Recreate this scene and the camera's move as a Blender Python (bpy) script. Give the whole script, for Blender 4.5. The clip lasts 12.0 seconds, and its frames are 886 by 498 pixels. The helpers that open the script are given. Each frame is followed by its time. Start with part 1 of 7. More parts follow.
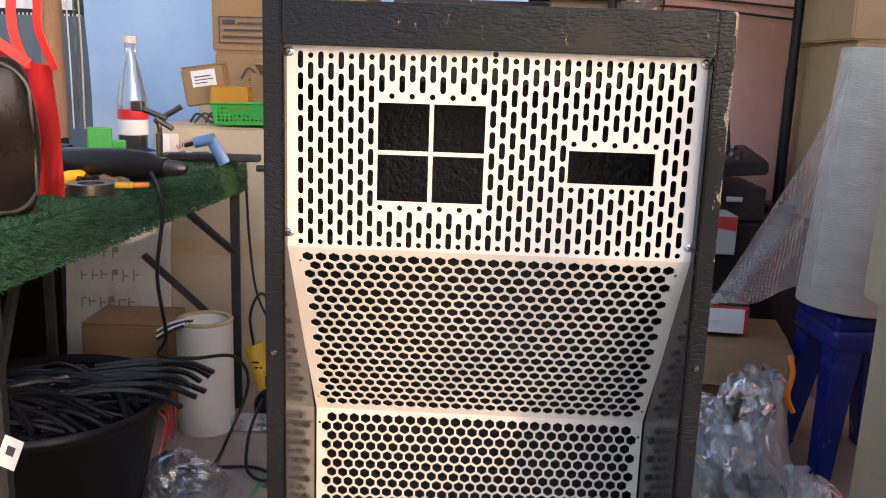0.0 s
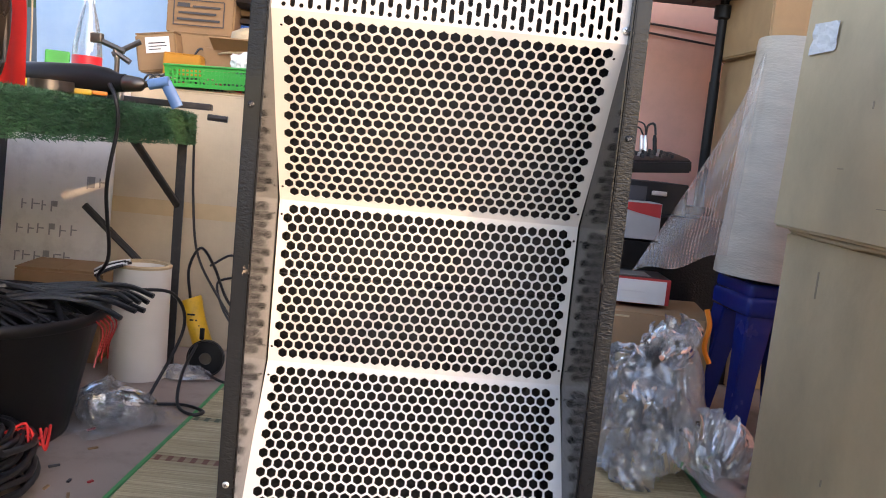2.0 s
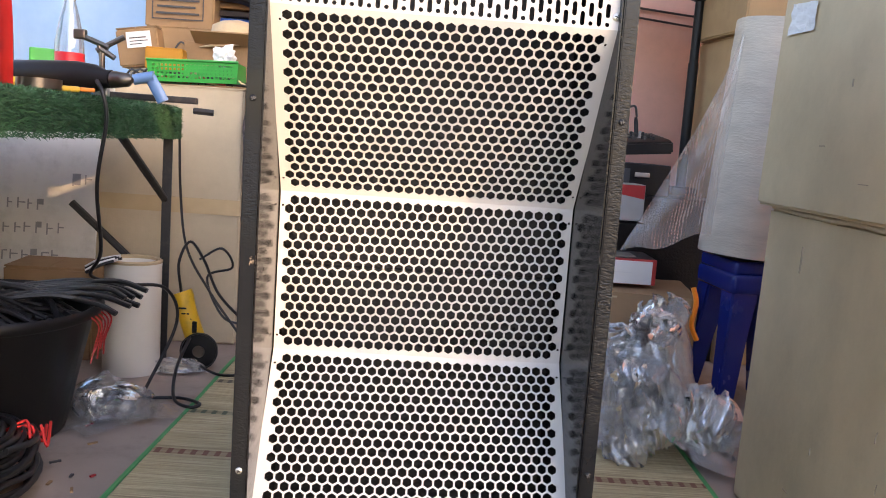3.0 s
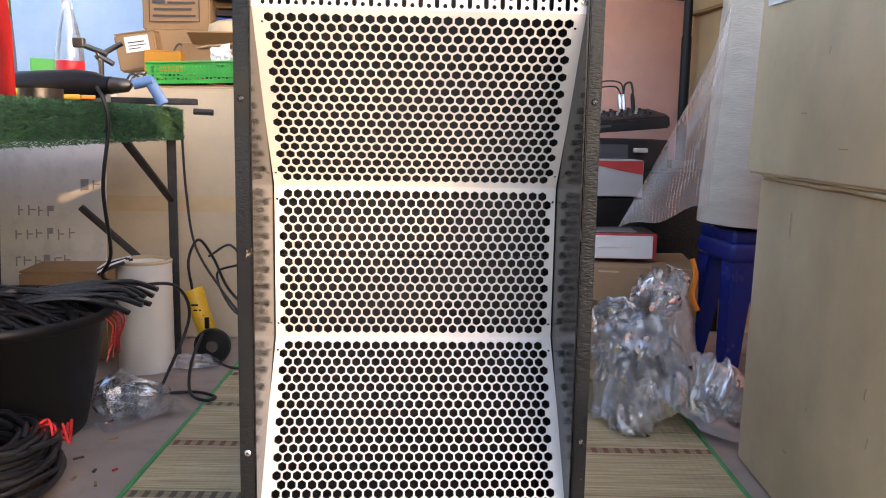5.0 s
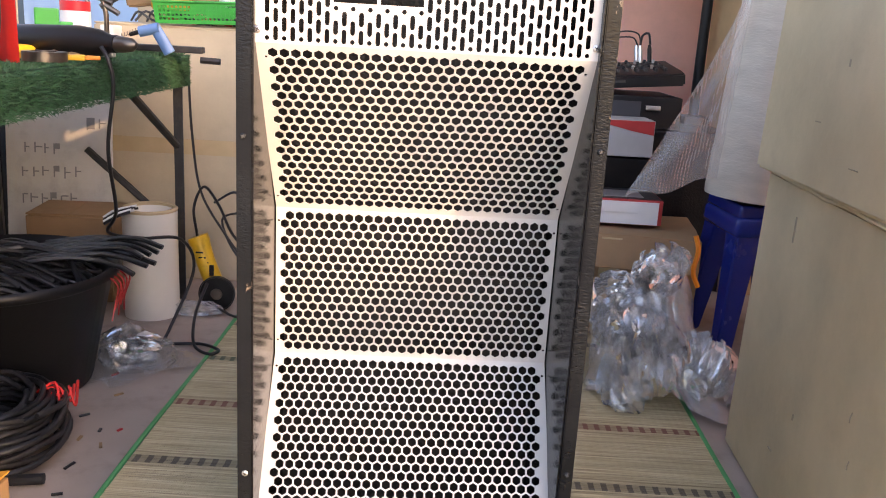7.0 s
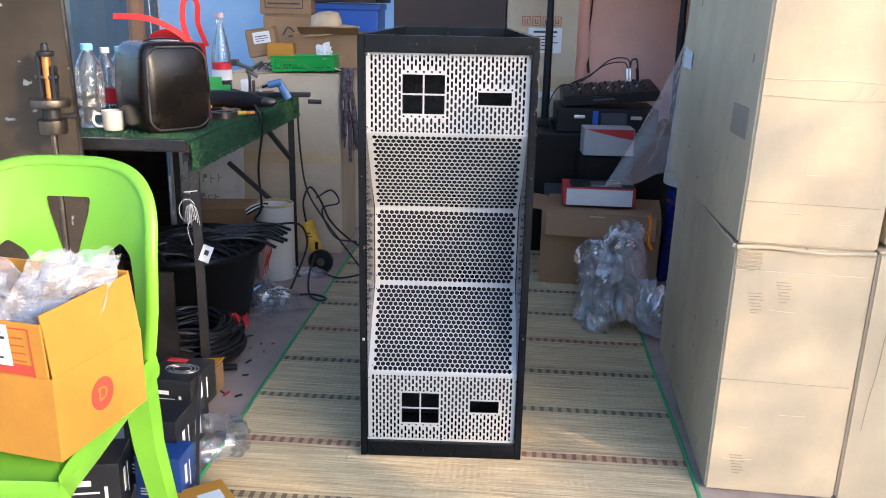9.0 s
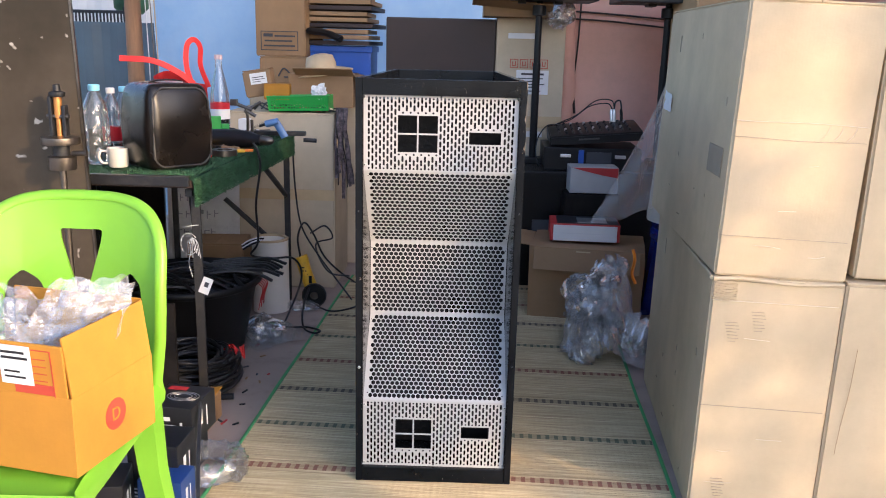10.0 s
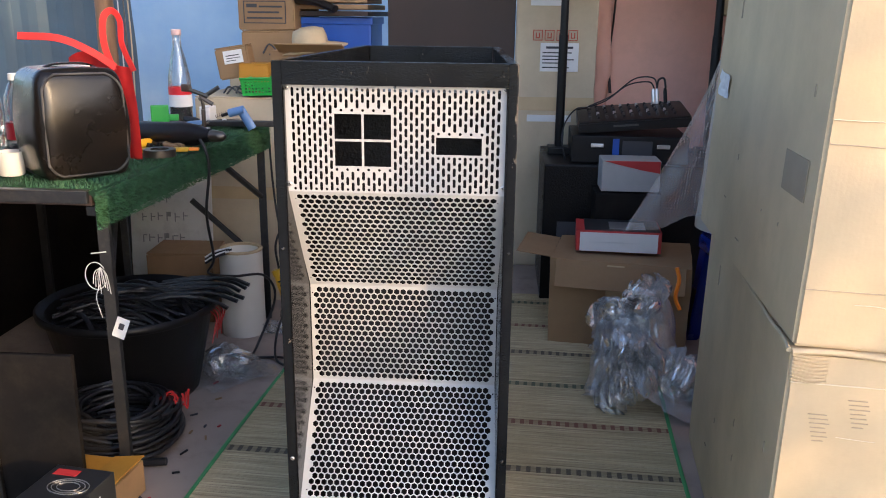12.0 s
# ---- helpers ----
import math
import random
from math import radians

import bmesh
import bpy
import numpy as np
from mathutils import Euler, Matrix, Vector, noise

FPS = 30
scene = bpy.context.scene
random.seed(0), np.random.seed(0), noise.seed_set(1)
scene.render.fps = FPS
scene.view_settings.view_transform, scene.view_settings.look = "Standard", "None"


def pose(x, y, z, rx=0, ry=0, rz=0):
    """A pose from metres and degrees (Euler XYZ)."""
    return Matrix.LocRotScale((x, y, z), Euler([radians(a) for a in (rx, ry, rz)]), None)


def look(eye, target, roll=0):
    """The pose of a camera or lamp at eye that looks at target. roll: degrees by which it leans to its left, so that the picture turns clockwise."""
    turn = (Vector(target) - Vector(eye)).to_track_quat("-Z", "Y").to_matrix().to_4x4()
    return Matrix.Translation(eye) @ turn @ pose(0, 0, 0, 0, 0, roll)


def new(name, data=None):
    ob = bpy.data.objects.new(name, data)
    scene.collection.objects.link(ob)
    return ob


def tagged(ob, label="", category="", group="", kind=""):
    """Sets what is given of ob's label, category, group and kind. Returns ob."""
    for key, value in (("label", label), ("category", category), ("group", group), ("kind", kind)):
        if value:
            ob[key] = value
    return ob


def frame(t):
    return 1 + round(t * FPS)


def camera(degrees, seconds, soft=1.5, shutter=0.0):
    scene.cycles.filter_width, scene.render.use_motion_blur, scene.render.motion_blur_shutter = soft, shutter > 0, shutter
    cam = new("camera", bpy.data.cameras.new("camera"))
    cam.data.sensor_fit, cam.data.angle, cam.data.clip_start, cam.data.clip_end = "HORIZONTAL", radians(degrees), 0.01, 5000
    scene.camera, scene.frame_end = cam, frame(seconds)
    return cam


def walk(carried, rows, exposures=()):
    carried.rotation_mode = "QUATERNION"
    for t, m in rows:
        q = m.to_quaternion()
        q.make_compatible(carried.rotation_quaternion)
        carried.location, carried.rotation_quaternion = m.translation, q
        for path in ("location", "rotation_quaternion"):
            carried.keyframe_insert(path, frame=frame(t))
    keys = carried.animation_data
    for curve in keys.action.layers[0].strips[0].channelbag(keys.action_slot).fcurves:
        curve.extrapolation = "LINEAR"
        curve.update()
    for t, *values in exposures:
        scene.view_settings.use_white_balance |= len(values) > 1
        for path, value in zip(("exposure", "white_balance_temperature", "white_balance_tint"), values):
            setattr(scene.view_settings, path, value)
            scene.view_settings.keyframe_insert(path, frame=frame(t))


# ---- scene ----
cam = camera(55.2, 12.0, soft=1.0)
PATH = [
    (0, (-0.014, -0.774, 1.015), (-0.084, 1.184, 0.612), 1.9),
    (0.5, (-0.035, -0.805, 0.934), (-0.08, 1.167, 0.602), 2.6),
    (1, (-0.034, -0.83, 0.811), (-0.043, 1.151, 0.537), 3.9),
    (1.5, (-0.037, -0.88, 0.714), (0.004, 1.105, 0.478), 5.2),
    (2, (-0.026, -0.911, 0.717), (0.062, 1.074, 0.49), 5.6),
    (2.5, (-0.046, -0.934, 0.728), (0.076, 1.047, 0.488), 5.2),
    (3, (-0.05, -0.935, 0.716), (0.085, 1.044, 0.463), 4.1),
    (5, (-0.023, -0.981, 0.72), (0.083, 0.995, 0.433), 1.0),
    (5.5, (-0.014, -0.963, 0.712), (0.089, 1.011, 0.41), 1.0),
    (6, (0.005, -0.925, 0.692), (0.106, 1.043, 0.353), 1.3),
    (6.5, (0.005, -0.924, 0.709), (0.111, 1.037, 0.329), 2.0),
    (7, (-0.018, -0.955, 0.877), (0.077, 0.978, 0.372), 3.4),
    (7.2, (-0.034, -1.014, 0.974), (0.049, 0.902, 0.406), 3.3),
    (8.8, (0.053, -1.916, 1.153), (0.005, -0.004, 0.568), 1.0),
    (9, (0.049, -1.987, 1.15), (-0.002, -0.067, 0.591), 1.1),
    (9.5, (0.057, -2.075, 1.164), (0.019, -0.139, 0.66), 1.3),
    (10, (0.04, -2.092, 1.163), (0.015, -0.149, 0.691), 1.4),
    (10.5, (0.04, -2.104, 1.163), (0.017, -0.16, 0.696), 1.4),
    (11, (0.06, -2.052, 1.147), (0.016, -0.112, 0.663), 1.4),
    (11.5, (0.131, -1.808, 1.156), (0.046, 0.123, 0.642), 1.2),
    (12, (0.184, -1.441, 1.156), (0.053, 0.481, 0.621), 0.6),
]
walk(cam, [(t, look(eye, target, roll)) for t, eye, target, roll in PATH], [(0.0, 1.88, 6600, 21), (1.0, 2.08, 6650, 21), (2.0, 2.38, 6700, 21), (3.0, 2.42, 6700, 21), (5.0, 2.44, 6800, 22), (7.0, 2.5, 7000, 25), (7.6, 2.0, 6500, 20), (8.6, 1.66, 5250, 14), (9.5, 1.58, 5500, 17), (11.0, 1.53, 5850, 19), (12.0, 1.56, 5850, 16)])

# ---- light ----
SUN_AZ, SUN_EL = radians(130), radians(19)
world = bpy.data.worlds.new("sky_world")
world.use_nodes = True
scene.world = world
_n = world.node_tree.nodes
_sky = _n.new("ShaderNodeTexSky")
_sky.sky_type = "NISHITA"
_sky.sun_disc = False
_sky.sun_elevation, _sky.sun_rotation = SUN_EL, SUN_AZ
_sky.air_density, _sky.dust_density = 1.0, 2.0
_n["Background"].inputs["Strength"].default_value = 0.15
world.node_tree.links.new(_sky.outputs[0], _n["Background"].inputs[0])
_to_sun = Vector((math.sin(SUN_AZ) * math.cos(SUN_EL), math.cos(SUN_AZ) * math.cos(SUN_EL), math.sin(SUN_EL)))
sun = new("sun", bpy.data.lights.new("sun", "SUN"))
sun.data.energy, sun.data.angle, sun.data.color = 1.4, radians(0.6), (1.0, 0.67, 0.33)
sun.matrix_world = look(_to_sun * 20, (0, 0, 0))

# ---- materials ----
def node_mat(name):
    m = bpy.data.materials.new(name)
    m.use_nodes = True
    t = m.node_tree
    return m, t, t.nodes["Principled BSDF"]


def coords(t, scale=(1, 1, 1)):
    tc, mp = t.nodes.new("ShaderNodeTexCoord"), t.nodes.new("ShaderNodeMapping")
    mp.inputs["Scale"].default_value = scale
    t.links.new(tc.outputs["Object"], mp.inputs[0])
    return mp.outputs[0]


def noise_tex(t, vec, scale, detail=4.0, rough=0.55):
    n = t.nodes.new("ShaderNodeTexNoise")
    n.inputs["Scale"].default_value, n.inputs["Detail"].default_value, n.inputs["Roughness"].default_value = scale, detail, rough
    t.links.new(vec, n.inputs["Vector"])
    return n.outputs["Fac"]


def ramp(t, fac, stops):
    r = t.nodes.new("ShaderNodeValToRGB")
    while len(r.color_ramp.elements) < len(stops):
        r.color_ramp.elements.new(0.5)
    for e, (p, c) in zip(r.color_ramp.elements, stops):
        e.position, e.color = p, (*c, 1) if len(c) == 3 else c
    t.links.new(fac, r.inputs[0])
    return r.outputs[0]


def mixc(t, fac, a, b, kind="MIX"):
    n = t.nodes.new("ShaderNodeMix")
    n.data_type, n.blend_type = "RGBA", kind
    for sock, v in ((n.inputs[0], fac), (n.inputs[6], a), (n.inputs[7], b)):
        if hasattr(v, "is_output"):
            t.links.new(v, sock)
        elif isinstance(v, tuple):
            sock.default_value = (*v, 1) if len(v) == 3 else v
        else:
            sock.default_value = v
    return n.outputs[2]


def mathn(t, op, a, b=0.0):
    n = t.nodes.new("ShaderNodeMath")
    n.operation = op
    for sock, v in ((n.inputs[0], a), (n.inputs[1], b)):
        if hasattr(v, "is_output"):
            t.links.new(v, sock)
        else:
            sock.default_value = v
    return n.outputs[0]


def bump(t, bsdf, height, strength, dist=0.002):
    b = t.nodes.new("ShaderNodeBump")
    b.inputs["Strength"].default_value, b.inputs["Distance"].default_value = strength, dist
    t.links.new(height, b.inputs["Height"])
    t.links.new(b.outputs[0], bsdf.inputs["Normal"])


def surf(name, base, var=0.18, big=3.0, fine=60.0, rough=0.6, rvar=0.12, relief=0.15, dist=0.001, metal=0.0, stretch=(1, 1, 1), spec=0.5, dirt=None, dirt_amount=0.3, fleck=None):
    """A painted, moulded or raw surface with two scales of variation."""
    m, t, b = node_mat(name)
    v = coords(t, stretch)
    n1, n2 = noise_tex(t, v, big, 5), noise_tex(t, v, fine, 3)
    lo, hi = tuple(c * (1 - var) for c in base), tuple(min(1, c * (1 + var)) for c in base)
    col = ramp(t, n1, [(0.3, lo), (0.7, hi)])
    col = mixc(t, mathn(t, "MULTIPLY", n2, 0.35 * min(1, var * 4)), col, lo)
    if dirt:
        d = noise_tex(t, v, big * 2.3, 8, 0.7)
        col = mixc(t, mathn(t, "MULTIPLY", ramp(t, d, [(0.5, (0, 0, 0)), (0.72, (1, 1, 1))]), dirt_amount), col, dirt)
    if fleck:
        f = noise_tex(t, v, 26, 2, 0.4)
        col = mixc(t, ramp(t, f, [(0.70, (0, 0, 0)), (0.74, (0.85, 0.85, 0.85))]), col, fleck)
    t.links.new(col, b.inputs["Base Color"])
    t.links.new(mathn(t, "ADD", mathn(t, "MULTIPLY", n1, rvar * 2), rough - rvar), b.inputs["Roughness"])
    b.inputs["Metallic"].default_value, b.inputs["Specular IOR Level"].default_value = metal, spec
    bump(t, b, n2, relief, dist)
    return m


def cardboard(name, base, spot=0.25):
    m, t, b = node_mat(name)
    v = coords(t)
    n1, n2 = noise_tex(t, v, 3.5, 6, 0.6), noise_tex(t, coords(t, (1, 1, 6)), 90, 3)
    n3 = noise_tex(t, v, 6, 7, 0.7)
    lo, hi = tuple(c * 0.80 for c in base), tuple(min(1, c * 1.10) for c in base)
    col = ramp(t, n1, [(0.32, lo), (0.68, hi)])
    col = mixc(t, mathn(t, "MULTIPLY", n2, 0.22), col, tuple(c * 0.7 for c in base))
    col = mixc(t, mathn(t, "MULTIPLY", ramp(t, n3, [(0.58, (0, 0, 0)), (0.75, (1, 1, 1))]), spot), col, tuple(c * 0.62 for c in base))
    t.links.new(col, b.inputs["Base Color"])
    b.inputs["Roughness"].default_value, b.inputs["Specular IOR Level"].default_value = 0.72, 0.3
    w = t.nodes.new("ShaderNodeTexWave")
    w.bands_direction = "X"
    w.inputs["Scale"].default_value, w.inputs["Distortion"].default_value = 38, 0.6
    t.links.new(v, w.inputs["Vector"])
    h = mathn(t, "ADD", mathn(t, "MULTIPLY", w.outputs["Fac"], 0.012), mathn(t, "ADD", n1, mathn(t, "MULTIPLY", noise_tex(t, v, 11, 6, 0.6), 0.7)))
    bump(t, b, h, 0.5, 0.005)
    return m


def film_mat(name, haze=0.06, rough=0.08, gloss=0.55, dots=0.0, tint=(0.9, 0.92, 0.94)):
    """Clear plastic film: see-through, a little milky, with a bright gloss that grows at grazing angles."""
    m, t, b = node_mat(name)
    v = coords(t)
    b.inputs["Base Color"].default_value = (*tint, 1)
    b.inputs["Roughness"].default_value = 0.35
    tr, gl = t.nodes.new("ShaderNodeBsdfTransparent"), t.nodes.new("ShaderNodeBsdfGlossy")
    tr.inputs[0].default_value = (0.985, 0.99, 0.992, 1)
    gl.inputs["Color"].default_value, gl.inputs["Roughness"].default_value = (0.95, 0.96, 0.97, 1), rough
    h = noise_tex(t, v, 38, 3, 0.55)
    if dots:
        vo = t.nodes.new("ShaderNodeTexVoronoi")
        vo.inputs["Scale"].default_value, vo.inputs["Randomness"].default_value = dots, 0.2
        t.links.new(v, vo.inputs["Vector"])
        h = mathn(t, "SUBTRACT", 1.0, vo.outputs["Distance"])
    bp = t.nodes.new("ShaderNodeBump")
    bp.inputs["Strength"].default_value, bp.inputs["Distance"].default_value = 0.9 if dots else 0.35, 0.003
    t.links.new(h, bp.inputs["Height"])
    t.links.new(bp.outputs[0], gl.inputs["Normal"])
    t.links.new(bp.outputs[0], b.inputs["Normal"])
    lw = t.nodes.new("ShaderNodeLayerWeight")
    lw.inputs["Blend"].default_value = 0.35
    t.links.new(bp.outputs[0], lw.inputs["Normal"])
    m1, m2 = t.nodes.new("ShaderNodeMixShader"), t.nodes.new("ShaderNodeMixShader")
    m1.inputs[0].default_value = haze
    t.links.new(tr.outputs[0], m1.inputs[1])
    t.links.new(b.outputs[0], m1.inputs[2])
    t.links.new(mathn(t, "ADD", mathn(t, "MULTIPLY", lw.outputs["Fresnel"], gloss), 0.06), m2.inputs[0])
    t.links.new(m1.outputs[0], m2.inputs[1])
    t.links.new(gl.outputs[0], m2.inputs[2])
    t.links.new(m2.outputs[0], t.nodes["Material Output"].inputs["Surface"])
    return m


def plain(name, base, rough=0.5, metal=0.0):
    return surf(name, base, 0.06, 8, 120, rough, 0.05, 0.05, 0.0005, metal)


def black_paint():
    """Thick brushed-on black lacquer: glossy ripples along the brush, pale specks for grit and glints, and tan wood
    worn bare on one outer edge.
    """
    m, t, b = node_mat("black_lacquer")
    v = coords(t)
    tc, sep = t.nodes.new("ShaderNodeTexCoord"), t.nodes.new("ShaderNodeSeparateXYZ")
    t.links.new(tc.outputs["Object"], sep.inputs[0])
    n1, n3 = noise_tex(t, v, 9, 6, 0.6), noise_tex(t, v, 24, 8, 0.75)
    ripple, fine = noise_tex(t, coords(t, (0.45, 1, 1)), 190, 3, 0.55), noise_tex(t, v, 330, 3, 0.6)
    col = ramp(t, n1, [(0.3, (0.004, 0.005, 0.006)), (0.7, (0.009, 0.010, 0.012))])
    # pale specks: chipped grit, and painted glints of the gloss
    col = mixc(t, mathn(t, "MULTIPLY", ramp(t, n3, [(0.69, (0, 0, 0)), (0.71, (1, 1, 1))]), 0.4), col, (0.15, 0.14, 0.125))
    # bare wood: a broken strip down the outer edge and chips beside it
    wear = noise_tex(t, coords(t, (1, 1, 0.45)), 60, 7, 0.7)
    edge = ramp(t, sep.outputs[0], [(0.0, (0, 0, 0)), (0.198, (0, 0, 0)), (0.207, (0.12,) * 3), (0.2096, (0.28,) * 3)])
    high = ramp(t, sep.outputs[2], [(0.70, (0, 0, 0)), (0.86, (0.6,) * 3), (0.98, (1, 1, 1))])
    bare = ramp(t, mathn(t, "ADD", wear, mathn(t, "MULTIPLY", edge, high)), [(0.66, (0, 0, 0)), (0.685, (1, 1, 1))])
    col = mixc(t, mathn(t, "MULTIPLY", bare, 0.85), col, mixc(t, fine, (0.15, 0.115, 0.08), (0.30, 0.24, 0.18)))
    t.links.new(col, b.inputs["Base Color"])
    rgh = ramp(t, n1, [(0.25, (0.05,) * 3), (0.75, (0.12,) * 3)])
    t.links.new(mathn(t, "ADD", rgh, mathn(t, "MULTIPLY", bare, 0.4)), b.inputs["Roughness"])
    b.inputs["Specular IOR Level"].default_value = 0.22
    patch = ramp(t, noise_tex(t, v, 5, 3, 0.5), [(0.42, (0.06,) * 3), (0.58, (1, 1, 1))])
    ridge = mathn(t, "SUBTRACT", 1.0, mathn(t, "MULTIPLY", mathn(t, "ABSOLUTE", mathn(t, "SUBTRACT", ripple, 0.5)), 6.0))
    ridge = mathn(t, "MAXIMUM", ridge, 0.0)
    h = mathn(t, "ADD", mathn(t, "MULTIPLY", ridge, patch), mathn(t, "MULTIPLY", fine, 0.06))
    bump(t, b, h, 0.8, 0.0005)
    return m


def straw_mat():
    """Woven reed mat: fine reeds across, a dark checked band every 27 cm."""
    m, t, b = node_mat("woven_reed")
    tc, sep = t.nodes.new("ShaderNodeTexCoord"), t.nodes.new("ShaderNodeSeparateXYZ")
    t.links.new(tc.outputs["Object"], sep.inputs[0])
    v = coords(t)
    reed = noise_tex(t, coords(t, (1.2, 95, 1)), 4, 3, 0.6)
    patch = noise_tex(t, v, 4, 4)
    grit = noise_tex(t, coords(t, (60, 60, 1)), 4, 3)
    broad = noise_tex(t, coords(t, (0.15, 9, 1)), 4, 4, 0.6)
    base = ramp(t, reed, [(0.25, (0.21, 0.145, 0.065)), (0.5, (0.52, 0.40, 0.21)), (0.75, (0.80, 0.67, 0.40))])
    base = mixc(t, mathn(t, "MULTIPLY", ramp(t, broad, [(0.4, (0, 0, 0)), (0.7, (1, 1, 1))]), 0.45), base, (0.34, 0.26, 0.14))
    base = mixc(t, mathn(t, "MULTIPLY", patch, 0.25), base, (0.46, 0.40, 0.27))
    cyc = mathn(t, "FRACT", mathn(t, "DIVIDE", mathn(t, "ADD", sep.outputs[1], 5.4 - 0.045), 0.27))
    dist = mathn(t, "ABSOLUTE", mathn(t, "SUBTRACT", cyc, 0.5))
    wob = mathn(t, "MULTIPLY", mathn(t, "SUBTRACT", patch, 0.5), 0.03)
    d2 = mathn(t, "ADD", dist, wob)
    band = mathn(t, "GREATER_THAN", d2, 0.445)
    line = mathn(t, "MULTIPLY", mathn(t, "GREATER_THAN", d2, 0.385), mathn(t, "LESS_THAN", d2, 0.405))
    chk = mathn(t, "GREATER_THAN", mathn(t, "FRACT", mathn(t, "MULTIPLY", sep.outputs[0], 38)), 0.45)
    which = mathn(t, "FRACT", mathn(t, "DIVIDE", mathn(t, "FLOOR", mathn(t, "ADD", mathn(t, "DIVIDE", mathn(t, "ADD", sep.outputs[1], 5.4 - 0.045), 0.27), 0.5)), 3.0))
    dye = ramp(t, which, [(0.0, (0.03, 0.06, 0.03)), (0.3, (0.035, 0.027, 0.018)), (0.62, (0.16, 0.035, 0.02))])
    t.nodes[-1].color_ramp.interpolation = "CONSTANT"
    bandcol = mixc(t, mathn(t, "MULTIPLY", chk, 0.5), dye, base)
    col = mixc(t, mathn(t, "MULTIPLY", band, 0.86), base, bandcol)
    col = mixc(t, mathn(t, "MULTIPLY", line, 0.4), col, (0.12, 0.07, 0.03))
    col = mixc(t, mathn(t, "MULTIPLY", grit, 0.2), col, (0.14, 0.1, 0.06))
    t.links.new(col, b.inputs["Base Color"])
    b.inputs["Roughness"].default_value = 0.62
    w = t.nodes.new("ShaderNodeTexWave")
    w.bands_direction = "X"
    w.inputs["Scale"].default_value = 18
    t.links.new(v, w.inputs["Vector"])
    bump(t, b, mathn(t, "ADD", reed, mathn(t, "MULTIPLY", w.outputs["Fac"], 0.3)), 0.7, 0.003)
    return m


def tarp_mat():
    m, t, b = node_mat("blue_white_tarpaulin")
    v = coords(t)
    n1, n2 = noise_tex(t, v, 1.6, 5, 0.6), noise_tex(t, v, 14, 5)
    col = ramp(t, n1, [(0.3, (0.38, 0.58, 0.82)), (0.55, (0.55, 0.72, 0.88)), (0.75, (0.80, 0.88, 0.94))])
    t.links.new(col, b.inputs["Base Color"])
    b.inputs["Roughness"].default_value = 0.45
    bump(t, b, mathn(t, "ADD", n1, mathn(t, "MULTIPLY", n2, 0.2)), 0.5, 0.03)
    tl, mx = t.nodes.new("ShaderNodeBsdfTranslucent"), t.nodes.new("ShaderNodeMixShader")
    t.links.new(col, tl.inputs[0])
    mx.inputs[0].default_value = 0.6
    t.links.new(b.outputs[0], mx.inputs[1])
    t.links.new(tl.outputs[0], mx.inputs[2])
    t.links.new(mx.outputs[0], t.nodes["Material Output"].inputs["Surface"])
    return m


M_BLACK = black_paint()
M_INNER = surf("black_inner_paint", (0.006, 0.006, 0.007), 0.3, 6, 130, 0.30, 0.12, 0.9, 0.003, spec=0.22)
# level streaks in the black imitate the grille mirrored in the gloss
M_SIDE = surf("glossy_black_side", (0.008, 0.008, 0.009), 0.6, 12, 40, 0.18, 0.06, 0.35, 0.0012, stretch=(1, 0.4, 5), spec=0.3)
M_GRILLE = surf("white_powder_coat", (0.45, 0.443, 0.436), 0.05, 5, 300, 0.38, 0.06, 0.05, 0.0003)
M_STEEL = surf("zinc_screw", (0.62, 0.62, 0.60), 0.1, 50, 400, 0.3, 0.08, 0.1, 0.0003, 1.0)
M_CARTON = cardboard("tan_cardboard", (0.605, 0.485, 0.312))
M_TANBOX = cardboard("tan_brown_cardboard", (0.50, 0.335, 0.175))
M_BROWNBOX = cardboard("brown_cardboard", (0.32, 0.20, 0.103))
M_ORANGEBOX = cardboard("orange_cardboard", (0.53, 0.245, 0.028), 0.3)
M_CREAM = cardboard("cream_cardboard", (0.58, 0.48, 0.33), 0.2)
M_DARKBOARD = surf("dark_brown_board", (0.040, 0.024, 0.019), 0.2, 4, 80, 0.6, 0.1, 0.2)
# grimy board colour, also used on the sheets that stand in for under-bench shade
M_BLACKBOARD = surf("grimy_black_board_and_shade", (0.012, 0.010, 0.009), 0.5, 5, 70, 0.6, 0.1, 0.3, spec=0.15, dirt=(0.035, 0.03, 0.022), dirt_amount=0.4)
M_TAPE = surf("clear_parcel_tape", (0.55, 0.42, 0.25), 0.1, 8, 50, 0.16, 0.05, 0.2, 0.001)
M_BROWNTAPE = surf("brown_parcel_tape", (0.42, 0.35, 0.26), 0.1, 8, 50, 0.2, 0.05, 0.2, 0.001)
M_FLOOR = surf("dusty_concrete", (0.39, 0.31, 0.255), 0.2, 2.5, 40, 0.85, 0.08, 0.3, 0.003, dirt=(0.12, 0.09, 0.08), dirt_amount=0.5)
M_EARTH = surf("bare_ground", (0.44, 0.40, 0.34), 0.25, 0.6, 20, 0.9, 0.05, 0.4, 0.02)
M_MAT = straw_mat()
M_GREENHEM = surf("green_fabric_hem", (0.08, 0.36, 0.12), 0.15, 12, 200, 0.7, 0.1, 0.3)
M_TARP = tarp_mat()
M_PINK = surf("salmon_painted_wall", (0.82, 0.47, 0.355), 0.07, 1.5, 40, 0.7, 0.08, 0.12, 0.002, dirt=(0.42, 0.24, 0.19), dirt_amount=0.25)
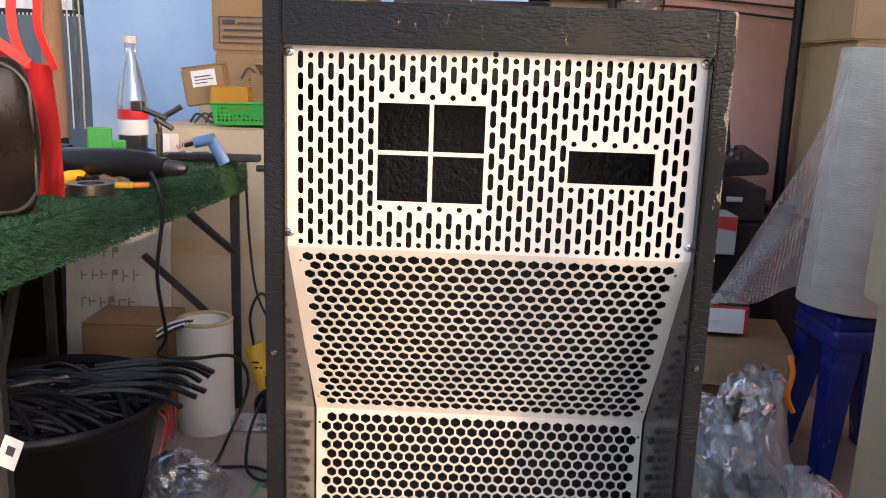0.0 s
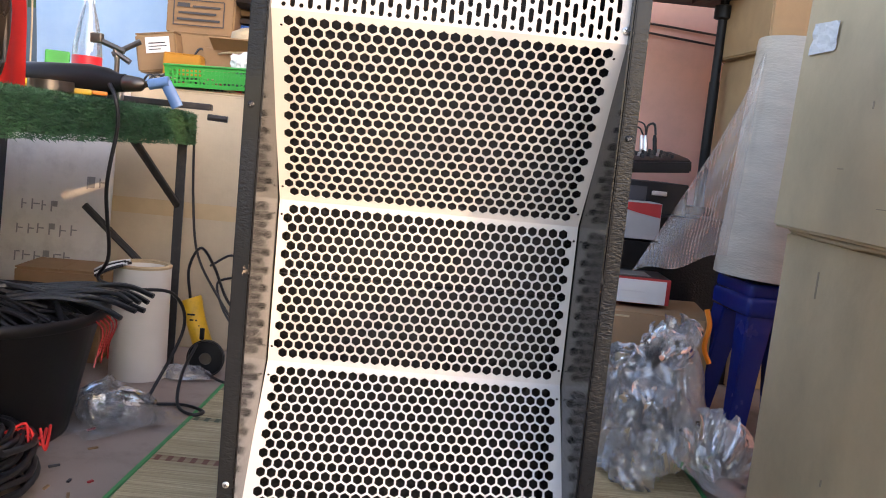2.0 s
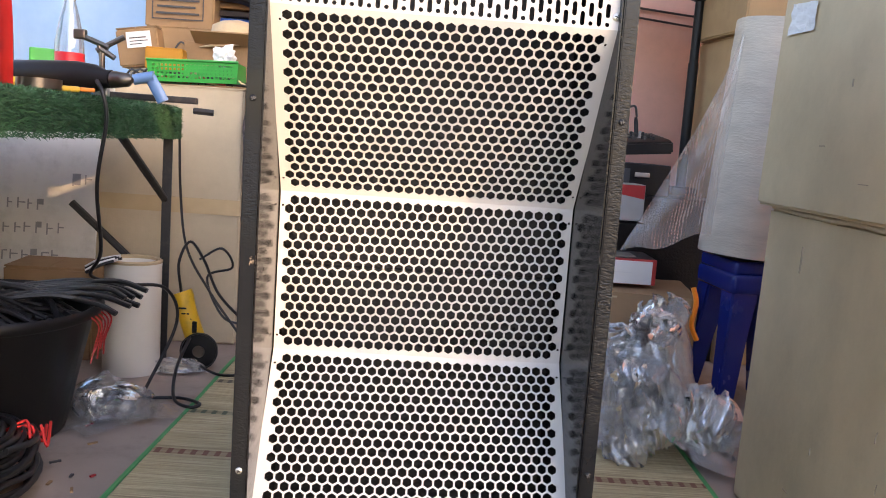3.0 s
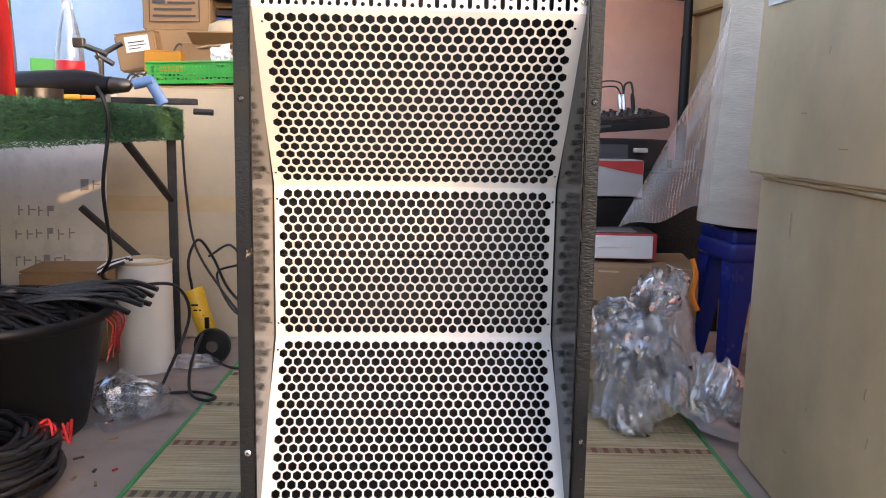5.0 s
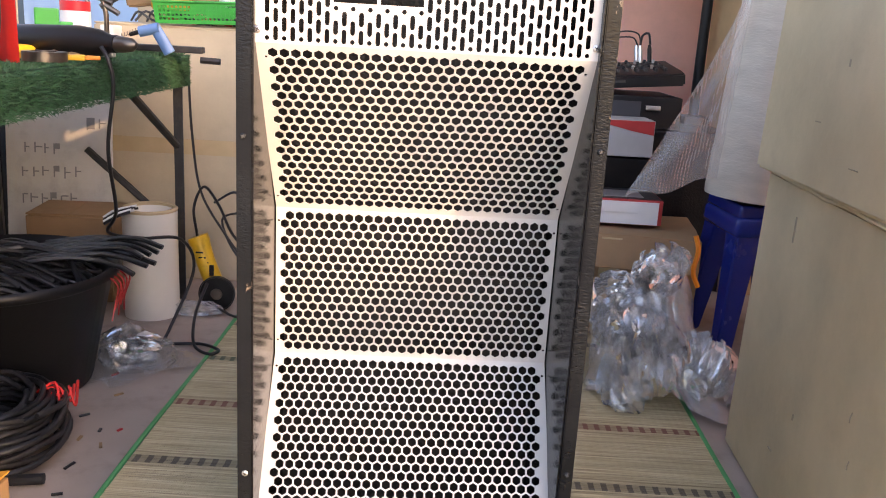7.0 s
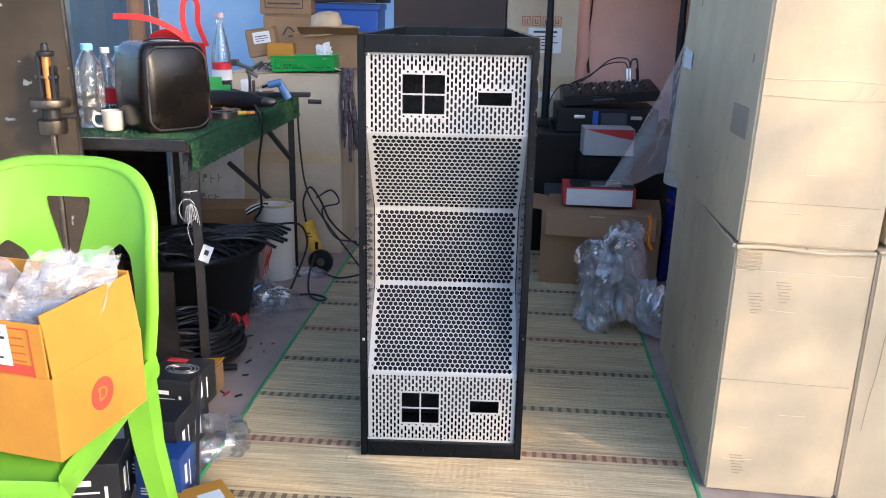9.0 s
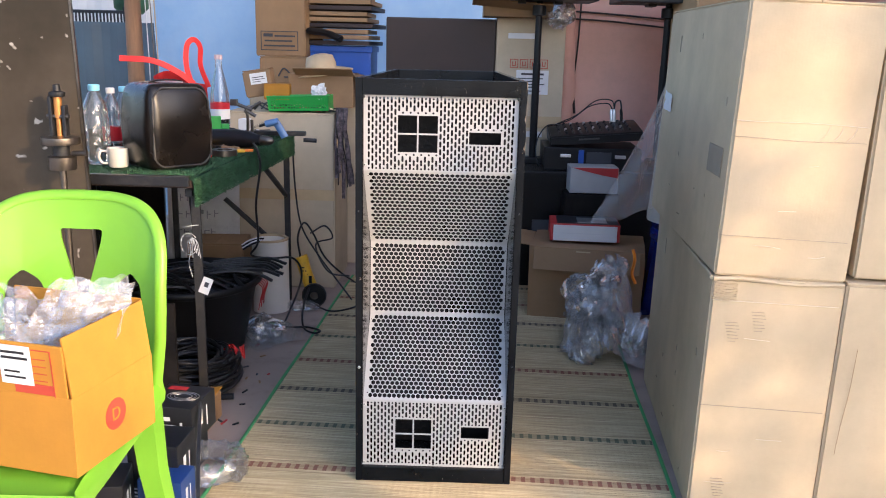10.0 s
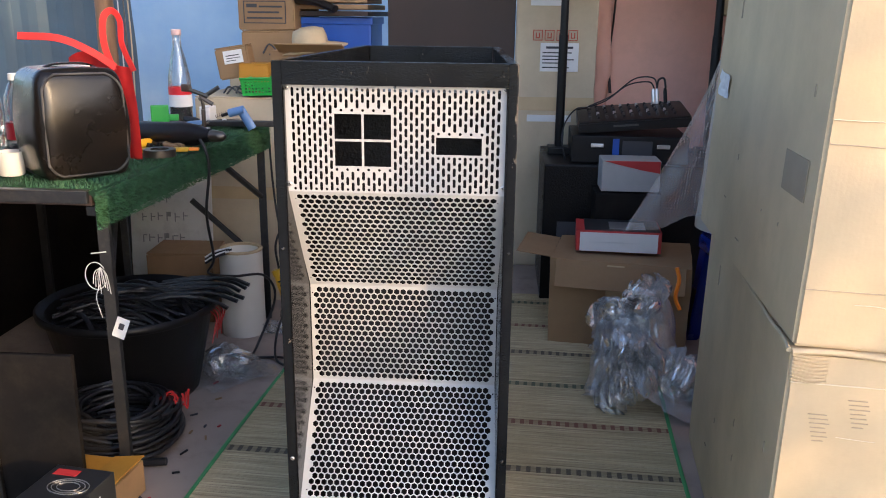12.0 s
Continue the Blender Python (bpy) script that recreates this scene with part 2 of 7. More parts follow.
M_FENCE = surf("blue_grey_sheet_metal", (0.085, 0.125, 0.155), 0.15, 3, 60, 0.45, 0.1, 0.1)
M_ROOF = surf("grey_roof_sheet", (0.62, 0.62, 0.61), 0.1, 2, 40, 0.6, 0.1, 0.2)
M_WOOD = surf("weathered_wood", (0.27, 0.15, 0.08), 0.35, 5, 60, 0.75, 0.1, 0.5, 0.003, stretch=(4, 4, 0.6))
M_TABLEFRAME = surf("dark_steel_tube", (0.022, 0.023, 0.026), 0.25, 12, 150, 0.5, 0.12, 0.2, 0.001, 0.3, dirt=(0.09, 0.075, 0.06), dirt_amount=0.4)
M_TURF = surf("green_turf", (0.030, 0.095, 0.042), 0.35, 14, 220, 0.7, 0.1, 0.3)
M_TURF2 = surf("green_turf_pile", (0.040, 0.122, 0.052), 0.45, 25, 300, 0.6, 0.1, 0.1)
M_LIME = surf("lime_green_plastic", (0.205, 0.485, 0.026), 0.08, 3, 160, 0.36, 0.06, 0.06, 0.0006)
M_BLACKPL = surf("black_plastic", (0.011, 0.011, 0.012), 0.2, 8, 120, 0.42, 0.1, 0.15, 0.001, spec=0.25)
M_RUBBER = surf("black_rubber_cable", (0.014, 0.014, 0.016), 0.3, 20, 150, 0.4, 0.1, 0.15)
M_FILM = film_mat("clear_stretch_film", 0.27, 0.10, 0.9, 0, (0.93, 0.91, 0.88))
M_THIN = film_mat("thin_clear_film", 0.06, 0.07, 0.6)
M_STUFFING = film_mat("milky_bubble_wrap", 0.25, 0.16, 0.6, 120, (0.80, 0.83, 0.88))
M_SCRATCH = plain("scratched_cardboard", (0.72, 0.63, 0.48), 0.6)
M_PENCIL = plain("faded_marker", (0.30, 0.30, 0.31), 0.6)
M_BUBBLE = film_mat("bubble_wrap_film", 0.24, 0.14, 0.6, 105, (0.78, 0.81, 0.84))
M_ROLL = surf("rolled_bubble_wrap", (0.60, 0.535, 0.44), 0.14, 5, 48, 0.42, 0.12, 0.6, 0.003, stretch=(1, 1, 4), spec=0.35)
M_RED = surf("red_nonwoven", (0.75, 0.035, 0.03), 0.12, 15, 250, 0.7, 0.08, 0.3)
M_REDPL = surf("red_print", (0.45, 0.03, 0.03), 0.1, 12, 200, 0.5, 0.08, 0.05)
M_WHITE = surf("white_card", (0.74, 0.74, 0.73), 0.05, 8, 150, 0.55, 0.06, 0.06)
M_CREAMPL = surf("cream_plastic_core", (0.74, 0.69, 0.60), 0.06, 5, 90, 0.5, 0.06, 0.08)
M_BLUE = surf("deep_blue_plastic", (0.010, 0.025, 0.20), 0.1, 6, 120, 0.26, 0.06, 0.06)
M_BLUEGUN = surf("light_blue_plastic", (0.10, 0.21, 0.44), 0.1, 9, 120, 0.4, 0.06, 0.06)
M_YELLOW = surf("yellow_tool_plastic", (0.72, 0.42, 0.02), 0.15, 14, 120, 0.42, 0.08, 0.08, dirt=(0.12, 0.09, 0.04))
M_GREENPL = surf("bright_green_plastic", (0.028, 0.34, 0.055), 0.1, 9, 120, 0.4, 0.06, 0.06)
M_DIRTYSTEEL = surf("oily_dark_steel_sheet", (0.072, 0.058, 0.041), 0.5, 2.2, 45, 0.24, 0.08, 0.12, 0.001, 0.0, spec=0.22, dirt=(0.035, 0.028, 0.02), dirt_amount=0.5, fleck=(0.48, 0.44, 0.38))
M_BOLT = surf("worn_bolt_steel", (0.17, 0.145, 0.12), 0.3, 20, 150, 0.35, 0.1, 0.2, 0.001, 0.9)
M_LEATHER = surf("dark_brown_leatherette", (0.013, 0.010, 0.008), 0.5, 6, 190, 0.27, 0.10, 0.32, 0.0008, spec=0.34)
M_PIPING = surf("grey_piping", (0.065, 0.058, 0.052), 0.2, 12, 200, 0.5, 0.1, 0.2)
M_CERAMIC = surf("white_ceramic", (0.78, 0.75, 0.68), 0.03, 6, 80, 0.15, 0.04, 0.02)
M_GLASS = film_mat("clear_bottle_glass", 0.05, 0.04, 0.75, 0, (0.7, 0.8, 0.8))
M_PET = film_mat("clear_bottle_plastic", 0.07, 0.06, 0.8, 0, (0.8, 0.85, 0.9))
M_COLA = plain("dark_cola", (0.012, 0.003, 0.003), 0.1)
M_CAPBLUE = plain("pale_blue_cap", (0.25, 0.62, 0.85), 0.4)
M_CAPPINK = plain("pale_pink_cap", (0.80, 0.55, 0.52), 0.4)
M_LABELRED = plain("red_bottle_label", (0.62, 0.02, 0.03), 0.4)
M_INK = plain("dark_ink", (0.05, 0.05, 0.055), 0.6)
M_INKRED = plain("red_ink", (0.50, 0.06, 0.03), 0.6)
M_BOXBLACK = surf("black_printed_card", (0.016, 0.017, 0.02), 0.15, 8, 120, 0.35, 0.06, 0.05)
M_BOXBLUE = surf("blue_printed_card", (0.02, 0.06, 0.22), 0.15, 8, 120, 0.4, 0.06, 0.05)
M_BLUEBIN = surf("royal_blue_plastic", (0.02, 0.09, 0.42), 0.1, 8, 120, 0.4, 0.06, 0.05)
M_STRAWHAT = surf("pale_straw", (0.55, 0.43, 0.27), 0.15, 12, 160, 0.8, 0.08, 0.5, 0.002)
M_CLOTH = surf("patterned_dark_cloth", (0.11, 0.085, 0.088), 0.9, 55, 260, 0.85, 0.05, 0.4)
# white card with the shade below the amplifier mixed into its colour
M_SHADEDWHITE = surf("shaded_white_card", (0.40, 0.39, 0.375), 0.1, 8, 150, 0.5, 0.06, 0.06)
M_SILVER = plain("silver_trim", (0.7, 0.7, 0.7), 0.3, 0.9)
M_STRING = plain("white_string", (0.6, 0.6, 0.58), 0.7)
M_COPPER = surf("coppery_pin", (0.55, 0.24, 0.07), 0.2, 20, 150, 0.35, 0.1, 0.1, 0.001, 0.6)
M_ORANGEPL = plain("orange_plastic", (0.85, 0.25, 0.02), 0.4)
M_LEAF = surf("green_leaf", (0.06, 0.11, 0.03), 0.3, 8, 90, 0.5, 0.1, 0.1)
M_SHEET = surf("whitewashed_board", (0.74, 0.73, 0.70), 0.08, 4, 70, 0.6, 0.08, 0.15, dirt=(0.30, 0.28, 0.25), dirt_amount=0.4)


# ---- builders ----
def link_mesh(name, bm, mat, smooth=None):
    me = bpy.data.meshes.new(name)
    bm.to_mesh(me)
    bm.free()
    me.materials.append(mat)
    if smooth is not None:
        me.shade_smooth()
        me.set_sharp_from_angle(angle=radians(smooth))
    return me


def part(name, bm, mat, parent, label="", smooth=None):
    ob = new(name, link_mesh(name, bm, mat, smooth))
    ob.parent = parent
    if label:
        tagged(ob, label)
    return ob


def solid(name, bm, mat, label, category, group="", kind="", smooth=None, at=None):
    ob = new(name, link_mesh(name, bm, mat, smooth))
    if at is not None:
        ob.matrix_world = at
    return tagged(ob, label, category, group, kind)


def thing(name, at, label, category, group="", kind=""):
    e = new(name)
    e.empty_display_size = 0.05
    e.matrix_world = at
    return tagged(e, label, category, group, kind)


def box(lo, hi, bev=0.0, bm=None, m=None, seg=2):
    bm = bm or bmesh.new()
    vs = bmesh.ops.create_cube(bm, size=1.0)["verts"]
    c = [(a + b) / 2 for a, b in zip(lo, hi)]
    s = [b - a for a, b in zip(lo, hi)]
    for v in vs:
        v.co = Vector([c[i] + v.co[i] * s[i] for i in range(3)])
        if m is not None:
            v.co = m @ v.co
    if bev:
        es = list({e for v in vs for e in v.link_edges})
        bmesh.ops.bevel(bm, geom=es, offset=bev, segments=seg, profile=0.6, affect="EDGES")
    return bm


def lathe(profile, n=24, bm=None, m=None):
    """Turn a profile of (radius, height) round the z axis."""
    bm = bm or bmesh.new()
    m = m or Matrix()
    rings = []
    for r, z in profile:
        if r < 1e-5:
            rings.append([bm.verts.new(m @ Vector((0, 0, z)))])
        else:
            rings.append([bm.verts.new(m @ Vector((r * math.cos(2 * math.pi * k / n), r * math.sin(2 * math.pi * k / n), z))) for k in range(n)])
    for a, b in zip(rings, rings[1:]):
        for k in range(n):
            j = (k + 1) % n
            if len(a) == 1 and len(b) == 1:
                continue
            if len(a) == 1:
                bm.faces.new((a[0], b[j], b[k]))
            elif len(b) == 1:
                bm.faces.new((a[k], a[j], b[0]))
            else:
                bm.faces.new((a[k], a[j], b[j], b[k]))
    return bm


def curve_pts(pts, steps=8):
    """A smooth line through the points."""
    P = [Vector(p) for p in pts]
    P = [P[0] * 2 - P[1]] + P + [P[-1] * 2 - P[-2]]
    out = []
    for i in range(1, len(P) - 2):
        p0, p1, p2, p3 = P[i - 1:i + 3]
        for k in range(steps):
            u = k / steps
            out.append(0.5 * ((2 * p1) + (p2 - p0) * u + (2 * p0 - 5 * p1 + 4 * p2 - p3) * u * u + (3 * p1 - p0 - 3 * p2 + p3) * u ** 3))
    out.append(P[-2])
    return out


def tube(pts, r, n=6, bm=None, steps=8, flat=None):
    """A round (or flat: width, thickness) cord along a smooth line."""
    bm = bm or bmesh.new()
    C = curve_pts(pts, steps) if steps else [Vector(p) for p in pts]
    up = Vector((0, 0, 1))
    rings = []
    for i, p in enumerate(C):
        d = (C[min(i + 1, len(C) - 1)] - C[max(i - 1, 0)]).normalized()
        if abs(d.dot(up)) > 0.95:
            up = Vector((1, 0.2, 0))
        a = d.cross(up).normalized()
        b = a.cross(d).normalized()
        up = b
        ra, rb = flat if flat else (r, r)
        rings.append([bm.verts.new(p + a * ra * math.cos(2 * math.pi * k / n + 0.78) + b * rb * math.sin(2 * math.pi * k / n + 0.78)) for k in range(n)])
    for A, B in zip(rings, rings[1:]):
        for k in range(n):
            bm.faces.new((A[k], A[(k + 1) % n], B[(k + 1) % n], B[k]))
    bm.faces.new(rings[0][::-1])
    bm.faces.new(rings[-1])
    return bm


def holed_sheet(outline, holes, place, thick, extra_edges=()):
    """A sheet cut to an outline with holes, laid on a surface by place(u, v) -> (point, normal)."""
    verts, edges = [], []
    def loop(pts):
        s = len(verts)
        verts.extend(Vector(p) for p in pts)
        edges.extend((s + k, s + (k + 1) % len(pts)) for k in range(len(pts)))
    loop(outline)
    for h in holes:
        loop(h)
    for a, b in extra_edges:
        s = len(verts)
        verts.extend((Vector(a), Vector(b)))
        edges.append((s, s + 1))
    from mathutils.geometry import delaunay_2d_cdt
    v2, _, f2, *_ = delaunay_2d_cdt(verts, edges, [], 0 if not edges else 1, 1e-6)
    from collections import Counter
    boxes = [(min(p[0] for p in h), max(p[0] for p in h), min(p[1] for p in h), max(p[1] for p in h), h) for h in holes]
    grid = {}
    cell = 0.02
    for bx in boxes:
        for i in range(int(bx[0] // cell), int(bx[1] // cell) + 1):
            for j in range(int(bx[2] // cell), int(bx[3] // cell) + 1):
                grid.setdefault((i, j), []).append(bx)
    def inside(poly, x, y):
        c = False
        for k in range(len(poly)):
            (x1, y1), (x2, y2) = poly[k - 1][:2], poly[k][:2]
            if (y1 > y) != (y2 > y) and x < (x2 - x1) * (y - y1) / (y2 - y1) + x1:
                c = not c
        return c
    keep = []
    for f in f2:
        x, y = sum(v2[i][0] for i in f) / len(f), sum(v2[i][1] for i in f) / len(f)
        if not inside(outline, x, y):
            continue
        if any(b[0] <= x <= b[1] and b[2] <= y <= b[3] and inside(b[4], x, y) for b in grid.get((int(x // cell), int(y // cell)), ())):
            continue
        keep.append(list(f))
    front, back = [], []
    for p in v2:
        q, nrm = place(p[0], p[1])
        front.append(tuple(q))
        back.append(tuple(q - nrm * thick))
    n = len(front)
    faces = [f for f in keep] + [[i + n for i in reversed(f)] for f in keep]
    used = Counter()
    for f in keep:
        for k in range(len(f)):
            used[(f[k], f[(k + 1) % len(f)])] += 1
    for (a, b) in used:
        if (b, a) not in used:
            faces.append([b, a, a + n, b + n])
    me = bpy.data.meshes.new("sheet")
    me.from_pydata(front + back, [], faces)
    bm = bmesh.new()
    bm.from_mesh(me)
    bpy.data.meshes.remove(me)
    bmesh.ops.delete(bm, geom=[v for v in bm.verts if not v.link_faces], context="VERTS")
    return bm


def rounded(w, h, r, n=4, cx=0.0, cy=0.0):
    out = []
    for sx, sy, a0 in ((1, 1, 0), (-1, 1, 90), (-1, -1, 180), (1, -1, 270)):
        for k in range(n + 1):
            a = radians(a0 + 90 * k / n)
            out.append((cx + sx * (w / 2 - r) + r * math.cos(a), cy + sy * (h / 2 - r) + r * math.sin(a)))
    return out


def crumple(c, rad, seed, sub=4, amp=0.35, freq=7.0):
    """A crushed heap of thin film."""
    bm = bmesh.new()
    bmesh.ops.create_icosphere(bm, subdivisions=sub, radius=1.0)
    off = Vector((seed * 3.7, seed * 1.3, seed * 2.1))
    for v in bm.verts:
        d = v.co.normalized()
        k = 1 + amp * (abs(noise.noise(d * freq * 0.35 + off)) * 1.4 - 0.35) + amp * 0.55 * (0.5 - abs(noise.noise(d * freq + off))) + amp * 0.25 * (0.5 - abs(noise.noise(d * freq * 2.7 + off)))
        v.co = Vector((c[0] + d.x * rad[0] * k, c[1] + d.y * rad[1] * k, max(c[2] + d.z * rad[2] * k, 0.002)))
    return bm


def film_sheet(c, rad, seed, size=0.26, n=26, amp=0.5):
    """One thin sheet of film, folded over and over and pushed into a heap of the given radii."""
    rng = random.Random(seed)
    o = Vector((rng.uniform(-9, 9), rng.uniform(-9, 9), rng.uniform(-9, 9)))
    turn = Euler((rng.uniform(-1.2, 1.2), rng.uniform(-1.2, 1.2), rng.uniform(0, 6.28))).to_matrix()
    bm = bmesh.new()
    g = []
    for i in range(n + 1):
        row = []
        for j in range(n + 1):
            u, v = (i / n - 0.5) * 2, (j / n - 0.5) * 2
            q = Vector((u, v, 0))
            w = abs(noise.noise(q * 1.3 + o)) * 1.6 + abs(noise.noise(q * 3.1 + o)) * 0.7 + abs(noise.noise(q * 7 + o)) * 0.25
            p = turn @ Vector((u + 0.5 * noise.noise(q * 2 + o * 1.7), v + 0.5 * noise.noise(q * 2 - o), (w - 0.55) * amp * 2.2))
            k = p.length
            if k > 1:
                p = p / k * (1 + 0.10 * math.sin(3 * k))
            row.append(bm.verts.new((c[0] + p.x * rad[0], c[1] + p.y * rad[1], max(0.003, c[2] + p.z * rad[2]))))
        g.append(row)
    for i in range(n):
        for j in range(n):
            bm.faces.new((g[i][j], g[i + 1][j], g[i + 1][j + 1], g[i][j + 1]))
    return bm


def heap_sheet(env, x0, x1, y0, y1, seed, n=44, fold=0.035, crease=1.0):
    """One crumpled sheet of film thrown over a heap whose height is env(x, y)."""
    rng = random.Random(seed)
    o = Vector((rng.uniform(-9, 9), rng.uniform(-9, 9), rng.uniform(-9, 9)))
    k, turn = rng.uniform(0.5, 1.0), rng.uniform(0, 6.28)
    cx, cy = (x0 + x1) / 2 + rng.uniform(-0.15, 0.15) * (x1 - x0), (y0 + y1) / 2 + rng.uniform(-0.15, 0.15) * (y1 - y0)
    bm = bmesh.new()
    g = []
    for i in range(n + 1):
        row = []
        for j in range(n + 1):
            u, v = i / n - 0.5, j / n - 0.5
            x = cx + (u * math.cos(turn) - v * math.sin(turn)) * (x1 - x0)
            y = cy + (u * math.sin(turn) + v * math.cos(turn)) * (y1 - y0)
            q = Vector((x, y, 0))
            f1, f2, f3 = abs(noise.noise(q * 10 + o)), abs(noise.noise(q * 24 + o)), abs(noise.noise(q * 55 + o))
            h = env(x, y)
            loose = min(1.0, h / 0.08) * crease
            z = h * k * (0.75 + 0.6 * f1) + loose * (0.055 * f1 + 0.04 * f2 + 0.016 * f3)
            x += fold * noise.noise(q * 12 + o * 2) + 0.4 * fold * noise.noise(q * 33 + o)
            y += fold * noise.noise(q * 12 - o * 2) + 0.4 * fold * noise.noise(q * 33 - o)
            row.append(bm.verts.new((x, y, 0.003 + max(0, z))))
        g.append(row)
    for i in range(n):
        for j in range(n):
            bm.faces.new((g[i][j], g[i + 1][j], g[i + 1][j + 1], g[i][j + 1]))
    return bm


def draped(p00, p10, p01, p11, seed, n=28, amp=0.012):
    """A limp sheet between four corners, wrinkled and bulging."""
    rng = random.Random(seed)
    o = Vector((rng.uniform(-9, 9), rng.uniform(-9, 9), rng.uniform(-9, 9)))
    a, b, c, d = Vector(p00), Vector(p10), Vector(p01), Vector(p11)
    nrm = (b - a).cross(c - a).normalized()
    bm = bmesh.new()
    g = []
    for i in range(n + 1):
        row = []
        for j in range(n + 1):
            u, v = i / n, j / n
            q = Vector((u * 2, v * 2, 0)) + o
            p = (a * (1 - u) + b * u) * (1 - v) + (c * (1 - u) + d * u) * v
            w = abs(noise.noise(q * 1.4)) * 1.6 + abs(noise.noise(q * 3.3)) * 0.8 + abs(noise.noise(q * 8)) * 0.3
            p += nrm * ((w - 0.5) * amp * 2) + Vector((noise.noise(q * 2), noise.noise(q * 2.2), noise.noise(q * 2.6))) * amp
            row.append(bm.verts.new(p))
        g.append(row)
    for i in range(n):
        for j in range(n):
            bm.faces.new((g[i][j], g[i + 1][j], g[i + 1][j + 1], g[i][j + 1]))
    return bm


def bars(parent, name, mat, rows, m, label=""):
    """Flat strips of print: rows of x, z, width, height on the plane that m lays out."""
    bm = bmesh.new()
    for x, z, w, h in rows:
        box((x, -0.0012, z), (x + w, 0.0, z + h), 0, bm, m)
    return part(name, bm, mat, parent, label)


def lettering(text, size, mat, parent, m, name="lettering", label=""):
    cu = bpy.data.curves.new(name, "FONT")
    cu.body, cu.size, cu.extrude, cu.align_x, cu.align_y = text, size, 0.0006, "CENTER", "CENTER"
    tmp = bpy.data.objects.new(name, cu)
    me = bpy.data.meshes.new_from_object(tmp)
    bpy.data.objects.remove(tmp)
    bpy.data.curves.remove(cu)
    me.materials.append(mat)
    ob = new(name, me)
    ob.parent = parent
    ob.matrix_basis = m
    if label:
        tagged(ob, label)
    return ob


# ---- setting ----
ground = solid("ground", box((-60, -60, -0.12), (60, 60, -0.012)), M_EARTH, "bare earth ground outside the workshop", "ground", kind="structure")
floor = solid("floor", box((-2.9, -1.4, -0.10), (2.4, 3.4, -0.006)), M_FLOOR, "dusty pinkish concrete workshop floor", "floor", kind="structure")


def reed_mat():
    th = thing("floor_mat", pose(0.03, 0.0, 0.0, 0, 0, -3.2), "woven reed floor mat with dark stripes and green hem", "mat")
    rng = random.Random(1)
    bm = bmesh.new()
    prev, n = None, 560
    for k in range(2 * n + 1):
        y = -0.75 + 2.80 * k / (2 * n)
        z = -0.0018 if k % 2 == 0 else rng.uniform(-0.0008, 0.0006)
        cur = [bm.verts.new((x + rng.uniform(-0.001, 0.001), y + 0.0012 * math.sin(9 * x + k * 0.01), z)) for x in (-0.612, -0.4, -0.2, 0.0, 0.2, 0.4, 0.612)]
        if prev:
            for i in range(6):
                bm.faces.new((prev[i], prev[i + 1], cur[i + 1], cur[i]))
        prev = cur
    part("weave", bm, M_MAT, th)
    part("backing", box((-0.61, -0.748, -0.0058), (0.61, 2.048, -0.0022), 0.0), M_MAT, th)
    for x in (-0.618, 0.618):
        part("hem", tube([(x + 0.002 * math.sin(7 * y), y, -0.001) for y in np.linspace(-0.75, 2.05, 22)], 0.004, 6, steps=2, flat=(0.006, 0.003)), M_GREENHEM, th, "bright green woven edge binding")
    return th


reed_mat()


def corrugated(name, x0, x1, z0, z1, y, mat, label, cat, pitch=0.2, depth=0.02):
    bm = bmesh.new()
    prev = None
    n = int((x1 - x0) / pitch * 4)
    for i in range(n + 1):
        x = x0 + (x1 - x0) * i / n
        d = (0, depth, depth, 0)[i % 4]
        cur = [bm.verts.new((x, y + d, z0)), bm.verts.new((x, y + d, z1)), bm.verts.new((x, y + d + 0.003, z1)), bm.verts.new((x, y + d + 0.003, z0))]
        if prev:
            for k in range(4):
                bm.faces.new((prev[k], cur[k], cur[(k + 1) % 4], prev[(k + 1) % 4]))
        prev = cur
    return solid(name, bm, mat, label, cat, kind="structure")


corrugated("fence", -4.6, -1.2, -0.01, 1.245, 3.6, M_FENCE, "blue-grey ribbed sheet metal fence behind the bench", "fence", 0.22)
corrugated("neighbour_wall", -6.0, -1.4, -0.01, 2.6, 6.2, M_ROOF, "pale grey sheet wall of the next yard", "wall", 0.3)
rail = thing("yard_rail", pose(-3.5, 5.0, -0.012), "dark metal rail standing behind the fence", "rail")
for z in (1.16, 1.345):
    part("rail_bar", box((0, -0.015, z), (0.85, 0.015, z + 0.025), 0.003), M_TABLEFRAME, rail)
for k in range(30):
    part("bar", box((0.012 + 0.0285 * k, -0.006, 1.16), (0.024 + 0.0285 * k, 0.006, 1.36), 0.0), M_TABLEFRAME, rail)
for x in (0.01, 0.83):
    part("post", box((x - 0.02, -0.02, 0), (x + 0.02, 0.02, 1.40), 0.003), M_TABLEFRAME, rail)
yt = thing("yard_tank", pose(-2.72, 5.25, -0.012), "round grey-green plastic tank on a stand", "tank")
part("tank", lathe([(0, 1.34), (0.09, 1.35), (0.14, 1.40), (0.14, 1.52), (0.08, 1.60), (0, 1.61)], 24), M_TURF, yt, smooth=50)
part("stand", lathe([(0.05, 0), (0.05, 1.36)], 12), M_TABLEFRAME, yt, smooth=50)
wall_back = solid("wall_back", box((0.60, 2.72, -0.02), (2.5, 2.86, 2.6)), M_PINK, "salmon pink painted back wall with small stains", "wall", kind="structure")
wall_right = solid("wall_right", box((1.92, 0.0, -0.02), (2.04, 2.72, 2.6)), M_PINK, "salmon pink painted side wall", "wall", kind="structure")
